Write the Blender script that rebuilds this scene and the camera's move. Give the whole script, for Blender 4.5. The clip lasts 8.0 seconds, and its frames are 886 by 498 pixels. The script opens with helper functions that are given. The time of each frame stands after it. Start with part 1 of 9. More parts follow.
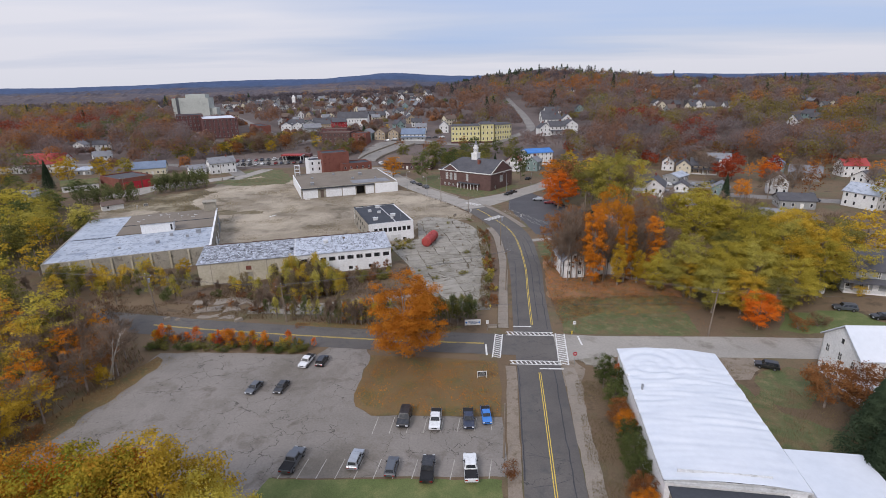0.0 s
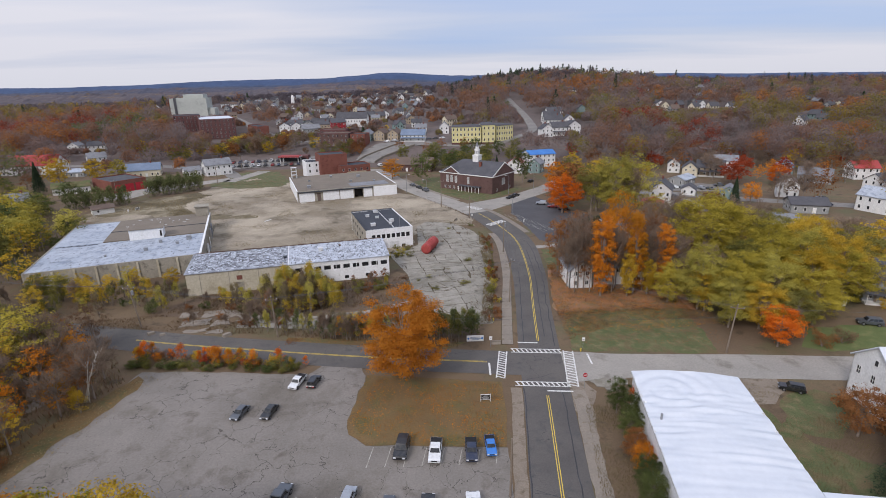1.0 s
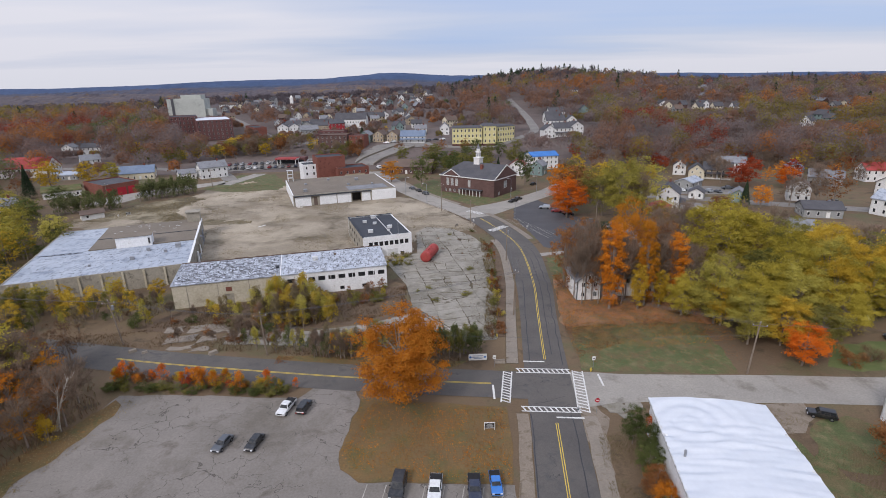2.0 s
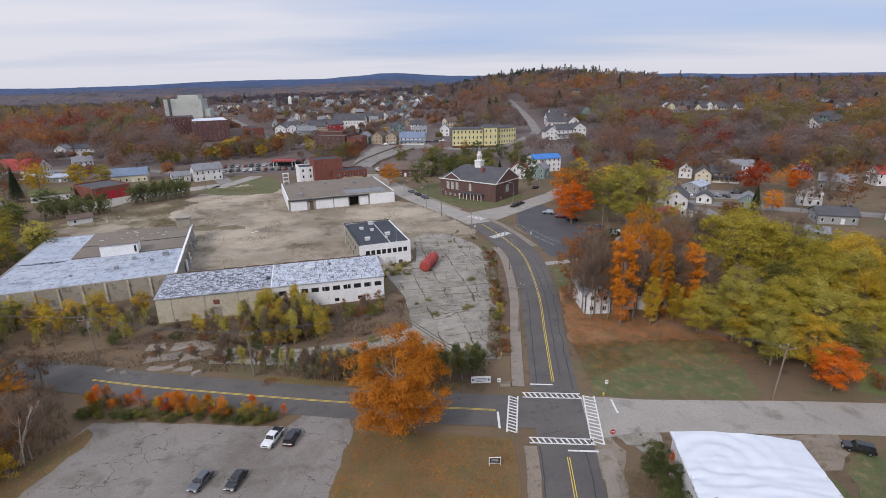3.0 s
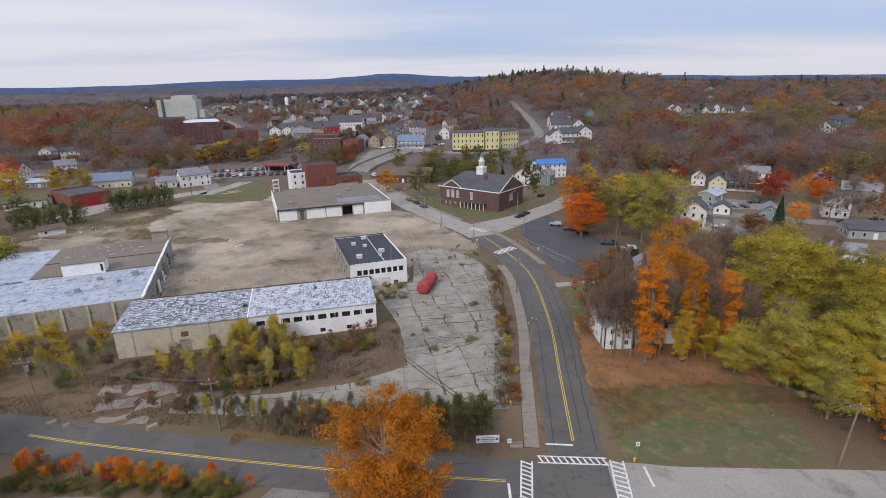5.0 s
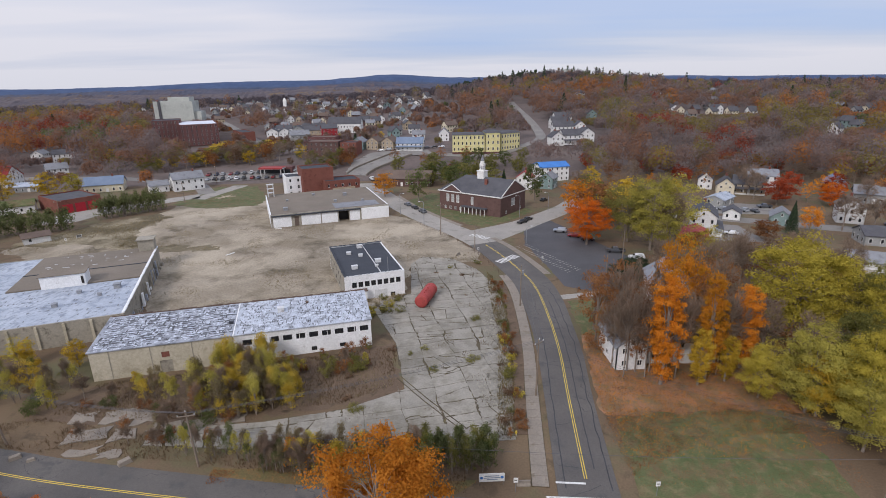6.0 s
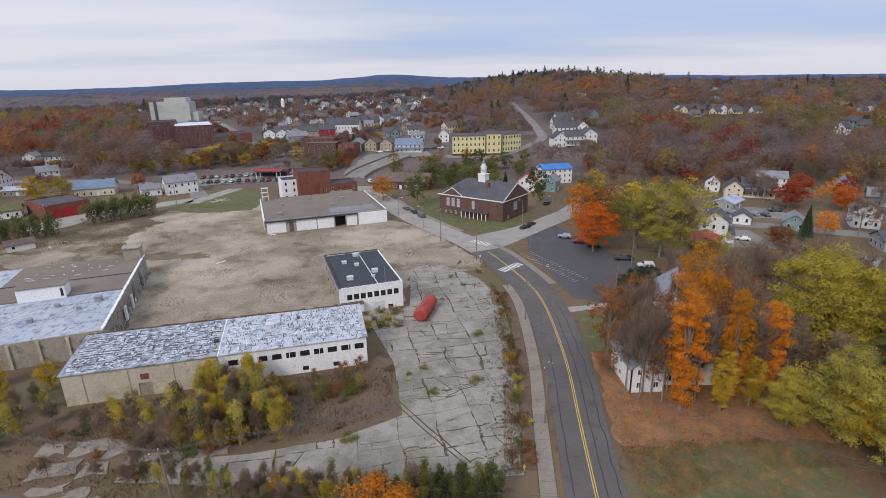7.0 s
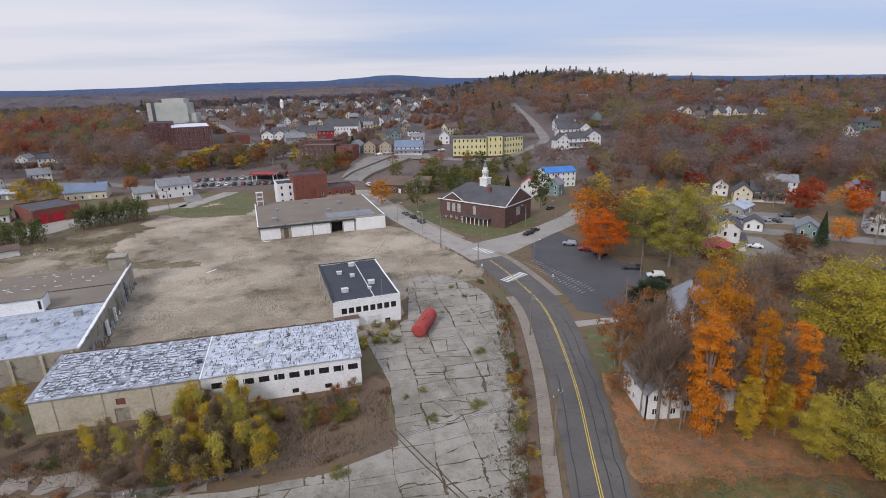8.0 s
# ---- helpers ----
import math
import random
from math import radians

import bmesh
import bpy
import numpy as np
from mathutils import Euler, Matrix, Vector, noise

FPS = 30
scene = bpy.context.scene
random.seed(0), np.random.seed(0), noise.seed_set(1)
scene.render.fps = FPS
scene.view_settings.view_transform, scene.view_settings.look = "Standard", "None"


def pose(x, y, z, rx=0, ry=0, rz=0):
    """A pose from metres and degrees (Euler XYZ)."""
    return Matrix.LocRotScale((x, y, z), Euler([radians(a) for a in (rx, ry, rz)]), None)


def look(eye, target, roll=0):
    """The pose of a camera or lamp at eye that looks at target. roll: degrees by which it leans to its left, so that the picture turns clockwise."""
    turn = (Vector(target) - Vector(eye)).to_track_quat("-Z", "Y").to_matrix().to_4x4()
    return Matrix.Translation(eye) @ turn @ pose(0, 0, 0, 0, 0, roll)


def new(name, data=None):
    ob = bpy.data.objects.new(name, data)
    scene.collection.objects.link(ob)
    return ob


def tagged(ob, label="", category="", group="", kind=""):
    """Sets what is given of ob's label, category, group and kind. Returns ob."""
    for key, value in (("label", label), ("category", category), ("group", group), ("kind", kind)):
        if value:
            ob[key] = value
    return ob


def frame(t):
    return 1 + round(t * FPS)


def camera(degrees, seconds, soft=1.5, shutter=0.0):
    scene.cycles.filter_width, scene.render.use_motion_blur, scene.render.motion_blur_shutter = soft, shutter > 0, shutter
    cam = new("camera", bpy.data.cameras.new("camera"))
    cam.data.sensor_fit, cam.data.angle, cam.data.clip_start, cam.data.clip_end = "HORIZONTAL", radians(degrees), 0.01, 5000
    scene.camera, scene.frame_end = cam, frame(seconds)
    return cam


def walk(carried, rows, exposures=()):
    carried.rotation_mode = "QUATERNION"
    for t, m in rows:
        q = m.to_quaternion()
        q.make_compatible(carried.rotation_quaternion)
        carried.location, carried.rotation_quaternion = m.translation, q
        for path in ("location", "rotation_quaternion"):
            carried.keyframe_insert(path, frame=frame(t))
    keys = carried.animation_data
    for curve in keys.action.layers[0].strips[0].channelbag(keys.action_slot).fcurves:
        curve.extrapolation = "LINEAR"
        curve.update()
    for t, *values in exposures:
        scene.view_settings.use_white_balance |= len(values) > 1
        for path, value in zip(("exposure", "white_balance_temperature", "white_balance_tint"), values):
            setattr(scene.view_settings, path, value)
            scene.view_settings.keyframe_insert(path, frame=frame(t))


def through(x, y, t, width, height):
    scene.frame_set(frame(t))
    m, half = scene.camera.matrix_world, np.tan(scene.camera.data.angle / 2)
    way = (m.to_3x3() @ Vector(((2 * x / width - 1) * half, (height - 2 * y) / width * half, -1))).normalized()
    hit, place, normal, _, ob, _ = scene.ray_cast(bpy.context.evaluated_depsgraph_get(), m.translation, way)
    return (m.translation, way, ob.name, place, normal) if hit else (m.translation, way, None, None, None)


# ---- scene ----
cam = camera(81.0, 8.0, soft=0.9)
EXPOSURE = [(0, -0.03, 6390, 16), (8, -0.03, 6390, 16)]
PATH = [
    (0, (-4.724, 5.503, 51.462), (-4.651, 7.404, 50.845), -1.0),
    (0.5, (-4.529, 9.045, 51.544), (-4.457, 10.945, 50.926), -1.0),
    (1, (-4.462, 12.61, 51.643), (-4.39, 14.511, 51.025), -1.0),
    (1.5, (-4.239, 16.21, 51.716), (-4.169, 18.111, 51.098), -1.1),
    (3, (-3.968, 27.48, 51.925), (-3.896, 29.382, 51.308), -1.0),
    (3.5, (-3.837, 31.326, 51.95), (-3.765, 33.228, 51.334), -0.9),
    (4, (-3.729, 35.19, 52.045), (-3.656, 37.092, 51.429), -0.9),
    (4.5, (-3.631, 39.101, 52.145), (-3.556, 41.002, 51.53), -0.8),
    (6, (-2.977, 50.504, 52.389), (-2.902, 52.407, 51.777), -0.9),
    (6.5, (-2.898, 54.31, 52.331), (-2.822, 56.213, 51.721), -1.0),
    (7, (-2.79, 58.041, 52.451), (-2.714, 59.944, 51.839), -1.0),
    (7.5, (-2.569, 61.557, 52.532), (-2.493, 63.46, 51.921), -1.0),
    (8, (-2.34, 65.211, 52.617), (-2.266, 67.115, 52.007), -1.0),
]
walk(cam, [(t, look(eye, target, roll)) for t, eye, target, roll in PATH], EXPOSURE)

# ---- world, sun, exposure ----
def rgb(h):
    """A colour written as rrggbb, in linear light."""
    out = []
    for i in (0, 2, 4):
        c = int(h[i:i + 2], 16) / 255
        out.append(c / 12.92 if c <= 0.04045 else ((c + 0.055) / 1.055) ** 2.4)
    return (*out, 1.0)


SUN_ELEVATION, SUN_AZIMUTH = 38.0, 215.0  # degrees; azimuth clockwise from +y


class Nodes:
    """A small writer of node trees."""

    def __init__(self, tree):
        self.tree = tree
        tree.nodes.clear()

    def node(self, kind, **values):
        n = self.tree.nodes.new(kind)
        for key, value in values.items():
            if key == "op":
                n.operation = value
            elif key == "data":
                n.data_type = value
            elif key == "blend":
                n.blend_type = value
        return n

    def link(self, a, b):
        self.tree.links.new(a, b)

    def math(self, op, a, b=None, clamp=False):
        n = self.node("ShaderNodeMath", op=op)
        n.use_clamp = clamp
        for i, v in enumerate((a, b)):
            if v is None:
                continue
            if isinstance(v, (int, float)):
                n.inputs[i].default_value = v
            else:
                self.link(v, n.inputs[i])
        return n.outputs[0]

    def mix(self, factor, a, b, blend="MIX"):
        n = self.node("ShaderNodeMix", data="RGBA", blend=blend)
        n.clamp_factor = True
        for socket, v in ((n.inputs[0], factor), (n.inputs[6], a), (n.inputs[7], b)):
            if isinstance(v, (int, float, tuple)):
                socket.default_value = v
            else:
                self.link(v, socket)
        return n.outputs[2]

    def noise(self, vector, scale, detail=4.0, rough=0.55, distortion=0.0):
        n = self.node("ShaderNodeTexNoise")
        n.inputs["Scale"].default_value = scale
        n.inputs["Detail"].default_value = detail
        n.inputs["Roughness"].default_value = rough
        n.inputs["Distortion"].default_value = distortion
        self.link(vector, n.inputs["Vector"])
        return n.outputs["Fac"]

    def ramp(self, value, low, high):
        n = self.node("ShaderNodeMapRange")
        n.inputs[1].default_value, n.inputs[2].default_value = low, high
        self.link(value, n.inputs[0])
        return n.outputs[0]

    def stretch(self, vector, sx, sy, sz, turn=0.0):
        n = self.node("ShaderNodeMapping")
        n.inputs["Scale"].default_value = (sx, sy, sz)
        n.inputs["Rotation"].default_value = (0, 0, radians(turn))
        self.link(vector, n.inputs["Vector"])
        return n.outputs[0]


def make_world():
    world = bpy.data.worlds.new("overcast_sky")
    world.use_nodes = True
    scene.world = world
    n = Nodes(world.node_tree)
    sky = n.node("ShaderNodeTexSky")
    sky.sky_type = "NISHITA"
    sky.sun_disc = False
    sky.sun_elevation, sky.sun_rotation = radians(SUN_ELEVATION), radians(SUN_AZIMUTH)
    blue = n.node("ShaderNodeBackground")
    blue.inputs[1].default_value = 0.14
    n.link(sky.outputs[0], blue.inputs[0])
    # a broken layer of stratus, seen in perspective towards the horizon
    where = n.node("ShaderNodeTexCoord").outputs["Generated"]
    xyz = n.node("ShaderNodeSeparateXYZ")
    n.link(where, xyz.inputs[0])
    up = n.math("MAXIMUM", xyz.outputs[2], 0.0)
    depth = n.math("ADD", up, 0.055)
    flat = n.node("ShaderNodeCombineXYZ")
    n.link(n.math("DIVIDE", xyz.outputs[0], depth), flat.inputs[0])
    n.link(n.math("DIVIDE", xyz.outputs[1], depth), flat.inputs[1])
    flat.inputs[2].default_value = SKY_SEED
    wide = n.noise(n.stretch(flat.outputs[0], 0.09, 0.17, 1.0, 12), 1.0, 4.0, 0.5)
    fine = n.noise(n.stretch(flat.outputs[0], 0.16, 0.5, 1.0, 8), 1.0, 6.0, 0.6, 0.4)
    cover = n.math("ADD", n.math("MULTIPLY", wide, 0.86), n.math("MULTIPLY", fine, 0.14))
    low = n.ramp(up, 0.10, 0.0)
    # the layer is thinner high over the hill
    gap = n.node("ShaderNodeVectorMath", op="DISTANCE")
    n.link(where, gap.inputs[0])
    gap.inputs[1].default_value = (0.10, 0.93, 0.30)
    thin = n.math("MULTIPLY", n.ramp(gap.outputs["Value"], 0.42, 0.08), 0.38)
    cover = n.math("SUBTRACT", n.ramp(cover, 0.34, 0.6), thin)
    cover = n.math("ADD", cover, n.math("POWER", low, 2.5), True)
    # thin veils let the blue through, thick ones are white
    shade = n.mix(n.ramp(cover, 0.0, 0.55), rgb("a4bfee"), rgb("cbd7ec"))
    shade = n.mix(n.ramp(cover, 0.5, 1.0), shade, rgb("eceff5"))
    cover = n.math("ADD", n.math("MULTIPLY", cover, 0.22), 0.78, True)
    cloud = n.node("ShaderNodeBackground")
    n.link(n.mix(n.math("POWER", low, 5.0), shade, rgb("e9edf3")), cloud.inputs[0])
    # a clouded sky is brighter overhead than at its rim
    n.link(n.math("ADD", n.math("MULTIPLY", up, 0.5), 0.84), cloud.inputs[1])
    both = n.node("ShaderNodeMixShader")
    n.link(cover, both.inputs[0])
    n.link(blue.outputs[0], both.inputs[1])
    n.link(cloud.outputs[0], both.inputs[2])
    out = n.node("ShaderNodeOutputWorld")
    n.link(both.outputs[0], out.inputs[0])


SKY_SEED = 2.3
make_world()
sun = new("sun", bpy.data.lights.new("sun", "SUN"))
sun.data.energy, sun.data.angle, sun.data.color = 1.95, radians(14), (1.0, 0.96, 0.91)
az, el = radians(SUN_AZIMUTH), radians(SUN_ELEVATION)
toward = Vector((math.sin(az) * math.cos(el), math.cos(az) * math.cos(el), math.sin(el)))
sun.matrix_world = look(toward * 100, (0, 0, 0))


# ---- materials ----
def surface(name, a, b, big=0.12, small=3.0, rough=0.85, bump=0.3, c=None, c_scale=0.5, c_at=(0.55, 0.68), metal=0.0,
            d=None, d_scale=0.05, d_at=(0.5, 0.64), lines=None, cracks=None, island=0.0, thing_shift=0.0, spec=0.3, grain=0.18):
    """A weathered surface: colours a and b mixed by a broad noise, stains of colour c, fine grain and relief.
    lines: (angle, spacing, colour, strength) for ribs or streaks; cracks: (cell size in metres, width, colour)."""
    m = bpy.data.materials.new(name)
    m.use_nodes = True
    n = Nodes(m.node_tree)
    out = n.node("ShaderNodeOutputMaterial")
    shader = n.node("ShaderNodeBsdfPrincipled")
    n.link(shader.outputs[0], out.inputs[0])
    place = n.node("ShaderNodeNewGeometry")
    at = place.outputs["Position"]
    broad = n.noise(at, big, 5.0, 0.6)
    colour = n.mix(n.ramp(broad, 0.32, 0.68), rgb(a), rgb(b))
    if c:
        stain = n.noise(at, c_scale, 5.0, 0.62, 0.3)
        colour = n.mix(n.ramp(stain, *c_at), colour, rgb(c))
    if d:
        other = n.noise(n.stretch(at, 1.0, 1.0, 1.0, 37), d_scale, 6.0, 0.65, 0.2)
        colour = n.mix(n.ramp(other, *d_at), colour, rgb(d))
    fine = n.noise(at, small, 5.0, 0.65)
    level = n.math("ADD", n.math("MULTIPLY", n.math("SUBTRACT", fine, 0.5), grain * 4), 1.0)
    if island:
        level = n.math("ADD", level, n.math("MULTIPLY", n.math("SUBTRACT", place.outputs["Random Per Island"], 0.5), island))
    if thing_shift:
        info = n.node("ShaderNodeObjectInfo")
        level = n.math("ADD", level, n.math("MULTIPLY", n.math("SUBTRACT", info.outputs["Random"], 0.5), thing_shift))
    grey = n.node("ShaderNodeCombineColor")
    for i in range(3):
        n.link(level, grey.inputs[i])
    colour = n.mix(1.0, colour, grey.outputs[0], "MULTIPLY")
    height = fine
    if lines:
        turn, spacing, line_colour, strength = lines
        v = n.stretch(at, 1 / spacing, 0.35, 0.35, turn)
        streak = n.noise(v, 1.0, 3.0, 0.6)
        colour = n.mix(n.math("MULTIPLY", n.ramp(streak, 0.52, 0.66), strength), colour, rgb(line_colour))
    if cracks:
        cell, width, crack_colour = cracks
        warped = n.node("ShaderNodeVectorMath", op="ADD")
        wob = n.node("ShaderNodeTexNoise")
        wob.inputs["Scale"].default_value = 0.45
        wob.inputs["Detail"].default_value = 5.0
        n.link(at, wob.inputs["Vector"])
        scaled = n.node("ShaderNodeVectorMath", op="SCALE")
        n.link(wob.outputs["Color"], scaled.inputs[0])
        scaled.inputs["Scale"].default_value = 4.5
        n.link(at, warped.inputs[0])
        n.link(scaled.outputs[0], warped.inputs[1])
        cells = n.node("ShaderNodeTexVoronoi")
        cells.feature = "DISTANCE_TO_EDGE"
        cells.voronoi_dimensions = "2D"
        cells.inputs["Scale"].default_value = 1 / cell
        n.link(warped.outputs[0], cells.inputs["Vector"])
        thick = n.math("MULTIPLY", n.ramp(n.noise(at, 0.09, 2.0), 0.42, 0.62), width / cell)
        line = n.math("LESS_THAN", cells.outputs["Distance"], thick)
        colour = n.mix(n.math("MULTIPLY", line, 0.8), colour, rgb(crack_colour))
    n.link(colour, shader.inputs["Base Color"])
    shader.inputs["Roughness"].default_value = rough
    shader.inputs["Metallic"].default_value = metal
    shader.inputs["Specular IOR Level"].default_value = spec
    if bump:
        b_node = n.node("ShaderNodeBump")
        b_node.inputs["Strength"].default_value = bump
        b_node.inputs["Distance"].default_value = 0.05
        n.link(height, b_node.inputs["Height"])
        n.link(b_node.outputs[0], shader.inputs["Normal"])
    return m


def foliage(name, dark, mid, light, clump=0.5, leaf=0.22, through=0.42):
    """Leaves: each leaf its own tone, broad drifts of colour through a crown, light passing through."""
    m = bpy.data.materials.new(name)
    m.use_nodes = True
    n = Nodes(m.node_tree)
    out = n.node("ShaderNodeOutputMaterial")
    place = n.node("ShaderNodeNewGeometry")
    info = n.node("ShaderNodeObjectInfo")
    drift = n.noise(place.outputs["Position"], clump, 3.0, 0.6)
    value = n.math("ADD", n.math("MULTIPLY", n.ramp(drift, 0.3, 0.7), 0.62),
                   n.math("MULTIPLY", place.outputs["Random Per Island"], leaf))
    value = n.math("ADD", value, n.math("MULTIPLY", n.math("SUBTRACT", info.outputs["Random"], 0.5), 0.35))
    colour = n.mix(n.ramp(value, 0.1, 0.5), rgb(dark), rgb(mid))
    colour = n.mix(n.ramp(value, 0.5, 0.95), colour, rgb(light))
    face = n.node("ShaderNodeBsdfDiffuse")
    n.link(colour, face.inputs[0])
    glow = n.node("ShaderNodeBsdfTranslucent")
    n.link(colour, glow.inputs[0])
    both = n.node("ShaderNodeMixShader")
    both.inputs[0].default_value = through
    n.link(face.outputs[0], both.inputs[1])
    n.link(glow.outputs[0], both.inputs[2])
    n.link(both.outputs[0], out.inputs[0])
    return m


def glossy(name, colour, rough=0.25, metal=0.0, coat=0.0, shift=0.0):
    m = bpy.data.materials.new(name)
    m.use_nodes = True
    n = Nodes(m.node_tree)
    out = n.node("ShaderNodeOutputMaterial")
    shader = n.node("ShaderNodeBsdfPrincipled")
    n.link(shader.outputs[0], out.inputs[0])
    place = n.node("ShaderNodeNewGeometry")
    dirt = n.noise(place.outputs["Position"], 2.2, 5.0, 0.6)
    n.link(n.mix(n.math("MULTIPLY", n.ramp(dirt, 0.45, 0.8), 0.35), rgb(colour), rgb("6d675e")), shader.inputs["Base Color"])
    shader.inputs["Roughness"].default_value = rough
    shader.inputs["Metallic"].default_value = metal
    shader.inputs["Coat Weight"].default_value = coat
    return m


M = {}
M["ground"] = surface("meadow_and_litter", "605040", "71604b", 0.05, 3.2, 0.95, 0.6, "4f4436", 0.2, d="5f5b43", d_scale=0.06)
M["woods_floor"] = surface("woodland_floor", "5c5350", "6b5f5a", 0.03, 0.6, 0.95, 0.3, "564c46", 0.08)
M["asphalt_main"] = surface("worn_asphalt", "555250", "64605c", 0.09, 5.0, 0.9, 0.2, "525150", 0.35, cracks=(9.0, 0.05, "3c3c3e"))
M["asphalt_lot"] = surface("faded_asphalt", "75706a", "87817b", 0.06, 3.0, 0.92, 0.3, "5f5850", 0.2, (0.56, 0.74), d="6b655d", d_scale=0.08, cracks=(3.6, 0.06, "48443f"))
M["asphalt_side"] = surface("grey_side_street", "8b8781", "9c978f", 0.07, 3.0, 0.92, 0.25, "7c776f", 0.2)
M["asphalt_town"] = surface("town_asphalt", "76736f", "86827d", 0.07, 3.0, 0.92, 0.25, "6a6661", 0.2)
M["asphalt_dark"] = surface("fresh_asphalt", "49494b", "565558", 0.08, 4.0, 0.9, 0.15)
M["sidewalk"] = surface("concrete_walk", "7d756b", "8b8277", 0.3, 4.0, 0.9, 0.2, "746a5d", 0.6, thing_shift=0.1)
M["sealant"] = surface("crack_sealant", "343437", "434347", 0.4, 6.0, 0.7, 0.2)
M["paint_white"] = surface("road_paint_white", "d9d9d6", "c2c1bd", 0.8, 6.0, 0.7, 0.1, "8d8c8a", 1.3, (0.56, 0.7))
M["paint_yellow"] = surface("road_paint_yellow", "d6ba4a", "c6ac4c", 0.6, 6.0, 0.7, 0.1, "8c7a4a", 1.5, (0.58, 0.74))
M["paint_faded"] = surface("faded_stall_paint", "b5b2ac", "9b978f", 0.8, 5.0, 0.8, 0.1, "8d8880", 1.2, (0.45, 0.62))
M["concrete"] = surface("old_concrete", "89857c", "979288", 0.14, 3.0, 0.93, 0.4, "7a7569", 0.3, (0.48, 0.68), d="6b665b", d_scale=0.07, d_at=(0.5, 0.68), thing_shift=0.18)
M["joint"] = surface("weedy_joint", "4a4336", "5a5242", 0.3, 4.0, 0.95, 0.6, "6b6140", 0.9)
M["field"] = surface("bare_gravelly_field", "948a7b", "7d7260", 0.05, 1.8, 0.95, 0.6, "62594a", 0.09, (0.5, 0.66), d="a79c8a", d_scale=0.035, d_at=(0.46, 0.62), grain=0.34)
M["weedy_gravel"] = surface("weedy_gravel", "736955", "5f5643", 0.07, 1.6, 0.95, 0.6, "5b523f", 0.12, (0.48, 0.62), d="8f8570", d_scale=0.06, d_at=(0.48, 0.6), grain=0.26)
M["lawn_brown"] = surface("dry_lawn_with_leaves", "655339", "735e3e", 0.12, 3.0, 0.95, 0.6, "5b5738", 0.2, (0.48, 0.66), d="7d5c35", d_scale=1.3, d_at=(0.55, 0.66), grain=0.26)
M["lawn_green"] = surface("autumn_lawn", "4b5634", "5b6040", 0.12, 5.0, 0.95, 0.6, "726a4d", 0.5, (0.48, 0.68), d="665a41", d_scale=0.3, d_at=(0.47, 0.62), grain=0.32)
M["lawn_fresh"] = surface("fresh_lawn", "535f36", "636b42", 0.2, 6.0, 0.95, 0.6, "6f7048", 0.4, (0.5, 0.7), grain=0.3)
M["leaf_litter"] = surface("fallen_orange_leaves", "8e694f", "9e7455", 0.2, 9.0, 0.95, 0.7, "77634b", 0.22, (0.46, 0.62), d="76674b", d_scale=0.5, d_at=(0.5, 0.64), grain=0.36)
M["dirt_path"] = surface("trodden_dirt", "7c7165", "8a7f72", 0.4, 5.0, 0.95, 0.5, "665b4c", 0.8, (0.5, 0.68))
M["verge"] = surface("weedy_verge", "75644a", "8a7759", 0.2, 3.0, 0.95, 0.6, "635a36", 0.6)
M["brush"] = surface("brown_brush", "5d4e41", "6d5c4b", 0.25, 2.5, 0.95, 0.8, "453b2e", 0.5)
M["wall_white"] = surface("white_painted_wall", "e4e5e6", "d8d9d9", 0.3, 3.0, 0.75, 0.1, "b4b1a9", 0.7, (0.62, 0.82))
M["wall_beige"] = surface("beige_concrete_wall", "b9b2a0", "a8a08c", 0.18, 2.0, 0.85, 0.2, "8a8370", 0.4, (0.55, 0.75))
M["wall_grey"] = surface("stained_block_wall", "8b867b", "9d978a", 0.2, 2.0, 0.88, 0.2, "6c675d", 0.5)
M["roof_peeling"] = surface("peeling_silver_roof", "b9bfc9", "a9b0bb", 0.2, 2.5, 0.8, 0.3, "868a90", 0.6, (0.5, 0.62), lines=(12, 0.5, "74777c", 0.5))
M["roof_worse"] = surface("stripped_shingle_roof", "9fa4ad", "8d929b", 0.25, 2.5, 0.85, 0.4, "6c6f75", 0.5, (0.5, 0.62))
M["roof_chip"] = surface("white_roof_coating", "c6ccd6", "b6bdc8", 0.4, 3.0, 0.8, 0.2)
M["roof_dark_chip"] = surface("bare_roofing_felt", "4b4c50", "595a5e", 0.4, 3.0, 0.9, 0.2)
M["roof_silver"] = surface("silver_coated_roof", "aeb5bf", "98a1ae", 0.1, 2.0, 0.6, 0.2, "7f8896", 0.35, (0.52, 0.68), lines=(18, 0.9, "5f646d", 0.45))
M["roof_gravel"] = surface("tan_gravel_roof", "70685e", "7d7469", 0.12, 4.0, 0.95, 0.3, "766d61", 0.3)
M["roof_tar"] = surface("dark_tar_roof", "393c42", "44474d", 0.2, 3.0, 0.85, 0.2, "3a3c42", 0.4)
M["roof_white"] = surface("white_membrane_roof", "cfd3d9", "c3c9d1", 0.1, 1.0, 0.5, 0.12, "c4cad4", 0.3, (0.6, 0.8), grain=0.05)
M["shingle_dark"] = surface("charcoal_shingles", "4a4a4e", "57575b", 0.2, 5.0, 0.9, 0.3, "494950", 0.6)
M["shingle_grey"] = surface("grey_shingles", "76787c", "85878c", 0.2, 5.0, 0.9, 0.3, "686a6f", 0.6)
M["shingle_brown"] = surface("brown_shingles", "5d5049", "6c5e55", 0.2, 5.0, 0.9, 0.3)
M["metal_blue"] = surface("blue_metal_roof", "3d78bd", "3569a9", 0.2, 3.0, 0.5, 0.1)
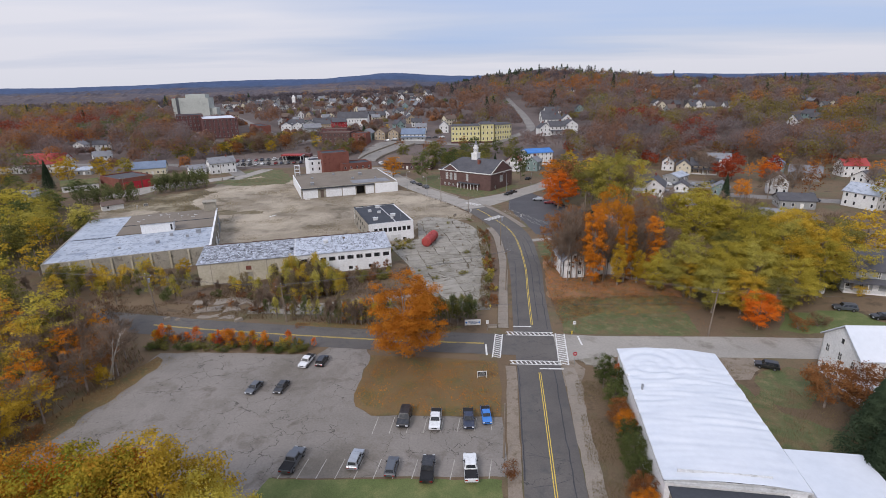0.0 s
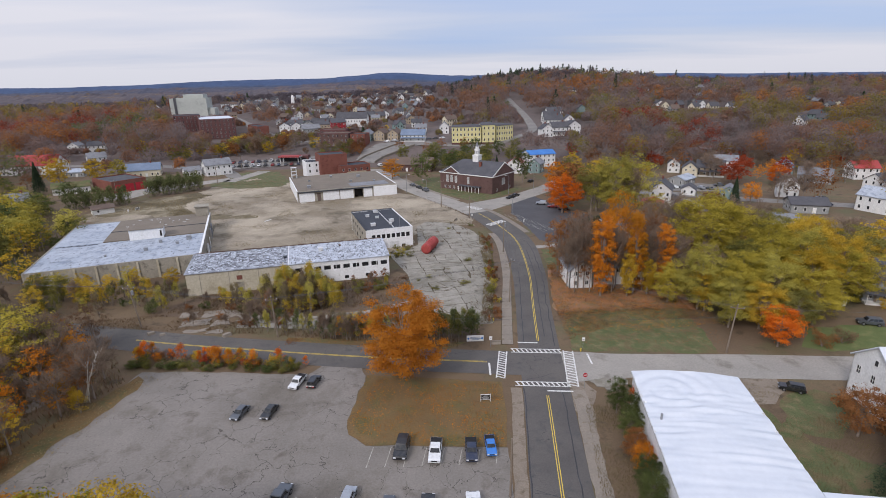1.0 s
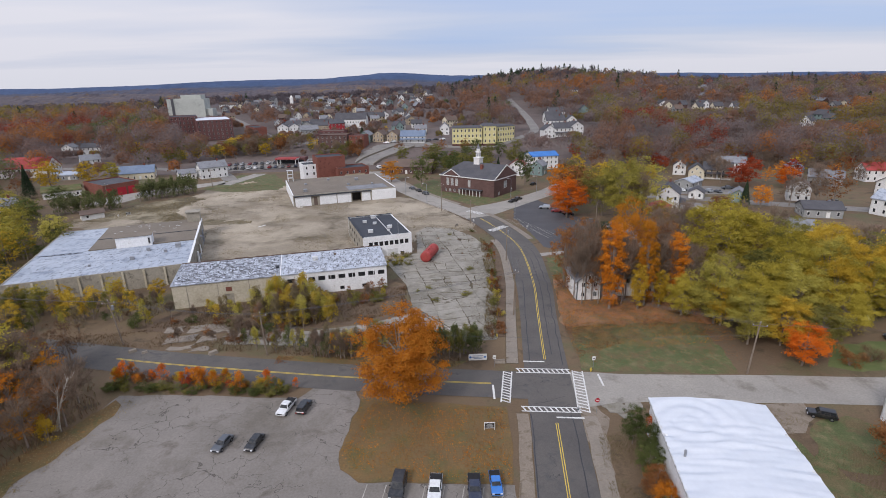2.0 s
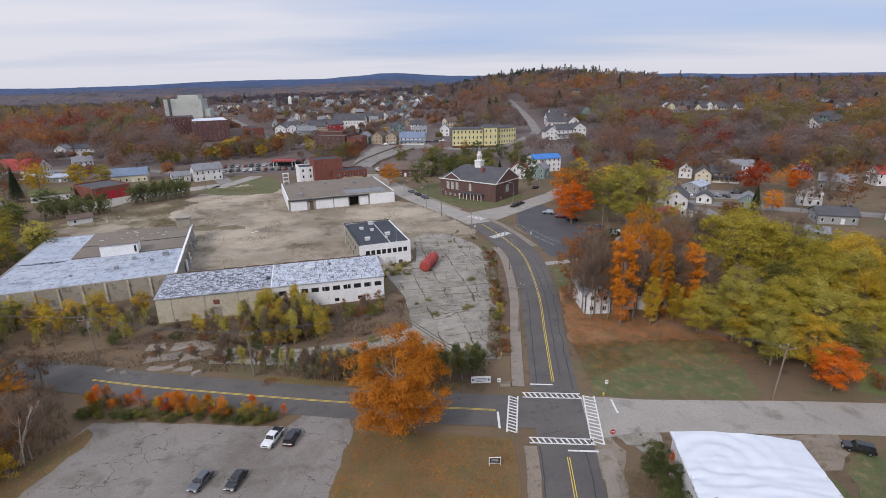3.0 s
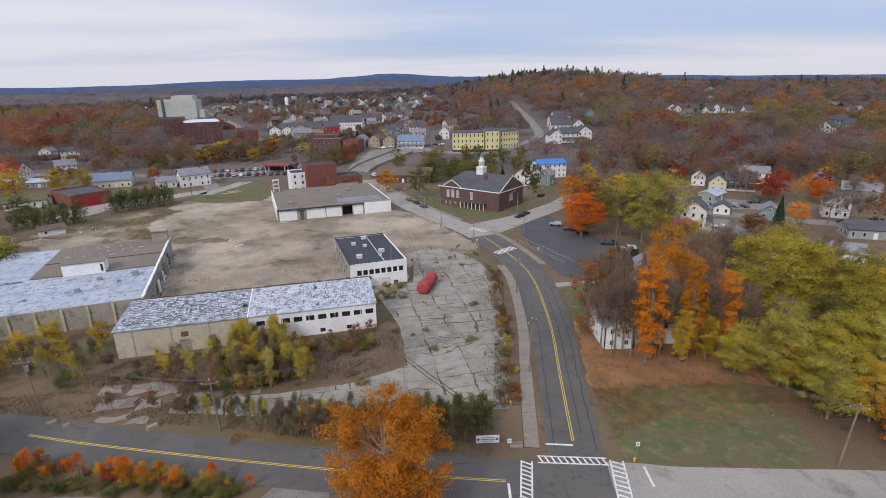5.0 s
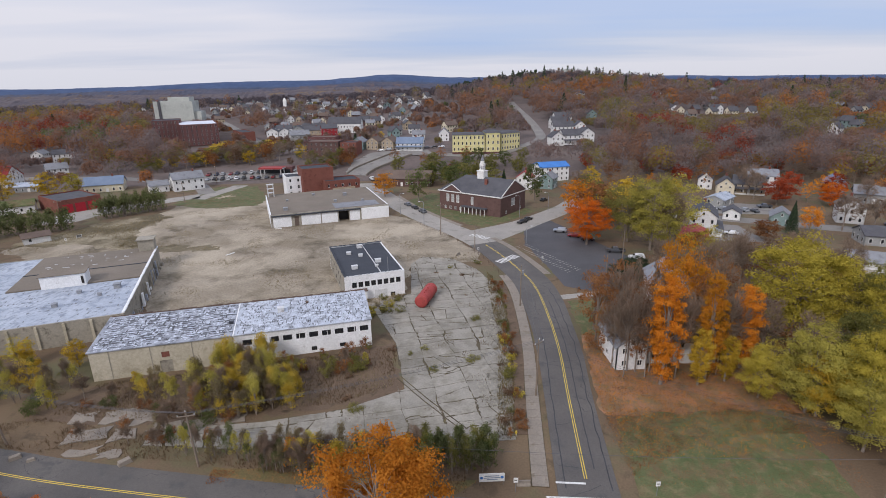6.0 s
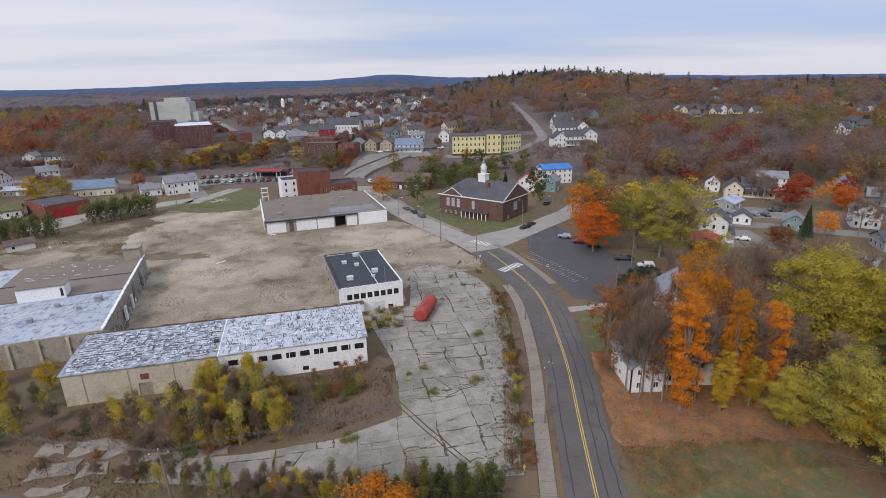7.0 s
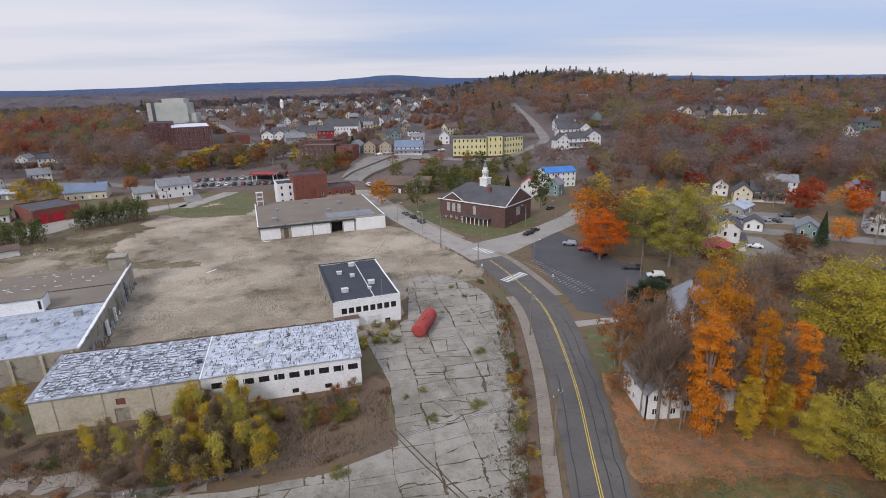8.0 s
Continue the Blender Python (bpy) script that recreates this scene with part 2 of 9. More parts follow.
M["shingle_bluegrey"] = surface("blue_grey_shingles", "66758a", "748296", 0.2, 4.0, 0.8, 0.2)
M["metal_red"] = surface("red_roof", "8f3a38", "a24643", 0.2, 3.0, 0.7, 0.1)
M["brick_red"] = surface("red_brick", "7d4f44", "70463c", 0.25, 6.0, 0.9, 0.3, "663d35", 0.8)
M["brick_brown"] = surface("brown_brick", "67504b", "5a4541", 0.25, 6.0, 0.9, 0.3, "54403d", 0.8)
M["brick_dark"] = surface("dark_mill_brick", "5d4140", "6b4a47", 0.2, 4.0, 0.9, 0.3)
M["siding_white"] = surface("white_clapboard", "dcdcda", "cfcfcd", 0.4, 3.0, 0.7, 0.1, "b8b6b0", 0.6, (0.6, 0.8))
M["siding_cream"] = surface("cream_clapboard", "d0c8b2", "c3baa2", 0.4, 3.0, 0.7, 0.1)
M["siding_grey"] = surface("grey_clapboard", "9a9b99", "8b8d8c", 0.4, 3.0, 0.75, 0.1)
M["siding_yellow"] = surface("yellow_clapboard", "d2ca96", "c6bd89", 0.4, 3.0, 0.7, 0.1)
M["siding_tan"] = surface("tan_clapboard", "a99b86", "9b8d78", 0.4, 3.0, 0.75, 0.1)
M["siding_red"] = surface("barn_red_siding", "9a2f35", "8a2a30", 0.4, 3.0, 0.75, 0.1)
M["siding_teal"] = surface("teal_grey_siding", "7f9391", "718583", 0.4, 3.0, 0.75, 0.1)
M["trim_white"] = surface("white_trim", "deddda", "d3d2ce", 0.6, 4.0, 0.6, 0.05)
M["tower_pale"] = surface("pale_concrete_panels", "b3b6b0", "a6aaa4", 0.05, 1.0, 0.8, 0.1, "989b96", 0.08)
M["glass"] = glossy("dark_window_glass", "23272c", 0.12)
M["door_red"] = surface("red_door_paint", "b02a35", "9f2530", 0.5, 3.0, 0.6, 0.05)
M["door_dark"] = surface("dark_opening", "2d2a29", "383431", 0.5, 3.0, 0.8, 0.1)
M["tank_red"] = surface("rusty_red_tank", "a54641", "94403c", 0.5, 4.0, 0.65, 0.15, "7c3a33", 1.2, (0.55, 0.7))
M["pole_wood"] = surface("weathered_pole_wood", "75695d", "85796c", 0.6, 6.0, 0.9, 0.3)
M["pole_steel"] = surface("galvanised_steel", "9b9da0", "8b8d90", 0.6, 6.0, 0.5, 0.1, metal=0.4)
M["wire"] = surface("aluminium_wire", "55565a", "4a4b4f", 1.0, 3.0, 0.6, 0.0)
M["rubber"] = surface("tyre_rubber", "202022", "29292b", 1.0, 6.0, 0.85, 0.1)
M["rim"] = glossy("alloy_rim", "9a9b9e", 0.35, 0.8)
M["lamp_clear"] = glossy("headlight_glass", "cfd3d8", 0.15)
M["lamp_red"] = glossy("tail_light", "8f1a1a", 0.2)
M["bark"] = surface("grey_bark", "8a7f75", "766b61", 0.8, 6.0, 0.95, 0.5)
M["bark_pale"] = surface("birch_bark", "b9b3a8", "a49d92", 0.8, 6.0, 0.9, 0.3, "5b544d", 2.0, (0.6, 0.7))
M["twig"] = foliage("bare_twigs", "6f6154", "8a7868", "a28c79", 0.3)
M["steel_white"] = surface("white_steel", "cfd0d0", "bdbebe", 0.6, 4.0, 0.5, 0.1, "9b9a96", 1.0)
M["rust"] = surface("rusted_steel", "57473e", "66554a", 0.6, 4.0, 0.8, 0.2)
# distance haze is put into these colours: mauve nearest, slate, blue farthest
M["far_hill"] = surface("haze_blue_ridge", "3a4a68", "445472", 0.004, 0.02, 1.0, 0.0, "384763", 0.008)
M["far_hill_near"] = surface("haze_blue_plain", "3c465c", "465064", 0.006, 0.03, 1.0, 0.0, "4b4f5e", 0.01, (0.55, 0.68))
M["far_woods_dim"] = surface("haze_slate_plain", "434756", "504f5a", 0.012, 0.08, 1.0, 0.0, "5b5052", 0.008, (0.54, 0.64))
M["far_woods"] = surface("haze_mauve_plain", "4d4a52", "5e5658", 0.02, 0.12, 1.0, 0.0, "6b5a48", 0.012, (0.54, 0.64))

LEAF = {
    "orange": foliage("orange_leaves", "a86822", "d6892f", "e8a444"),
    "deep_orange": foliage("deep_orange_leaves", "b3591f", "db782a", "ec9338"),
    "red": foliage("red_leaves", "7f3726", "a84f33", "bc6645"),
    "rust": foliage("rust_leaves", "6b4934", "93653f", "ac7c50"),
    "gold": foliage("golden_leaves", "977e2b", "c5a53d", "dcc055"),
    "yellow_green": foliage("yellow_green_leaves", "867b33", "b4a444", "d0c05a"),
    "olive": foliage("olive_leaves", "5a5b33", "7c7842", "989052"),
    "green": foliage("green_leaves", "475030", "61693e", "7d8350"),
    "mixed": foliage("mixed_autumn_leaves", "5c6a28", "a39434", "cf9238", 0.22),
    "maple": foliage("turning_maple_leaves", "8d6a24", "c0802c", "d58d34", 0.25),
    "conifer": foliage("conifer_needles", "303b2d", "424f3b", "57654c"),
    "brown": foliage("brown_leaves", "5c4a3c", "7a624e", "927860"),
    "grey": foliage("leafless_tops", "5c524e", "766a65", "8c807a"),
    "scrub_gold": foliage("golden_scrub_leaves", "a58f3a", "cab04a", "dec766", 0.4, 0.2, 0.55),
    "dry": foliage("dry_grass", "6f644c", "877a5d", "a0926f"),
    "dead": foliage("dead_weeds", "5c4c3b", "705d48", "857258", 0.3),
    "green_grey": foliage("grey_green_leaves", "50573b", "6b7048", "868a5e"),
    "corner_maple": foliage("dull_orange_leaves", "8c5c22", "b8752b", "d0913b", 0.3),
    "willow": foliage("pale_willow_leaves", "878041", "b4a952", "cec26e", 0.3),
    "wood_grey": foliage("grey_woods", "786c69", "877b78", "958985", 0.11, 0.07, 0.5),
    # far trees: distance haze put into the leaf colour
    "wood_far": foliage("haze_tinted_far_woods", "615a5d", "6c6467", "776f70", 0.05, 0.07, 0.5),
    "wood_brown": foliage("brown_woods", "7a665d", "89736a", "978178", 0.11, 0.07, 0.5),
    "wood_olive": foliage("olive_woods", "706741", "857949", "978955", 0.11, 0.09, 0.5),
    "wood_green": foliage("green_woods", "5b6243", "6d734d", "7e8159", 0.11, 0.09, 0.5),
    "wood_red": foliage("scarlet_woods", "84493a", "a0523e", "b06248", 0.11, 0.1, 0.5),
    "wood_rust": foliage("rusty_woods", "7f6352", "926e59", "a27b63", 0.11, 0.07, 0.5),
    "wood_orange": foliage("orange_woods", "916643", "aa7448", "bb8454", 0.11, 0.09, 0.5),
    "wood_gold": foliage("golden_woods", "8b7842", "a38a49", "b39856", 0.11, 0.09, 0.5),
}


# ---- mesh writing ----
class MB:
    """Collects faces for one mesh."""

    def __init__(self):
        self.v, self.f = [], []

    def add(self, verts, faces, m=None):
        k = len(self.v)
        self.v += [tuple(m @ Vector(p)) if m else tuple(p) for p in verts]
        self.f += [tuple(i + k for i in face) for face in faces]
        return self

    def box(self, x0, y0, z0, x1, y1, z1, m=None):
        v = [(x0, y0, z0), (x1, y0, z0), (x1, y1, z0), (x0, y1, z0), (x0, y0, z1), (x1, y0, z1), (x1, y1, z1), (x0, y1, z1)]
        f = [(3, 2, 1, 0), (4, 5, 6, 7), (0, 1, 5, 4), (1, 2, 6, 5), (2, 3, 7, 6), (3, 0, 4, 7)]
        return self.add(v, f, m)

    def taper(self, x0, y0, x1, y1, z0, z1, ix, iy, m=None):
        """A box whose top is drawn in by ix and iy on each side."""
        v = [(x0, y0, z0), (x1, y0, z0), (x1, y1, z0), (x0, y1, z0),
             (x0 + ix, y0 + iy, z1), (x1 - ix, y0 + iy, z1), (x1 - ix, y1 - iy, z1), (x0 + ix, y1 - iy, z1)]
        f = [(3, 2, 1, 0), (4, 5, 6, 7), (0, 1, 5, 4), (1, 2, 6, 5), (2, 3, 7, 6), (3, 0, 4, 7)]
        return self.add(v, f, m)

    def prism(self, poly, z0, z1, m=None):
        n = len(poly)
        v = [(x, y, z0) for x, y in poly] + [(x, y, z1) for x, y in poly]
        f = [tuple(range(n - 1, -1, -1)), tuple(range(n, 2 * n))]
        f += [(i, (i + 1) % n, n + (i + 1) % n, n + i) for i in range(n)]
        return self.add(v, f, m)

    def across(self, profile, x0, x1, m=None):
        """A (y, z) outline drawn out along x."""
        n = len(profile)
        v = [(x0, y, z) for y, z in profile] + [(x1, y, z) for y, z in profile]
        f = [tuple(range(n)), tuple(range(2 * n - 1, n - 1, -1))]
        f += [((i + 1) % n, i, n + i, n + (i + 1) % n) for i in range(n)]
        return self.add(v, f, m)

    def tube(self, path, radii, n=6, m=None):
        path = [Vector(p) for p in path]
        v, f = [], []
        for i, p in enumerate(path):
            d = (path[min(i + 1, len(path) - 1)] - path[max(i - 1, 0)]).normalized()
            side = d.cross(Vector((0.3, 0.9, 0.1)) if abs(d.z) > 0.8 else Vector((0, 0, 1))).normalized()
            other = d.cross(side)
            for k in range(n):
                a = 2 * math.pi * k / n
                v.append(p + (side * math.cos(a) + other * math.sin(a)) * radii[i])
        for i in range(len(path) - 1):
            for k in range(n):
                f.append((i * n + k, i * n + (k + 1) % n, (i + 1) * n + (k + 1) % n, (i + 1) * n + k))
        f.append(tuple(range(n - 1, -1, -1)))
        f.append(tuple(range((len(path) - 1) * n, len(path) * n)))
        return self.add(v, f, m)

    def cyl(self, x, y, z0, z1, r, n=12, r1=None):
        return self.tube([(x, y, z0), (x, y, z1)], [r, r if r1 is None else r1], n)

    def weld(self):
        """Joins corners that meet, so that boxes side by side make one piece."""
        seen, index, verts = {}, [], []
        for p in self.v:
            key = tuple(round(c, 4) for c in p)
            if key not in seen:
                seen[key] = len(verts)
                verts.append(p)
            index.append(seen[key])
        self.v, self.f = verts, [tuple(index[i] for i in face) for face in self.f]
        return self

    def mesh(self, name, material=None, smooth=False):
        me = bpy.data.meshes.new(name)
        me.from_pydata(self.v, [], self.f)
        me.update()
        if material:
            me.materials.append(material)
        if smooth:
            me.shade_smooth()
        return me


def thing(name, label, category, x=0.0, y=0.0, z=0.0, rz=0.0, group="", kind=""):
    ob = new(name)
    ob.empty_display_size = 0.5
    ob.matrix_basis = pose(x, y, z, 0, 0, rz)
    return tagged(ob, label, category, group, kind)


def part(name, made, material, parent, label="", at=None):
    """Links one mesh under a thing or a part. made: a collector of faces, or a mesh to share."""
    me = made.mesh(name, material) if isinstance(made, MB) else made
    ob = new(name, me)
    ob.parent = parent
    if at is not None:
        ob.matrix_basis = at
    return tagged(ob, label)


def setting(name, made, material, label, category, smooth=False):
    ob = new(name, made.mesh(name, material, smooth))
    return tagged(ob, label, category, "", "structure")


# ---- the lie of the land ----
def sm(a, b, v):
    t = min(max((v - a) / (b - a), 0.0), 1.0)
    return t * t * (3 - 2 * t)


def H(x, y):
    """Height of the ground: level near the works, rising past the river to the wooded hill."""
    bank = sm(335, 425, y) * (2 + 7 * sm(-160, -20, x) + 5 * sm(30, 110, x))
    base = 6 + 14 * sm(-650, -200, x)
    dome = 21 * math.exp(-((x - 215) / (125 if x < 215 else 150)) ** 2)
    hill = sm(430, 1000, y) * (base + dome)
    fall = 1 - 0.75 * sm(1000, 1500, y)
    return bank + hill * fall


def far_z(x):
    """Height of the far skyline."""
    hill = 34 * math.exp(-((x + 250) / (300 if x < -250 else 360)) ** 2) + 6 * math.exp(-((x + 640) / 90) ** 2)
    return 48 + 38 * sm(-3000, -1100, x) - 22 * sm(900, 3600, x) + hill


def make_ground():
    xs = [-4900, -3800, -3000, -2400, -1900, -1500, -1200, -980, -800, -660, -580] + [-520 + 12 * i for i in range(98)] + \
         [680, 760, 880, 1050, 1300, 1700, 2300, 3200, 4900]
    ys = [-1600, -600, -100, 100, 230, 300] + [318 + 12 * i for i in range(76)] + [1260, 1340, 1450, 1600, 1800, 2050, 2400, 2900, 3500, 4200, 4880]
    m = MB()
    m.v = [(x, y, H(x, y) + (4 * noise.noise(Vector((x * 0.004, y * 0.004, 0))) if y > 1200 else 0)) for y in ys for x in xs]
    n = len(xs)
    for j in range(len(ys) - 1):
        for i in range(n - 1):
            m.f.append((j * n + i, j * n + i + 1, (j + 1) * n + i + 1, (j + 1) * n + i))
    me = m.mesh("ground", M["ground"])
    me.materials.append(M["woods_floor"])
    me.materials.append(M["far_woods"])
    # the far ground takes the haze-tinted plain colour
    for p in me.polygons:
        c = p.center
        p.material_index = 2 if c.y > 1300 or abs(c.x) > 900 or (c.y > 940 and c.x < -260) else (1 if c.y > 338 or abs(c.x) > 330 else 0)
    tagged(new("ground", me), "autumn grass and leaf litter rising to wooded hills", "ground", "", "structure")


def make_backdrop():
    """Wooded plain in row behind row of tree tops, and the blue ridge that closes it, all tinted for haze."""
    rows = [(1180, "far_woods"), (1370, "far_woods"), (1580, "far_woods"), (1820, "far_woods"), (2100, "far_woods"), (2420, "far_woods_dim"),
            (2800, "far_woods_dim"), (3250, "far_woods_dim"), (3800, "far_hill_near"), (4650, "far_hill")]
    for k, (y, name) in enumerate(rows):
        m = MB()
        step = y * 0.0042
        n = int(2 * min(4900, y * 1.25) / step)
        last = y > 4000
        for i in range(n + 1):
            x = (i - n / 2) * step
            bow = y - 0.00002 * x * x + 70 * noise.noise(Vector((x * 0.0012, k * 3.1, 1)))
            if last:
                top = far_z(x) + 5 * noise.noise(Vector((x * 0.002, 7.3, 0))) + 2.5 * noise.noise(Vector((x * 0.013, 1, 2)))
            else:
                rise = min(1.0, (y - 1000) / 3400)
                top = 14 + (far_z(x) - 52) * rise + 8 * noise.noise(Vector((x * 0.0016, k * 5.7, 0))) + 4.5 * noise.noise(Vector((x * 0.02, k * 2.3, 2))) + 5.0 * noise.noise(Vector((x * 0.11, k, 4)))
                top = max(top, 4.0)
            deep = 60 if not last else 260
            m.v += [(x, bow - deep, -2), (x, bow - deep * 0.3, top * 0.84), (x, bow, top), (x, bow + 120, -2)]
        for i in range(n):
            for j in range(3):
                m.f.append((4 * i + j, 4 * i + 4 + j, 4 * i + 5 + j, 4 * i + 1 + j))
        setting("backdrop", m, M[name], "wooded ridge on the skyline, tinted blue for haze" if last else "haze-tinted tree tops of the wooded plain", "ridge" if last else "woods")


make_ground()
make_backdrop()


# ---- roads, lots, lawns ----
def spline(pts, step=2.0):
    """A smooth curve through the points, with a point every step metres."""
    pts = [Vector((*p, 0)) if len(p) == 2 else Vector(p) for p in pts]
    ext = [pts[0] * 2 - pts[1]] + pts + [pts[-1] * 2 - pts[-2]]
    out = []
    for i in range(1, len(ext) - 2):
        a, b, c, d = ext[i - 1:i + 3]
        k = max(1, int((c - b).length / step))
        for j in range(k):
            t = j / k
            out.append(0.5 * (2 * b + (c - a) * t + (2 * a - 5 * b + 4 * c - d) * t * t + (3 * b - a - 3 * c + d) * t ** 3))
    return out + [pts[-1]]


def ribbon(curve, off0, off1, z, thick=0.0, draped=False, wobble=0.0):
    """A strip beside a curve, between two offsets to its right (numbers, or functions of the step 0..1)."""
    m = MB()
    n = len(curve)
    for i, p in enumerate(curve):
        d = (curve[min(i + 1, n - 1)] - curve[max(i - 1, 0)]).normalized()
        side = Vector((d.y, -d.x, 0))
        w = wobble * noise.noise(Vector((p.x * 0.35, p.y * 0.35, 3.1)))
        for off in (off0, off1):
            s = (off(i / (n - 1)) if callable(off) else off) + w
            q = p + side * s
            m.v.append((q.x, q.y, (H(q.x, q.y) if draped else 0.0) + z))
    m.f = [(2 * i, 2 * i + 1, 2 * i + 3, 2 * i + 2) for i in range(n - 1)]
    if thick:
        k = len(m.v)
        m.v += [(x, y, zz - thick) for x, y, zz in m.v]
        m.f += [(2 * i + 2, 2 * i, k + 2 * i, k + 2 * i + 2) for i in range(n - 1)]
        m.f += [(2 * i + 1, 2 * i + 3, k + 2 * i + 3, k + 2 * i + 1) for i in range(n - 1)]
        m.f += [(0, 1, k + 1, k), (2 * n - 1, 2 * n - 2, k + 2 * n - 2, k + 2 * n - 1)]
    return m


def blob(poly, z, rough=0.6, step=1.6, draped=False):
    """A flat patch with an uneven edge."""
    m = MB()
    n = len(poly)
    ring = []
    for i in range(n):
        a, b = Vector((*poly[i], 0)), Vector((*poly[(i + 1) % n], 0))
        k = max(1, int((b - a).length / step))
        for j in range(k):
            p = a.lerp(b, j / k)
            ring.append(p + Vector((noise.noise(p * 0.3), noise.noise(p * 0.3 + Vector((9, 4, 2))), 0)) * rough * 1.6)
    m.v = [(p.x, p.y, z + (H(p.x, p.y) if draped else 0)) for p in ring]
    area = sum(ring[i].x * ring[(i + 1) % len(ring)].y - ring[(i + 1) % len(ring)].x * ring[i].y for i in range(len(ring)))
    idx = list(range(len(ring)))
    m.f = [tuple(idx if area > 0 else idx[::-1])]
    return m


def inside(poly, x, y):
    hit = False
    n = len(poly)
    for i in range(n):
        (x0, y0), (x1, y1) = poly[i], poly[(i + 1) % n]
        if (y0 > y) != (y1 > y) and x < (x1 - x0) * (y - y0) / (y1 - y0) + x0:
            hit = not hit
    return hit


MAIN = [(-2, -40), (4, 10), (8.3, 38), (11.4, 58.5), (13.5, 72.3), (15.9, 88.5), (18.2, 106), (21.4, 127), (24.0, 143), (25.6, 158),
        (26.5, 172), (26.3, 182), (24.9, 191), (21.9, 204), (18.0, 216.5), (11.0, 231.5), (2.0, 247), (-8.8, 268.5), (-14, 281),
        (-26.3, 314.5), (-38, 343), (-41, 357)]
main_curve = spline(MAIN)


def half(u):
    """Half the width of the main road along its way: wider through the bend."""
    return 4.1 + 0.55 * sm(0.40, 0.47, u) + 0.55 * sm(0.47, 0.52, u) - 0.3 * sm(0.6, 0.7, u)


FIELD = [(-69, 163), (-87, 210), (-105, 212), (-128, 214), (-146, 222), (-146, 236), (-128, 246), (-117, 268), (-114, 300), (-76, 300), (-60, 246), (-17, 261),
         (-6, 252), (4, 234), (15, 209), (14, 198), (-2, 206), (-7, 199), (-9, 172), (-16, 166)]
YARD = [(-16.7, 170), (-9.3, 149), (-7.1, 131.6), (-17, 126.4), (-30, 123.7), (-47, 122.8), (-47, 119), (-30, 117), (0, 116.4),
        (10.4, 116.8), (12.8, 134), (15.6, 155), (16.6, 178), (12.5, 193), (6, 203), (-3.5, 206), (-7, 199), (-6.5, 176)]
LOT = [(-72, 50), (-66, 72), (-61.5, 88), (-58.5, 101.5), (-44, 100.2), (-27, 98.2), (-24.5, 101), (-17, 100), (-15.8, 97), (-17.6, 84),
       (-17, 80.4), (-13.8, 77.7), (7.2, 75.8), (5.6, 62.8), (-26.6, 64.6), (-30, 50)]
setting("field", blob(FIELD, 0.015, 1.2), M["field"], "bare tan gravel lot with sparse dry weeds", "field")
setting("lawn", blob([(-120, 292), (-116, 332), (-96, 341), (-77, 300), (-78, 286), (-100, 282)], 0.03, 1.0), M["lawn_green"],
        "sloping green lawn beside the warehouse", "lawn")
setting("parking_lot", blob(LOT, 0.03, 0.35), M["asphalt_lot"], "faded cracked asphalt parking lot", "parking lot")
setting("lawn", blob([(-15.6, 97.2), (-4, 95.4), (8.6, 93.2), (8.2, 84), (6.9, 75.9), (-13.8, 77.7), (-17, 80.4), (-17.6, 84)], 0.06, 0.25),
        M["lawn_brown"], "dry brown lawn scattered with fallen leaves", "lawn")
setting("lawn", blob([(-27, 64.4), (5.2, 62.2), (3.5, 46), (-30, 46)], 0.05, 0.5), M["lawn_fresh"], "green lawn edging the parking lot", "lawn")
setting("lawn", blob([(24.6, 103.4), (27.4, 121), (41, 122.5), (55, 121.5), (54.6, 110.4), (52.2, 100.2)], 0.03, 0.5), M["lawn_green"],
        "patchy green corner lawn", "lawn")
setting("leaf_carpet", blob([(25.6, 121.5), (26.4, 127), (28.9, 142), (30.4, 150), (40, 148), (60, 138), (59, 120.5), (48, 122.2), (36, 121.6)], 0.045, 0.7, 0.9), M["leaf_litter"],
        "carpet of fallen orange leaves under the maples", "leaf litter")
setting("leaf_carpet", blob([(-72, 68), (-62, 92), (-58, 100), (-56, 98), (-60, 84), (-65, 66)], 0.05, 0.9), M["lawn_brown"],
        "drift of fallen leaves along the parking lot", "leaf litter")
setting("leaf_carpet", blob([(-34, 109.6), (-12, 106.6), (0, 106), (4, 108.5), (-14, 111), (-34, 113.5)], 0.04, 0.6), M["lawn_brown"],
        "fallen leaves on the street verge", "leaf litter")
setting("lawn", blob([(30.8, 150), (32.6, 168), (44, 170), (46, 150)], 0.03, 0.5), M["lawn_green"], "small green side lawn", "lawn")
setting("brush_plot", blob([(-64, 136), (-14, 147), (-10, 150), (-8, 131), (-17, 127), (-47, 124), (-70, 126)], 0.03, 1.4), M["brush"],
        "overgrown plot of brown dead weeds", "weeds")
setting("lawn", blob([(6, 254), (-3, 272), (-10, 288), (2, 304), (24, 300), (34, 290), (44, 262), (30, 246), (20, 238)], 0.03, 0.6), M["lawn_green"],
        "green lawn round the brick hall", "lawn")
setting("brush_plot", blob([(-148, 226), (-126, 230), (-96, 218), (-72, 219), (-72, 223), (-98, 226), (-112, 244), (-108, 268), (-118, 274), (-138, 254)], 0.045, 2.6), M["weedy_gravel"],
        "strip of brown weeds edging the bare lot", "weeds")
setting("verge", blob([(36, 92), (47, 91.5), (52, 74), (66, 60), (60, 50), (44, 56), (41, 60), (46, 82)], 0.03, 1.0), M["lawn_green"],
        "rough verge of dry grass and rubble", "verge")

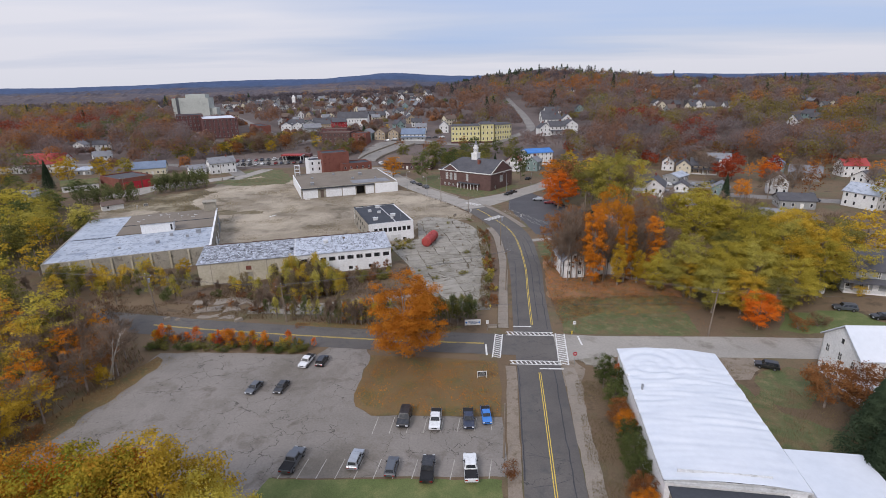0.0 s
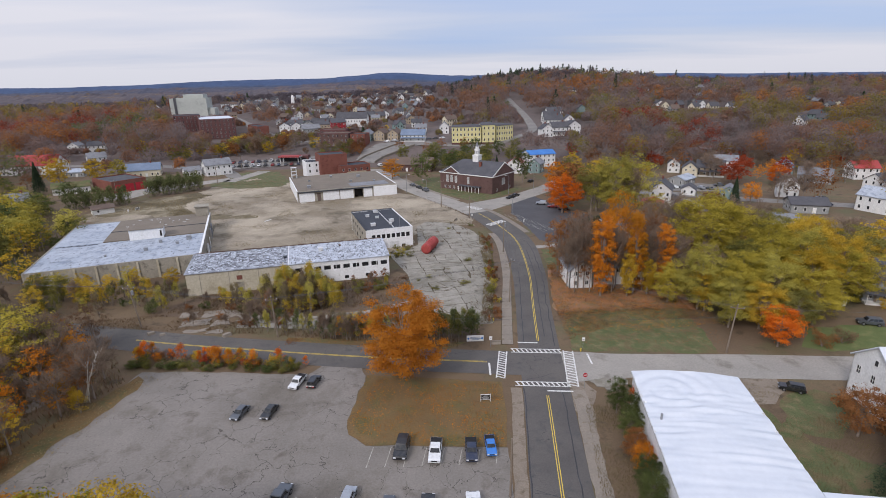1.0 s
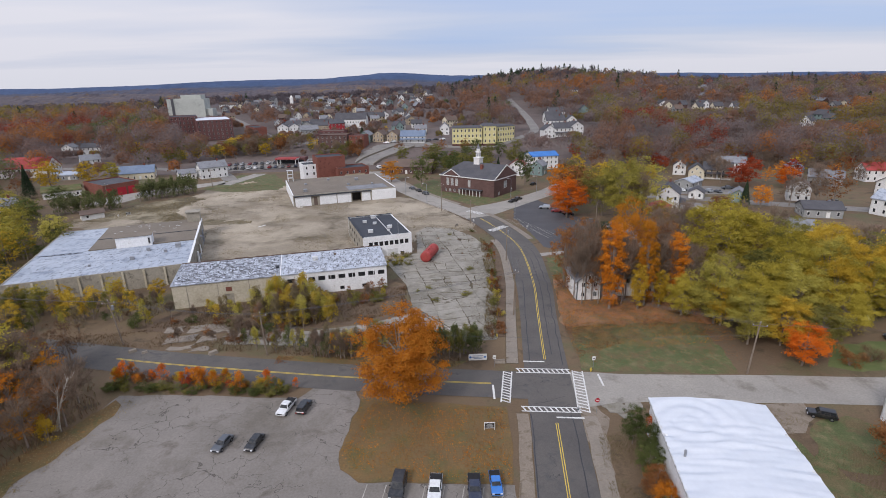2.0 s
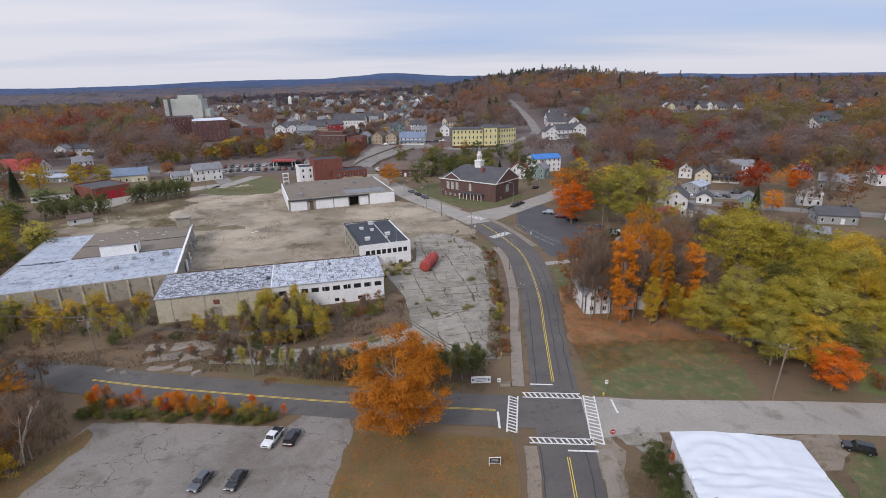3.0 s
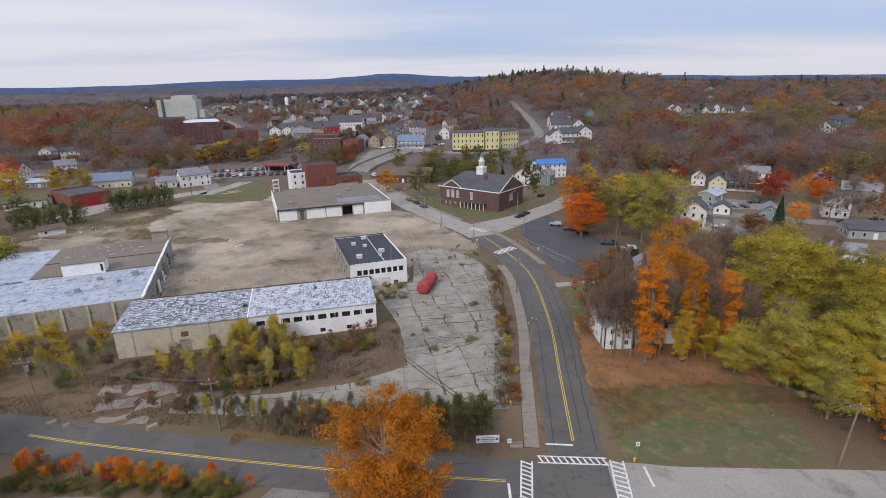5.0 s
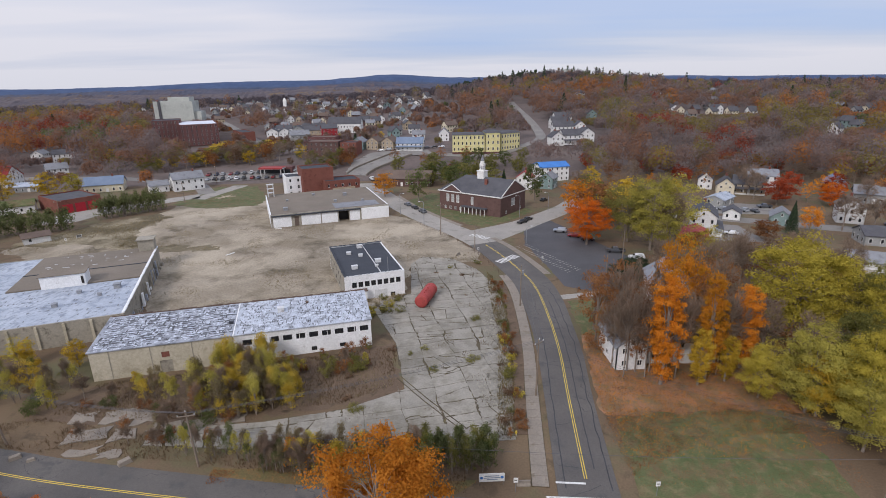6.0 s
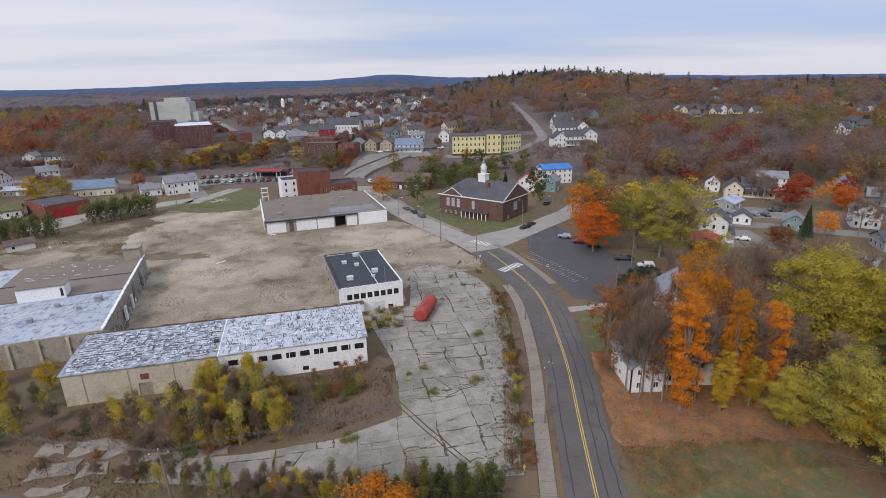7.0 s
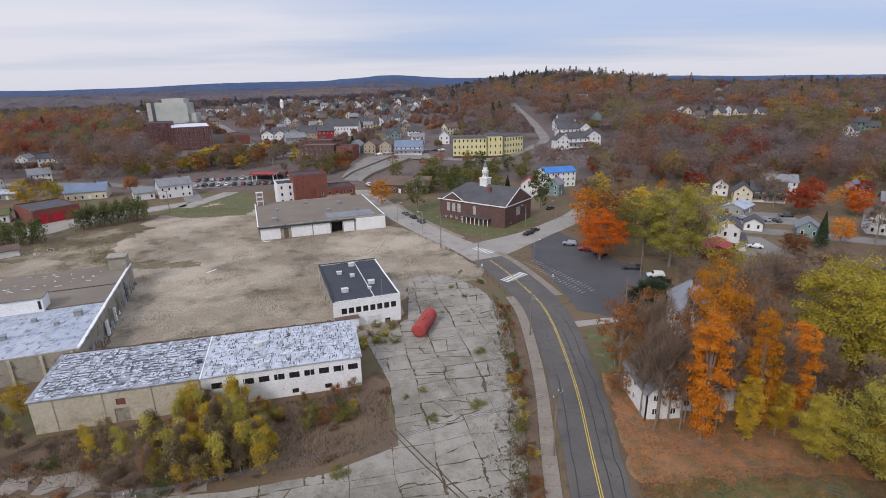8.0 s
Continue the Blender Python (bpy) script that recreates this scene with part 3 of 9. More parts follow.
# streets
cut = next(i for i, p in enumerate(main_curve) if p.y > 219)
share = (cut - 1) / (len(main_curve) - 1)
setting("road", ribbon(main_curve[:cut], lambda u: -half(u * share), lambda u: half(u * share), 0.07, 0.1), M["asphalt_main"], "worn two-lane asphalt road", "road")
setting("road", ribbon(main_curve[cut - 1:], lambda u: -half(share + u * (1 - share)), lambda u: half(share + u * (1 - share)), 0.066, 0.1), M["asphalt_side"], "pale worn asphalt road past the hall", "road")
west = spline([(-150, 136), (-110, 126), (-80, 118.2), (-66.4, 114.6), (-51.9, 111.0), (-19.1, 104.4), (7, 100.4), (15, 99.3)])
setting("road", ribbon(west, -4.4, 4.3, 0.062), M["asphalt_main"], "worn asphalt side street", "road")
lane = spline([(-150, 62), (-79.9, 87.6), (-75.3, 89.3), (-70.8, 93.1), (-84, 102), (-80, 112)])
setting("road", ribbon(lane, -1.6, 1.6, 0.04), M["sidewalk"], "pale lane through the wood", "lane")
east = spline([(18, 97.8), (27, 97.6), (45, 96.1), (65, 94.2), (110, 88), (260, 62)])
setting("road", ribbon(east, lambda u: -4.4 - 1.4 * (1 - sm(0, 0.06, u)), lambda u: 4.2 + 1.6 * (1 - sm(0, 0.06, u)), 0.058), M["asphalt_side"],
        "pale grey unmarked side street", "road")
branch = spline([(16, 224), (24, 231), (35, 241), (50, 256.5), (60, 268), (72, 286), (90, 310)])
setting("road", ribbon(branch, lambda u: -9 + 4 * sm(0, 0.3, u), lambda u: 7 - 2 * sm(0, 0.3, u), 0.055), M["asphalt_side"], "grey side road past the brick hall", "road")
setting("parking_lot", blob([(31.2, 216), (35, 238), (46, 250), (57, 212), (63, 192), (61, 184), (40, 174), (34.5, 178), (33.8, 190), (32.6, 203)], 0.05, 0.3),
        M["asphalt_dark"], "dark freshly sealed car park", "parking lot")
setting("driveway", blob([(31.5, 172), (44, 174), (44.4, 171.6), (31.8, 169.2)], 0.06, 0.15), M["asphalt_side"], "short pale concrete driveway to the car park", "driveway")
setting("parking_lot", blob([(-160, 258), (-146, 262), (-141, 275), (-128, 292), (-112, 306), (-116, 316), (-136, 300), (-150, 289), (-160, 281)], 0.05, 0.4),
        M["asphalt_side"], "grey forecourt of the fire station", "forecourt")
shop_street = spline([(-112, 303), (-104, 330), (-96, 350), (-70, 362), (-46, 362)])
setting("road", ribbon(shop_street, -4, 4, 0.05), M["asphalt_side"], "grey street past the shops", "road")
west_street = spline([(-112, 316), (-128, 342), (-150, 352), (-182, 366), (-235, 372), (-330, 372)])
setting("road", ribbon(west_street, -4, 4, 0.07, draped=True), M["asphalt_town"], "pale street past the fire station", "road")
setting("parking_lot", blob([(-134, 344), (-132, 372), (-78, 378), (-76, 356), (-96, 352)], 0.3, 0.5, draped=True), M["asphalt_town"], "busy grey car park of the shops", "parking lot")
right_street = spline([(96, 250), (113, 243), (150, 223), (200, 200), (300, 150)])
setting("road", ribbon(right_street, -4.4, 4.4, 0.05), M["asphalt_town"], "grey residential street lined with houses", "road")
setting("parking_lot", blob([(112, 252), (122, 272), (146, 262), (140, 246), (118, 250)], 0.05, 0.5), M["asphalt_town"], "gravelly grey car park of the houses", "parking lot")
setting("parking_lot", blob([(92, 216), (104, 236), (114, 232), (112, 210)], 0.05, 0.5), M["asphalt_town"], "pale gravel yard between the houses", "parking lot")
bridge_way = spline([(-41, 355), (-37, 367), (-28, 380), (-18, 394), (-11, 405), (-8, 425), (-14, 450), (-30, 500)], 6)
setting("road", ribbon(bridge_way, -6, 6, 0.5, 0.4, draped=True), M["asphalt_town"], "pale grey main street into town", "road")
setting("square", blob([(-48, 360), (-34, 368), (-16, 392), (4, 398), (2, 410), (-20, 412), (-36, 404), (-46, 384)], 0.45, 1.0, draped=True), M["asphalt_town"],
        "pale paved town square with parked cars", "square")
hill_street = spline([(-12, 402), (18, 394), (44, 391), (66, 406), (84, 430), (96, 509), (102, 577), (104, 622), (108, 700)], 6)
setting("road", ribbon(hill_street, -3.6, 3.6, 0.45, 0.3, draped=True), M["asphalt_town"], "grey street climbing the hill", "road")
rail_street = spline([(-300, 800), (-262, 735), (-210, 644), (-154, 538), (-120, 470), (-70, 440)], 8)
setting("road", ribbon(rail_street, -5, 5, 0.45, 0.3, draped=True), M["asphalt_town"], "pale street running out of town", "road")

bridge = thing("bridge", "pale concrete road bridge with low parapets", "bridge", 0, 0, 0, 0)
for off in (-6.4, 6.0):
    part("parapet", ribbon(bridge_way[:8], off, off + 0.4, 1.5, 1.4, draped=True), M["sidewalk"], bridge)

setting("driveway", blob([(46.5, 91.6), (57.4, 90.8), (56.6, 87), (52.4, 83.6), (49.4, 83.6)], 0.045, 0.4), M["dirt_path"], "pale gravel apron between street and warehouse", "driveway")
setting("lawn", blob([(52.4, 83.2), (57.2, 86.6), (62, 87.4), (66, 82), (56, 74), (49.8, 76.5)], 0.05, 0.8), M["lawn_green"], "rough green grass beside the warehouse", "lawn")
setting("lawn", blob([(76.7, 109.2), (92, 110.5), (96, 99.6), (73.2, 99.8), (70, 101.4)], 0.04, 0.6), M["lawn_fresh"], "green front lawn by the street", "lawn")
setting("shoulder", blob([(20.4, 95.2), (23.4, 94), (24.4, 89.3), (23, 84.8), (21.6, 80.7), (20, 72), (18.6, 72), (19.2, 80.9), (20.2, 89.5)], 0.035, 0.5), M["dirt_path"], "sandy gravel spilling past the road's shoulder", "shoulder")

# pavement beside the main road
walk_line = [p for p in main_curve if 105.5 < p.y < 189]
walk_thing = setting("pavement", ribbon(walk_line, -7.5, -5.1, 0.09, 0.06), M["joint"], "narrow broken concrete footpath", "pavement")
for i in range(0, len(walk_line) - 1):
    a, b = walk_line[i], walk_line[i + 1]
    d = (b - a).normalized()
    s = Vector((-d.y, d.x, 0))
    w0, w1 = 5.15, 7.4
    q = [a + s * w0 + d * 0.02, b + s * w0 - d * 0.02, b + s * w1 - d * 0.02, a + s * w1 + d * 0.02]
    part("slab", MB().prism([(p.x, p.y) for p in q], 0.06, 0.15 + random.uniform(-0.015, 0.015)), M["sidewalk"], walk_thing)
setting("pavement", ribbon([p for p in main_curve if 40 < p.y < 92], -6.2, -4.3, 0.05, 0.0, wobble=0.3), M["dirt_path"], "worn dirt shoulder of the road", "shoulder")
setting("pavement", ribbon([p for p in main_curve if 44 < p.y < 91], 4.2, 6.6, 0.05, 0.0, wobble=0.5), M["sidewalk"], "sandy concrete shoulder of the road", "shoulder")
setting("pavement", ribbon([p for p in main_curve if 186 < p.y < 222], 5.3, 7.4, 0.09, 0.06), M["sidewalk"], "pale concrete footpath by the car park", "pavement")
setting("pavement", ribbon([p for p in main_curve if 238 < p.y < 300], 4.9, 6.8, 0.12, 0.1), M["sidewalk"], "pale concrete footpath by the hall", "pavement")
setting("verge", ribbon([p for p in main_curve if 116 < p.y < 186], -9.6, -7.5, 0.14, 0.05, wobble=0.7), M["brush"], "strip of dead weeds beside the footpath", "verge")

# markings
def marking(made, colour, label):
    setting("road_marking", made, M[colour], label, "road marking")


for lo, hi in ((42, 90), (107, 218)):
    line = [p for p in main_curve if lo < p.y < hi]
    for off in (-0.16, 0.16):
        marking(ribbon(line, off - 0.06, off + 0.06, 0.078), "paint_yellow", "double yellow centre line on the asphalt")
for off in (-0.14, 0.14):
    marking(ribbon([p for p in west if -67 < p.x < 7.4], off - 0.06, off + 0.06, 0.07), "paint_yellow", "double yellow centre line on the asphalt")
for lo, hi, off, wob in ((46, 91, 2.6, 0.35), (104, 178, 3.3, 0.5), (104, 150, -2.9, 0.2), (60, 91, -3.9, 0.25), (110, 170, 1.5, 0.15)):
    marking(ribbon([p for p in main_curve if lo < p.y < hi], off - 0.09, off + 0.09, 0.076, wobble=wob), "sealant", "dark sealed crack along the lane")
for k in range(26):
    p = main_curve[random.randrange(24, 100)]
    a = random.uniform(-0.5, 0.5)
    line = spline([(p.x - 3.4, p.y - 3.4 * a), (p.x, p.y + random.uniform(-0.4, 0.4)), (p.x + random.uniform(0, 3.2), p.y + 2 * a)], 0.7)
    marking(ribbon(line, -0.035, 0.035, 0.0765, wobble=0.35), "sealant", "dark crack across the lane")


def ladder(a, b, width, rungs):
    """A ladder crosswalk from a to b, lying to the right of the line."""
    a, b = Vector((*a, 0)), Vector((*b, 0))
    d = (b - a).normalized()
    s = Vector((d.y, -d.x, 0))
    m = MB()
    for off in (0.0, width):
        q = [a + s * (off - 0.12), b + s * (off - 0.12), b + s * (off + 0.12), a + s * (off + 0.12)]
        m.add([(p.x, p.y, 0.079) for p in q], [(0, 1, 2, 3)][::1])
    length = (b - a).length
    sign = 1 if width > 0 else -1
    for i in range(rungs):
        c = a + d * (length * (i + 0.3) / rungs)
        q = [c - d * 0.15 + s * sign * 0.125, c + d * 0.15 + s * sign * 0.125, c + d * 0.6 + s * (width - sign * 0.125), c + d * 0.3 + s * (width - sign * 0.125)]
        m.add([(p.x, p.y, 0.079) for p in q], [(3, 2, 1, 0)])
    setting("crosswalk", m, M["paint_white"], "white ladder crosswalk, slightly worn", "crosswalk")


ladder((12.3, 105.1), (22.2, 104.0), 1.4, 11)
ladder((11.1, 93.2), (20.8, 92.1), 1.25, 11)
ladder((9.9, 104.3), (7.95, 94.6), -1.5, 12)
ladder((22.6, 103.6), (20.15, 91.1), -1.8, 14)
for a, b in (((14.2, 107.6), (18.2, 107.1)), ((7.3, 99.9), (7.0, 95.6)), ((16.2, 89.9), (20.6, 89.4)), ((26.9, 102.0), (26.7, 98.2))):
    line = [Vector((*a, 0)), Vector((*b, 0))]
    marking(ribbon(line, -0.18, 0.18, 0.079), "paint_white", "white painted stop line at the crossroads")
for cx, cy, w, n_bars, turn in ((22.9, 201.4, 9.0, 9, 41), (17.0, 226.5, 8.0, 7, -48)):
    m = MB()
    rot = pose(cx, cy, 0, 0, 0, turn)
    for i in range(n_bars):
        x = -w / 2 + w * (i + 0.5) / n_bars
        m.add([(x - 0.3, -1.5, 0.08), (x + 0.3, -1.5, 0.08), (x + 0.3, 1.5, 0.08), (x - 0.3, 1.5, 0.08)], [(0, 1, 2, 3)], rot)
    setting("crosswalk", m, M["paint_white"], "white striped crosswalk near the brick hall", "crosswalk")
# stall lines
for i in range(9):
    x = -13.2 + 2.62 * i
    if x < 6.5:
        line = [Vector((x - 0.35, 72.9 - 0.04 * i, 0)), Vector((x + 0.35, 77.2 - 0.09 * (x + 13), 0))]
        marking(ribbon(line, -0.06, 0.06, 0.036), "paint_faded", "faded white parking stall line")
for i in range(12):
    x = -25.2 + 2.62 * i
    line = [Vector((x - 0.5, 64.3 - 0.07 * (x + 25), 0)), Vector((x + 0.4, 68.2 - 0.07 * (x + 25), 0))]
    marking(ribbon(line, -0.06, 0.06, 0.036), "paint_faded", "faded white parking stall line")
a, b = Vector((*(29.8, 214.4), 0)), Vector((*(40.2, 189.4), 0))
along = (b - a).normalized()
for i in range(22):
    for off in (-1.6, 1.6):
        p = a.lerp(b, i / 21) + Vector((-along.y, along.x, 0)) * off
        d = Vector((0.82, 0.57, 0))
        marking(ribbon([p - d, p + d], -0.07, 0.07, 0.06), "paint_faded", "short white parking stall mark")


# ---- buildings ----
SIDES = "SENW"


def side_pose(side, w, d):
    """The frame of one outer wall: x along it, y inwards, z up."""
    return {"S": pose(-w / 2, -d / 2, 0), "E": pose(w / 2, -d / 2, 0, 0, 0, 90),
            "N": pose(w / 2, d / 2, 0, 0, 0, 180), "W": pose(-w / 2, d / 2, 0, 0, 0, 270)}[side]


def panel(m, length, height, thick, holes, at):
    """A wall with its openings cut through."""
    xs = sorted({0.0, length, *[v for h in holes for v in h[:2]]})
    for a, b in zip(xs, xs[1:]):
        mid = (a + b) / 2
        cuts = sorted((h[2], h[3]) for h in holes if h[0] < mid < h[1])
        z = 0.0
        for lo, hi in cuts + [(height, height)]:
            if lo > z + 1e-4:
                m.box(a, 0, z, b, thick, lo, at)
            z = max(z, hi)
    m.weld()


PANES = {}


def window_meshes(w, h, bars, trim):
    key = (round(w, 2), round(h, 2), bars, trim.name)
    if key not in PANES:
        f, p = MB(), MB()
        t = 0.09
        f.box(-w / 2, 0, 0, -w / 2 + t, 0.1, h).box(w / 2 - t, 0, 0, w / 2, 0.1, h)
        f.box(-w / 2 + t, 0, h - t, w / 2 - t, 0.1, h).box(-w / 2 + t, -0.05, 0, w / 2 - t, 0.1, t)
        for i in range(1, bars + 1):
            x = -w / 2 + w * i / (bars + 1)
            f.box(x - 0.035, 0.02, t, x + 0.035, 0.09, h - t)
        if h > 1.2:
            f.box(-w / 2 + t, 0.02, h / 2 - 0.03, w / 2 - t, 0.088, h / 2 + 0.03)
        p.box(-w / 2 + t, 0.05, t, w / 2 - t, 0.07, h - t)
        PANES[key] = f.mesh("window", trim), p.mesh("pane", M["glass"])
    return PANES[key]


def whole_window(w, h, trim):
    """Frame and pane in one mesh, for houses far off."""
    key = (round(w, 2), round(h, 2), "whole", trim.name)
    if key not in PANES:
        m = MB().box(-w / 2, 0, 0, w / 2, 0.1, h).box(-w / 2 + 0.1, -0.02, 0.1, w / 2 - 0.1, 0.05, h - 0.1)
        me = m.mesh("window", trim)
        me.materials.append(M["glass"])
        for p in me.polygons:
            p.material_index = 1 if p.index > 5 else 0
        PANES[key] = me
    return PANES[key]


def window(parent, side, w, d, u, z, ww, wh, inset=-0.06, bars=0, trim=None):
    if bars == 0:
        return part("window", whole_window(ww, wh, trim or M["trim_white"]), None, parent, "", side_pose(side, w, d) @ pose(u, inset, z))
    frame_mesh, pane = window_meshes(ww, wh, bars, trim or M["trim_white"])
    ob = part("window", frame_mesh, None, parent, "", side_pose(side, w, d) @ pose(u, inset, z))
    part("pane", pane, None, ob)
    return ob


def holes_row(n, start, step, ww, z, wh):
    return [(start + i * step - ww / 2, start + i * step + ww / 2, z, z + wh) for i in range(n)]


def glaze(parent, side, w, d, holes, bars=1, trim=None):
    for a, b, lo, hi in holes:
        window(parent, side, w, d, (a + b) / 2, lo, b - a, hi - lo, 0.12, bars, trim)


def gable_roof(m, w, d, h, rise, over=0.45, thick=0.22):
    """Two pitched slabs, ridge along x."""
    y, s = d / 2 + over, rise / (d / 2)
    x = w / 2 + over
    lo = h - over * s
    m.across([(-y, lo), (0, h + rise), (0, h + rise + thick), (-y, lo + thick)], -x, x)
    m.across([(0, h + rise), (y, lo), (y, lo + thick), (0, h + rise + thick)], -x, x)


def house(name, x, y, w, d, h, rz, wall, roof, rise=2.6, storeys=2, label="", z=None, porch=False, chimney=True, group="", ell=0.0, sides="SEW", category="house", far=False):
    """A timber house with a pitched roof, its ridge along its own x."""
    z = (H(x, y) - 0.3 if y > 330 else 0.0) if z is None else z
    ob = thing(name, label, category, x, y, z, rz, group)
    m = MB()
    for side in SIDES:
        panel(m, w if side in "SN" else d, h, 0.2, [], side_pose(side, w, d))
    for s in (-1, 1):
        a, b = sorted((s * w / 2, s * (w / 2 - 0.2)))
        m.across([(-d / 2, h), (d / 2, h), (0, h + rise)], a, b)
    part("wall", m, M[wall], ob)
    r = MB()
    gable_roof(r, w, d, h, rise)
    part("roof", r, M[roof], ob)
    step = h / storeys
    if far:
        rows = MB()
        for side in SIDES:
            length = w if side in "SN" else d
            n = max(2, int(length / 2.8))
            for k in range(storeys):
                for i in range(n):
                    u = length * (i + 0.5) / n
                    rows.box(u - 0.5, -0.05, k * step + 0.9, u + 0.5, -0.004, k * step + 2.3, side_pose(side, w, d))
        tagged(part("glazing", rows, M["glass"], ob), kind="stuff")
        sides = ""
    near = 1 if y < 150 else 0
    for side in sides:
        length = w if side in "SN" else d
        n = max(2, int(length / 2.7))
        for k in range(storeys):
            for i in range(n):
                u = length * (i + 0.5) / n
                if k == 0 and side == "S" and i == n // 2:
                    door = MB().box(-0.5, -0.05, 0, 0.5, 0.06, 2.1).box(-0.62, -0.07, 0, -0.5, 0.06, 2.2).box(0.5, -0.07, 0, 0.62, 0.06, 2.2)
                    part("door", door, M["trim_white"], ob, "", side_pose(side, w, d) @ pose(u, 0, 0.15))
                else:
                    window(ob, side, w, d, u, k * step + 0.9, 0.95, min(1.5, step - 1.3), -0.06, near)
        if side in "EW" and rise > 2.0:
            window(ob, side, w, d, d / 2, h + 0.25, 0.8, 1.1)
    if chimney:
        c = MB().box(w * 0.2, -0.4, h + rise * 0.4, w * 0.2 + 0.8, 0.4, h + rise + 1.1).box(w * 0.2 - 0.08, -0.48, h + rise + 1.1, w * 0.2 + 0.88, 0.48, h + rise + 1.25)
        part("chimney", c, M["brick_red"], ob)
    if porch:
        p = MB().box(-w / 2, -d / 2 - 2.2, 0, w / 2, -d / 2 - 0.02, 0.4)
        part("porch_floor", p, M["trim_white"], ob)
        part("porch_roof", MB().across([(-d / 2 - 2.5, 2.7), (-d / 2 - 0.02, 3.3), (-d / 2 - 0.02, 3.45), (-d / 2 - 2.5, 2.85)], -w / 2 - 0.2, w / 2 + 0.2), M[roof], ob)
        for i in range(4):
            px = -w / 2 + 0.2 + (w - 0.4) * i / 3
            part("porch_post", MB().box(px - 0.09, -d / 2 - 2.2, 0.4, px + 0.09, -d / 2 - 2.02, 2.76), M["trim_white"], ob)
    if ell:
        e = MB()
        e.box(-w / 2 + 0.5, d / 2 + 0.01, 0, -w / 2 + 0.5 + w * 0.5, d / 2 + ell, h * 0.7)
        part("wing", e, M[wall], ob)
        part("wing_roof", MB().across([(d / 2 + 0.01, h * 0.7 + 1.0), (d / 2 + ell + 0.3, h * 0.7), (d / 2 + ell + 0.3, h * 0.7 + 0.2), (d / 2 + 0.01, h * 0.7 + 1.2)], -w / 2 + 0.2, -w / 2 + 0.8 + w * 0.5), M[roof], ob)
    return ob


def block(name, label, x, y, w, d, h, rz, wall, roof, storeys=3, z=None, sides="SE", ww=1.0, wh=1.6, gap=2.6, parapet=0.5, category="building", cornice=None):
    """A flat-roofed masonry block with rows of windows."""
    z = (H(x, y) - 0.3 if y > 330 else 0.0) if z is None else z
    ob = thing(name, label, category, x, y, z, rz)
    step = h / storeys
    for side in SIDES:
        length = (w if side in "SN" else d)
        holes = []
        if side in sides:
            n = max(1, int(length / gap))
            for k in range(storeys):
                holes += holes_row(n, length / n / 2, length / n, ww, k * step + step * 0.3, min(wh, step * 0.55))
        m = MB()
        panel(m, length - (0 if side in "SN" else 0.6), h + parapet, 0.3, [(a - (0 if side in "SN" else 0.3), b - (0 if side in "SN" else 0.3), lo, hi) for a, b, lo, hi in holes],
              side_pose(side, w, d) @ (pose(0, 0, 0) if side in "SN" else pose(0.3, 0, 0)))
        part("wall", m, M[wall], ob)
        glaze(ob, side, w, d, holes, 0)
    part("roof", MB().box(-w / 2 + 0.3, -d / 2 + 0.3, h - 0.3, w / 2 - 0.3, d / 2 - 0.3, h), M[roof], ob)
    if cornice:
        c = MB()
        for side in SIDES:
            length = w if side in "SN" else d
            panel_at = side_pose(side, w, d)
            c.box(-0.2, -0.25, h + parapet - 0.35, length + 0.2, -0.004, h + parapet + 0.05, panel_at)
        part("cornice", c, M[cornice], ob)
    return ob


def vent(parent, x, y, z, sx, sy, sz, material="steel_white"):
    m = MB().box(x - sx / 2, y - sy / 2, z, x + sx / 2, y + sy / 2, z + sz).box(x - sx / 2 - 0.08, y - sy / 2 - 0.08, z + sz, x + sx / 2 + 0.08, y + sy / 2 + 0.08, z + sz + 0.08)
    part("roof_vent", m, M[material], parent)


def scraps(parent, name, n, x0, y0, x1, y1, zf, material, seed, big=1.0, row=0.0, across=0.1, long=1.3, wide=0.34, loose=0.05):
    """Torn strips lying on a roof, in rows where the shingles ran."""
    rnd = random.Random(seed)
    m = MB()
    for _ in range(n):
        x, y = rnd.uniform(x0, x1), rnd.uniform(y0, y1)
        if row:
            y = y0 + round((y - y0) / row) * row + rnd.gauss(0, loose)
        a, b = rnd.uniform(0.25, long) * big, rnd.uniform(0.1, wide) * big
        t = (90 if rnd.random() < across else 0) + rnd.gauss(0, 2.5 if row else 8)
        m.box(-a / 2, -b / 2, 0, a / 2, b / 2, 0.03, pose(x, y, zf(y) + 0.01 + rnd.uniform(0, 0.02), 0, 0, t))
    ob = part(name, m, M[material], parent)
    ob["kind"] = "stuff"


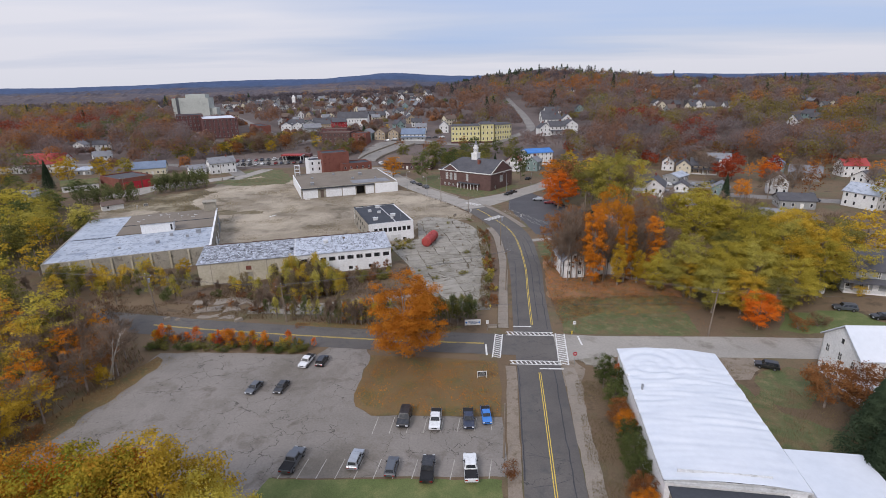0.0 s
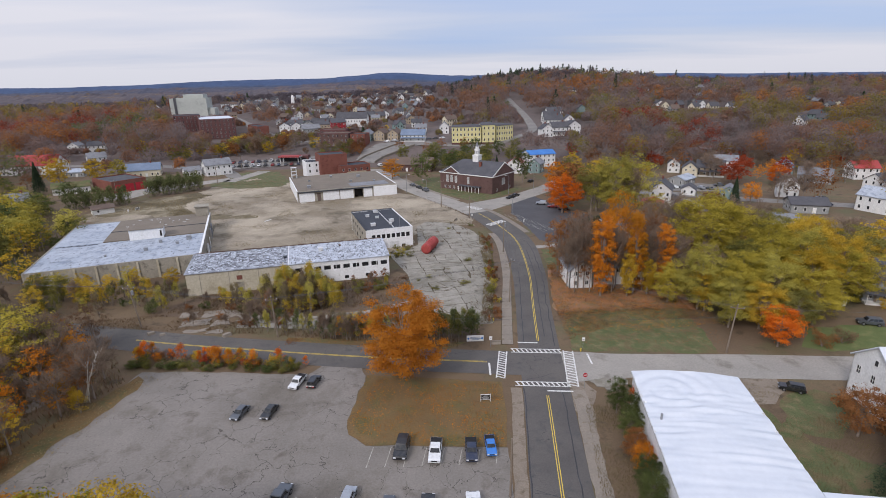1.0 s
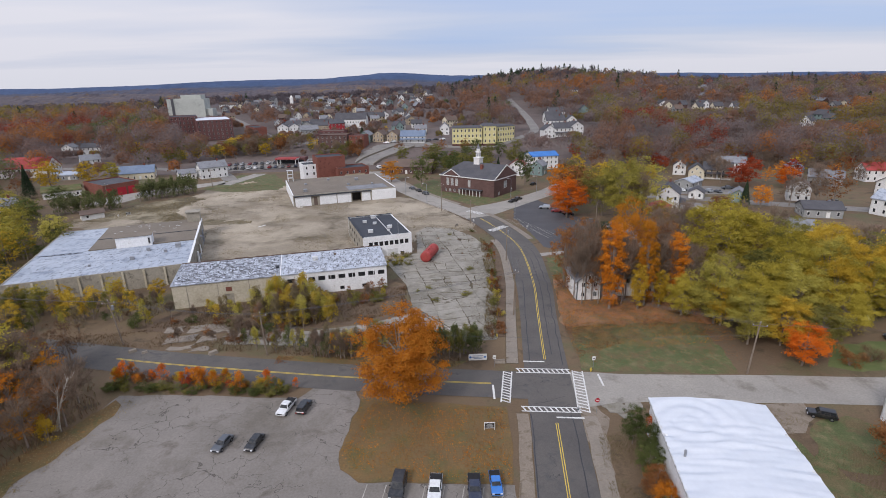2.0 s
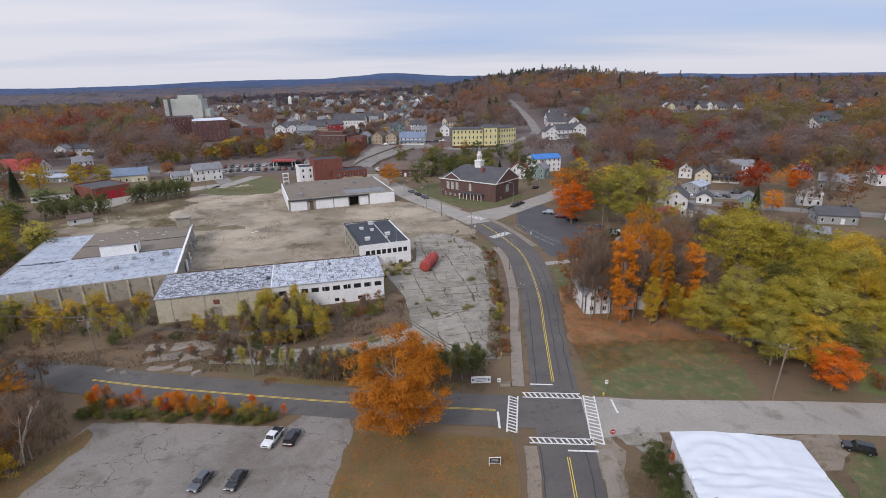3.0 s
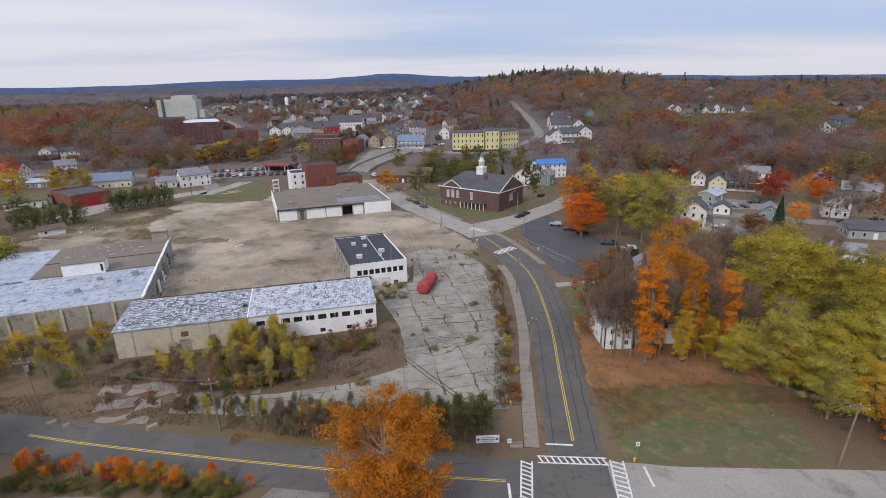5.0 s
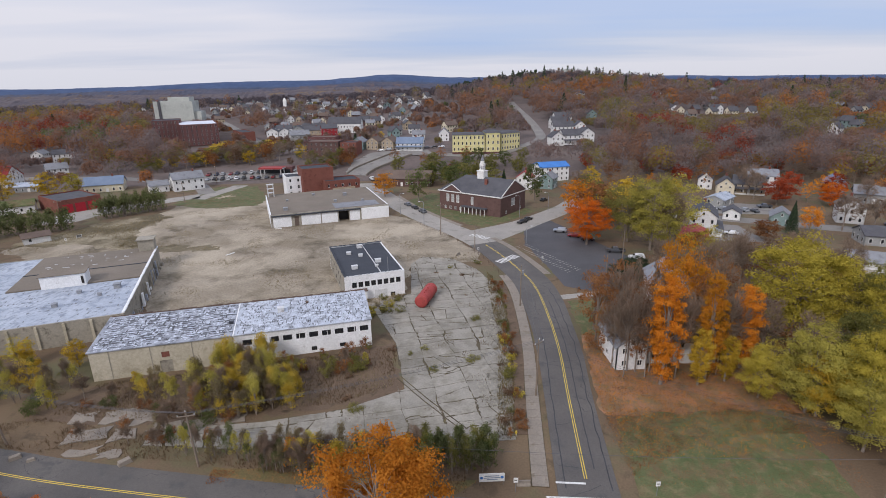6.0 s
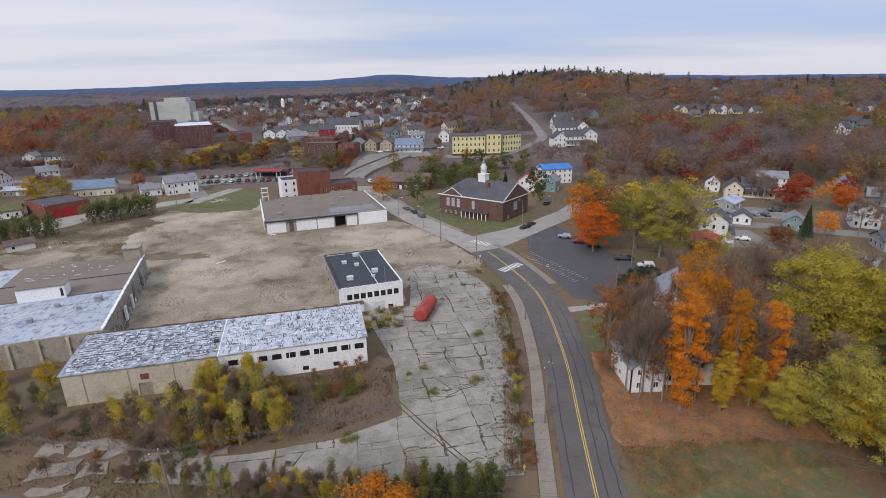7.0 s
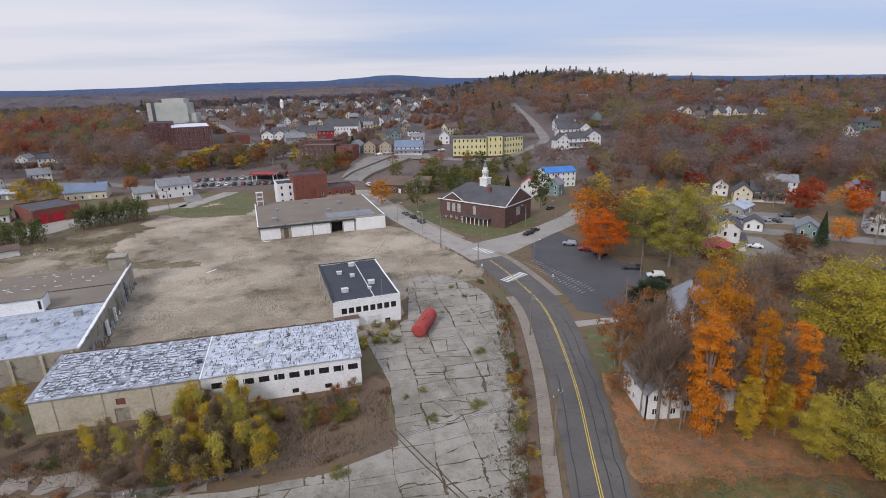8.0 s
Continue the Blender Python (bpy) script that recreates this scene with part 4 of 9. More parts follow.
def long_shed():
    """The long derelict works building, half beige, half white."""
    w, d, h = 52.0, 13.8, 5.9
    ob = thing("factory_building", "long derelict factory building, beige and white, with a peeling roof", "factory", -41.2, 150.3, 0, 12.0)
    split = 25.2
    back = 0.9
    # front: beige to the west, white to the east
    door = [(11.6, 13.8, 0.0, 2.6), (12.1, 13.5, 3.2, 4.4)]
    m = MB()
    panel(m, split, h, 0.35, door, side_pose("S", w, d))
    part("wall", m, M["wall_beige"], ob, "beige stained concrete wall")
    part("door", MB().box(11.6, 0.12, 0, 13.8, 0.2, 2.6, side_pose("S", w, d)), M["wall_grey"], ob, "boarded grey loading door")
    part("boarding", MB().box(12.1, 0.1, 3.2, 13.5, 0.18, 4.4, side_pose("S", w, d)), M["brick_red"], ob, "rust-red boarded window")
    high = holes_row(10, split + 2.4, 2.55, 1.75, 3.55, 1.15)
    low = [(split + 14.5, split + 15.6, 0.5, 1.4), (split + 20.2, split + 21.4, 0.5, 1.4)]
    m = MB()
    panel(m, w - split, h, 0.35, [(a - split, b - split, lo, hi) for a, b, lo, hi in high + low], side_pose("S", w, d) @ pose(split, 0, 0))
    part("wall", m, M["wall_white"], ob, "white painted wall")
    glaze(ob, "S", w, d, high + low, 2, M["door_dark"])
    for side in "ENW":
        m = MB()
        length = (w if side == "N" else d)
        shift = 0.35 if side != "N" else 0
        panel(m, length - 2 * shift, h + (back if side == "N" else 0), 0.35, [], side_pose(side, w, d) @ pose(shift, 0, 0))
        part("wall", m, M["wall_white" if side == "E" else "wall_beige"], ob)
    for u in (3.2, 10.2, 17.5, 24.9):
        part("pilaster", MB().box(u, -0.06, 0, u + 0.16, -0.003, h - 0.1, side_pose("S", w, d)), M["wall_grey"], ob, "dark vertical seam")
    for u in (32, 37.5, 43, 48.5):
        part("pilaster", MB().box(u, -0.05, 0, u + 0.1, -0.003, h - 0.1, side_pose("S", w, d)), M["wall_white"], ob)
    slope = [(-d / 2 - 0.25, h), (d / 2 + 0.25, h + back), (d / 2 + 0.25, h + back + 0.16), (-d / 2 - 0.25, h + 0.16)]
    part("roof", MB().across(slope, -w / 2 - 0.25, -w / 2 + split - 0.1), M["roof_worse"], ob, "stripped grey-and-white shingle roof")
    part("roof", MB().across(slope, -w / 2 + split + 0.1, w / 2 + 0.25), M["roof_peeling"], ob, "peeling silver roof")
    for s in (-1, 1):
        a, b = sorted((s * w / 2, s * (w / 2 - 0.35)))
        part("gable", MB().across([(-d / 2, h), (d / 2, h), (d / 2, h + back)], a, b), M["wall_white" if s > 0 else "wall_beige"], ob)
    part("parapet", MB().across([(y, z + dz) for y, z, dz in ((-d / 2 - 0.3, h, 0.0), (d / 2 + 0.3, h + back, 0), (d / 2 + 0.3, h + back, 0.24), (-d / 2 - 0.3, h, 0.24))],
                               -w / 2 + split - 0.1, -w / 2 + split + 0.1), M["wall_white"], ob)
    edge = MB()
    rnd = random.Random(4)
    for i in range(60):
        x = -w / 2 + i * w / 60
        edge.box(x, d / 2 + 0.02, h + back + 0.16, x + w / 60, d / 2 + 0.24, h + back + rnd.uniform(0.26, 0.5))
    part("coping", edge, M["rust"], ob, "ragged rusted rear edge")
    def zf(yy):
        return h + 0.16 + back * (yy + d / 2 + 0.25) / (d + 0.5) - 0.02
    xa, xb, xc, xd = -w / 2 + 0.6, -w / 2 + split - 0.6, -w / 2 + split + 0.8, w / 2 - 0.4
    scraps(ob, "torn_roofing", 620, xa, -d / 2 + 0.4, xb, d / 2 - 0.4, zf, "roof_chip", 3, 1.0, 0.82, 0.25, 0.8, 0.42, 0.2)
    scraps(ob, "torn_roofing", 620, xa, -d / 2 + 0.7, xb, d / 2 - 0.4, zf, "roof_dark_chip", 5, 1.0, 0.82, 0.3, 1.7, 0.26, 0.12)
    scraps(ob, "torn_roofing", 260, xc, -d / 2 + 0.4, xd, d / 2 - 0.4, zf, "roof_chip", 9, 1.2, 1.3, 0.6, 1.0, 0.4, 0.3)
    scraps(ob, "torn_roofing", 520, xc, -d / 2 + 0.9, xd, d / 2 - 0.4, zf, "roof_dark_chip", 8, 0.75, 1.3, 0.85, 1.7, 0.2, 0.3)
    vent(ob, 8.0, 1.0, 6.5, 1.3, 1.1, 0.9)
    vent(ob, 13.4, 3.5, 6.7, 0.5, 0.5, 0.35, "rust")
    vent(ob, -1.6, -2.0, 6.3, 0.8, 0.6, 0.5, "roof_tar")
    return ob


def white_office():
    w, d, h = 15.4, 27.0, 6.4
    ob = thing("office_building", "white two-storey flat-roofed office with a dark tar roof", "building", -19.4, 187.0, 0, 17.0)
    front = holes_row(8, 2.4, 1.62, 1.2, 3.5, 1.4)
    doorway = [(11.6, 12.8, 0.0, 1.0)]
    holes = {"S": front + doorway, "W": holes_row(5, 4, 4.0, 1.6, 3.6, 1.3) + holes_row(3, 6, 5.0, 1.8, 0.9, 1.3), "E": [], "N": []}
    for side in SIDES:
        shift = 0 if side in "SN" else 0.3
        length = (w if side in "SN" else d) - 2 * shift
        m = MB()
        panel(m, length, h + 0.25, 0.3, [(a - shift, b - shift, lo, hi) for a, b, lo, hi in holes[side]], side_pose(side, w, d) @ pose(shift, 0, 0))
        part("wall", m, M["wall_grey" if side == "W" else "wall_white"], ob, "dark stained side wall" if side == "W" else "")
        glaze(ob, side, w, d, holes[side], 1, M["door_dark"])
    torn = random.Random(31)
    for along, start in ((d, "W"), (w, "N")):
        rim = MB()
        count = int(along / 0.7)
        for i in range(count):
            u, v = i * along / count, (i + 1) * along / count
            rim.box(u, -torn.uniform(0.03, 0.16), h + 0.25, v, torn.uniform(0.32, 0.55), h + torn.uniform(0.3, 0.42), side_pose(start, w, d))
        part("roof_rim", rim, M["roof_tar"], ob, "ragged dark roofing felt over the edge")
    part("roof", MB().box(-w / 2 + 0.3, -d / 2 + 0.3, h - 0.3, w / 2 - 0.3, d / 2 - 0.3, h), M["roof_tar"], ob, "dark tar roof")
    part("roof_seam", MB().box(1.7, -d / 2 + 0.4, h, 1.9, d / 2 - 0.4, h + 0.1), M["steel_white"], ob, "pale seam along the roof")
    for x, y, s in ((-3.4, 4.5, 1.2), (-0.6, 2.0, 1.1), (-4.0, -6.5, 1.5), (2.9, -3.8, 1.5), (0.6, 9.0, 1.5), (1.8, -6.6, 0.8)):
        vent(ob, x, y * 1.14, h, s, s * 0.7, s * 0.55)
    part("loading_bay", MB().box(-w / 2 + 0.2, -d / 2 - 1.6, 0, -w / 2 + 5.2, -d / 2 - 0.01, 2.9), M["wall_white"], ob, "small lean-to at the corner")
    part("bay_roof", MB().box(-w / 2, -d / 2 - 1.8, 2.9, -w / 2 + 5.4, -d / 2 - 0.01, 3.05), M["shingle_brown"], ob)
    part("garage_door", MB().box(-0.2, -d / 2 - 0.06, 0, 3.0, -d / 2 - 0.004, 2.2), M["steel_white"], ob)
    part("antenna_mast", MB().cyl(3.6, -d / 2 + 0.6, h, h + 4.0, 0.06, 6), M["pole_steel"], ob)
    for i in range(14):
        part("drip_edge", MB().box(-w / 2 + 0.3 + i * 1.05, -d / 2 - 0.05, h + 0.25, -w / 2 + 0.9 + i * 1.05, -d / 2 + 0.34, h + 0.33), M["steel_white"], ob)


def big_works():
    w, d, h = 43.0, 53.0, 5.3
    ob = thing("factory_building", "sprawling derelict factory with silver and tan flat roofs", "factory", -97.3, 175.4, 0, 18.0)
    for side in SIDES:
        shift = 0 if side in "SN" else 0.4
        m = MB()
        panel(m, (w if side in "SN" else d) - 2 * shift, h + 0.15, 0.4, [], side_pose(side, w, d) @ pose(shift, 0, 0))
        part("wall", m, M["wall_grey"], ob, "streaked grey block wall" if side != "E" else "")
    for i in range(9):
        u = 1.5 + i * 5.0
        part("pilaster", MB().box(u, -0.3, 0, u + 0.5, -0.004, h - 0.1, side_pose("S", w, d)), M["wall_beige"], ob)
    x0, x1, y0, y1 = -w / 2 + 0.4, w / 2 - 0.4, -d / 2 + 0.4, d / 2 - 0.4
    part("roof", MB().box(x0, y0, h - 0.3, x1, -2.0, h), M["roof_silver"], ob, "silver coated roof with dark streaks")
    part("roof", MB().box(x0, -1.9, h - 0.3, -8.0, y1, h + 0.05), M["roof_silver"], ob, "silver coated roof")
    part("roof", MB().box(-7.9, -1.9, h - 0.3, x1, y1, h + 0.3), M["roof_gravel"], ob, "tan gravel roof")
    part("roof_joint", MB().box(-7.9, 9.5, h + 0.3, x1, 9.9, h + 0.42), M["roof_tar"], ob)
    def zf(_):
        return h
    scraps(ob, "torn_roofing", 170, x0 + 1, y0 + 1, x1 - 1, -3, zf, "shingle_grey", 21, 0.9, 2.4, 0.7)
    scraps(ob, "torn_roofing", 50, x0 + 1, -3.4, -9, -2.2, zf, "roof_tar", 22, 1.0)
    def zg(_):
        return h + 0.3
    scraps(ob, "torn_roofing", 26, -4, 12, x1 - 3, y1 - 2, zg, "steel_white", 25, 1.2)
    # roof monitor
    p = part("penthouse", MB().box(-0.4, -2.6, h, 9.2, 1.6, h + 3.2), M["wall_white"], ob, "white roof-top clerestory")
    part("penthouse_roof", MB().across([(-2.9, h + 3.2), (1.9, h + 3.45), (1.9, h + 3.65), (-2.9, h + 3.35)], -0.7, 9.5), M["roof_gravel"], p)
    part("penthouse_vent", MB().box(8.3, -2.7, h + 0.6, 8.8, -2.605, h + 2.5), M["door_dark"], p)
    # stair tower at the corner and the ruined side bay
    part("stair_tower", MB().box(w / 2 - 4.4, d / 2 - 4.5, h, w / 2 - 0.2, d / 2 - 0.4, h + 3.6), M["wall_grey"], ob, "small grey stair tower")
    part("tower_roof", MB().box(w / 2 - 4.8, d / 2 - 4.9, h + 3.6, w / 2 + 0.1, d / 2 - 0.1, h + 3.85), M["wall_grey"], ob)
    ruin = random.Random(14)
    for i in range(26):
        y = -d / 2 + 1.2 + i * 1.95
        tall = ruin.choice((0.8, 1.6, 2.6, 3.4, 4.4))
        part("side_post", MB().taper(w / 2 + 0.4, y, w / 2 + 0.4 + ruin.uniform(0.25, 0.6), y + ruin.uniform(0.25, 1.5), 0, tall, 0.06, 0.06), M[ruin.choice(("wall_white", "wall_grey", "wall_grey", "roof_worse"))], ob, "broken stub of a ruined side bay")
    edge = MB()
    for i in range(44):
        y = -d / 2 + 0.4 + i * 1.19
        edge.box(w / 2 - 0.45, y, h + 0.15, w / 2 + ruin.uniform(0.05, 0.16), y + 1.19, h + ruin.uniform(0.34, 0.46))
    part("coping", edge, M["wall_white"], ob, "ragged white roof edge")
    for x, y, s in ((6, -16, 1.0), (14, -12, 0.8), (17, -8, 1.4), (-4, -18, 0.6), (9, -8.5, 0.9)):
        vent(ob, x, y, h, s, s, s * 0.8, "pole_steel")


def warehouse():
    w, d, h = 46.4, 41.0, 4.9
    ob = thing("warehouse", "long low warehouse with white loading doors, one standing open", "warehouse", -45.2, 271.8, 0, 18.0)
    bays = [(0.8, 7.6, 0, 4.1), (8.8, 10.4, 0, 3.8), (11.4, 18.8, 0, 4.1), (19.2, 25.4, 0, 4.1), (25.9, 29.9, 0, 4.1), (30.3, 34.3, 0, 4.1)]
    for side in SIDES:
        shift = 0 if side in "SN" else 0.4
        m = MB()
        panel(m, (w if side in "SN" else d) - 2 * shift, h + 0.2, 0.4, bays if side == "S" else [], side_pose(side, w, d) @ pose(shift, 0, 0))
        part("wall", m, M["wall_white"] if side in "EW" else M["wall_grey"], ob)
    for i, (a, b, lo, hi) in enumerate(bays):
        if i == 4:
            # dark panel inside the open bay; the interior's shade is in its colour
            part("open_bay", MB().box(a, 3.0, 0.05, b, 3.2, hi, side_pose("S", w, d)), M["door_dark"], ob, "dark panel for the unlit interior of the bay")
            continue
        if i == 1:
            part("door", MB().box(a, 0.2, lo, b, 0.3, hi, side_pose("S", w, d)), M["shingle_brown"], ob, "brown side door")
            continue
        part("loading_door", MB().box(a, -0.08, lo, b, 0.15, hi, side_pose("S", w, d)), M["wall_white"], ob, "white boarded loading door")
    part("office_end", MB().box(35, -0.5, 0, 46.3, -0.01, 4.6, side_pose("S", w, d)), M["wall_white"], ob, "white windowless end block")
    part("canopy", MB().box(0.3, -0.7, 4.35, 34.6, -0.01, 4.75, side_pose("S", w, d)), M["roof_tar"], ob, "dark ragged eave over the doors")
    part("roof", MB().box(-w / 2 + 0.4, -d / 2 + 0.4, h - 0.3, w / 2 - 0.4, d / 2 - 0.4, h), M["roof_gravel"], ob, "tan gravel roof")
    part("roof_patch", MB().box(2, -d / 2 + 3, h, w / 2 - 3, -d / 2 + 12, h + 0.06), M["shingle_grey"], ob)
    for x, y, s in ((-17, -13, 1.6), (-15, 4, 1.0), (4, -5, 1.1), (10, 6, 1.6), (-3, 12, 1.2), (15, -8, 0.9)):
        vent(ob, x, y, h, s, s, s * 0.7, "pole_steel")
    mast = part("lift_frame", MB().box(-w / 2 + 1, d / 2 - 4, h, -w / 2 + 1.3, d / 2 - 3.7, h + 5.5).box(-w / 2 + 3.4, d / 2 - 4, h, -w / 2 + 3.7, d / 2 - 3.7, h + 5.5)
                .box(-w / 2 + 1, d / 2 - 2, h, -w / 2 + 1.3, d / 2 - 1.7, h + 5.5).box(-w / 2 + 3.4, d / 2 - 2, h, -w / 2 + 3.7, d / 2 - 1.7, h + 5.5), M["steel_white"], ob, "open steel stair frame")
    for z in (1.6, 3.4, 5.3):
        part("platform", MB().box(-w / 2 + 0.9, d / 2 - 4.1, h + z, -w / 2 + 3.8, d / 2 - 1.6, h + z + 0.12), M["steel_white"], mast)


def brick_shop():
    ob = block("brick_building", "tall red-brick commercial block beside the warehouse", -55.5, 309, 15, 13, 13.5, 22, "brick_red", "roof_tar", 3, sides="E", gap=4.0)
    wing = block("brick_building", "low brick shop front with an orange sign band", -43.5, 307.5, 17, 12, 7.6, 22, "brick_red", "roof_tar", 2, sides="SE", gap=3.4, wh=1.4)
    part("sign_band", MB().box(3.5, -0.2, 3.2, 14.5, -0.01, 4.6, side_pose("S", 17, 12)), M["siding_tan"], wing, "orange-tan sign band")
    part("awning", MB().box(2.0, -1.2, 2.6, 15.5, -0.02, 2.85, side_pose("S", 17, 12)), M["shingle_brown"], wing)
    block("side_building", "pale grey rendered wing of the brick block", -67, 309, 7.5, 12, 9.5, 22, "wall_white", "roof_tar", 3, sides="S", gap=3.5)


def town_hall():
    w, d, h, rise = 30.6, 20.5, 8.3, 5.6
    ob = thing("town_hall", "brown-brick hall with a grey hipped roof and white cupola", "hall", 23.0, 270.2, 0, -39.3)
    tall = [(3.6, 5.2, 3.6, 7.0), (6.2, 7.8, 3.6, 7.0), (8.8, 10.4, 3.6, 7.0), (16.2, 17.6, 3.6, 7.0)]
    small = holes_row(4, 3.2, 2.6, 1.2, 0.6, 1.3)
    holes = {"S": tall + small, "E": [(8.6, 11.8, 3.2, 6.4)] + holes_row(2, 4.5, 12, 1.2, 0.7, 1.4), "W": holes_row(4, 3, 4.6, 1.3, 4.6, 2.0) + holes_row(4, 3, 4.6, 1.3, 1.0, 2.0), "N": []}
    for side in SIDES:
        shift = 0 if side in "SN" else 0.35
        m = MB()
        panel(m, (w if side in "SN" else d) - 2 * shift, h, 0.35, [(a - shift, b - shift, lo, hi) for a, b, lo, hi in holes[side]], side_pose(side, w, d) @ pose(shift, 0, 0))
        part("wall", m, M["brick_brown"], ob)
        for a, b, lo, hi in holes[side]:
            glazed = window(ob, side, w, d, (a + b) / 2, lo, b - a, hi - lo, 0.1, 2)
            if hi - lo > 3:
                part("blind", MB().box(-(b - a) / 2 + 0.12, 0.028, 0.12, (b - a) / 2 - 0.12, 0.046, hi - lo - 0.12), M["siding_grey"], glazed, "pale drawn blind")
    # roof: hipped to the west, gabled to the east
    x0, x1, y0 = -w / 2 - 0.5, w / 2 + 0.4, d / 2 + 0.5
    r = MB()
    r.add([(x0, -y0, h), (x1, -y0, h), (x1, y0, h), (x0, y0, h), (x0 + 7.5, 0, h + rise), (x1, 0, h + rise)],
          [(0, 1, 5, 4), (2, 3, 4, 5), (3, 0, 4), (1, 2, 5), (3, 2, 1, 0)])
    part("roof", r, M["shingle_dark"], ob, "charcoal shingled hipped roof")
    part("gable", MB().across([(-d / 2 + 0.6, h + 0.03), (d / 2 - 0.6, h + 0.03), (0, h + rise - 0.6)], w / 2 + 0.36, w / 2 + 0.5), M["brick_brown"], ob, "brick gable end")
    trim = MB()
    for s in (-1, 1):
        trim.across([(s * y0, h - 0.25), (s * y0, h + 0.2), (0, h + rise + 0.25), (0, h + rise - 0.2)], w / 2 + 0.42, w / 2 + 0.6)
    for side in SIDES:
        length = w if side in "SN" else d
        trim.box(-0.5, -0.52, h - 0.35, length + 0.5, -0.01, h + 0.05, side_pose(side, w, d))
    part("cornice", trim, M["trim_white"], ob, "white cornice")
    # pediment over the tall windows
    front = part("pediment", MB().add([(-w / 2 + 2.2, -d / 2 - 0.5, h + 0.06), (-w / 2 + 11.8, -d / 2 - 0.5, h + 0.06), (-w / 2 + 7, -d / 2 - 0.5, h + 3.0), (-w / 2 + 7, -d / 2 + 5.6, h + 3.0)],
                                     [(0, 1, 2), (1, 3, 2), (0, 2, 3)]), M["shingle_dark"], ob)
    part("pediment_face", MB().add([(-w / 2 + 2.9, -d / 2 - 0.53, h + 0.2), (-w / 2 + 11.1, -d / 2 - 0.53, h + 0.2), (-w / 2 + 7, -d / 2 - 0.53, h + 2.65),
                                    (-w / 2 + 2.9, -d / 2 - 0.505, h + 0.2), (-w / 2 + 11.1, -d / 2 - 0.505, h + 0.2), (-w / 2 + 7, -d / 2 - 0.505, h + 2.65)],
                                   [(0, 1, 2), (5, 4, 3), (0, 2, 5, 3), (1, 4, 5, 2)]), M["brick_brown"], front)
    rake = MB()
    for s in (-1, 1):
        rake.tube([(-w / 2 + 7 + s * 5.0, -d / 2 - 0.56, h + 0.1), (-w / 2 + 7, -d / 2 - 0.56, h + 3.05)], [0.16, 0.16], 4)
    part("pediment_rake", rake, M["trim_white"], front)
    # porch with white posts
    part("porch_roof", MB().box(12.2, -2.2, 2.7, 24.5, -0.01, 3.0, side_pose("S", w, d)), M["shingle_dark"], ob)
    for i in range(7):
        u = 12.5 + i * 1.95
        part("porch_column", MB().cyl(0, 0, 0, 2.7, 0.16, 8).mesh("porch_column", M["trim_white"]), None, ob, "", side_pose("S", w, d) @ pose(u, -2.0, 0))
    part("chimney", MB().box(4.0, -4.6, h + 1.5, 5.2, -3.4, h + 5.4), M["brick_red"], ob)
    # cupola
    base = part("cupola", MB().box(-1.6, -1.6, h + rise - 1.4, 1.6, 1.6, h + rise + 2.2).box(-1.85, -1.85, h + rise + 2.2, 1.85, 1.85, h + rise + 2.5), M["trim_white"], ob, "white wooden cupola")
    z = h + rise + 2.5
    part("belfry", MB().cyl(0, 0, z, z + 2.6, 1.25, 8).cyl(0, 0, z + 2.6, z + 2.85, 1.45, 8).cyl(0, 0, z + 2.85, z + 4.1, 0.85, 8), M["trim_white"], base)
    part("spire", MB().cyl(0, 0, z + 4.1, z + 6.6, 0.8, 8, 0.05), M["shingle_grey"], base)
    louvres = MB()
    for k in range(8):
        louvres.box(-0.32, -1.2, z + 0.6, 0.32, -1.15, z + 2.0, pose(0, 0, 0, 0, 0, 45 * k + 22.5))
    part("louvre", louvres, M["shingle_grey"], base)


def yellow_block():
    z = 8.4
    ob = thing("apartment_block", "pale yellow three-storey block with many windows", "building", 40, 402, z, 0)

    def wing(cx, cy, w, d, h, rz, n):
        at = pose(cx, cy, 0, 0, 0, rz)
        m = MB()
        for side in SIDES:
            panel(m, w if side in "SN" else d, h, 0.25, [], at @ side_pose(side, w, d))
        body = part("wall", m, M["siding_yellow"], ob, "yellow clapboard wall")
        part("roof", MB().taper(-w / 2 - 0.4, -d / 2 - 0.4, w / 2 + 0.4, d / 2 + 0.4, h, h + 1.0, 1.4, 1.4, at), M["shingle_dark"], ob, "charcoal roof")
        part("foundation", MB().box(-w / 2 - 0.1, -d / 2 - 0.1, -2.6, w / 2 + 0.1, d / 2 + 0.1, 0.02, at), M["brick_dark"], ob, "dark stone basement")
        for side in "SEW":
            length = w if side in "SN" else d
            cols = n if side == "S" else max(2, int(length / 2.6))
            for k in range(3):
                for i in range(cols):
                    part("window", whole_window(1.05, 1.9, M["trim_white"]), None, ob, "", at @ side_pose(side, w, d) @ pose(length * (i + 0.5) / cols, -0.06, 1.0 + k * h / 3))
    wing(-11.2, -1.5, 21.2, 12, 11.0, -3, 8)
    wing(4.2, -1.2, 9.5, 15, 12.2, 2, 3)
    wing(14.2, 3.4, 15.5, 12, 11.2, 28, 7)


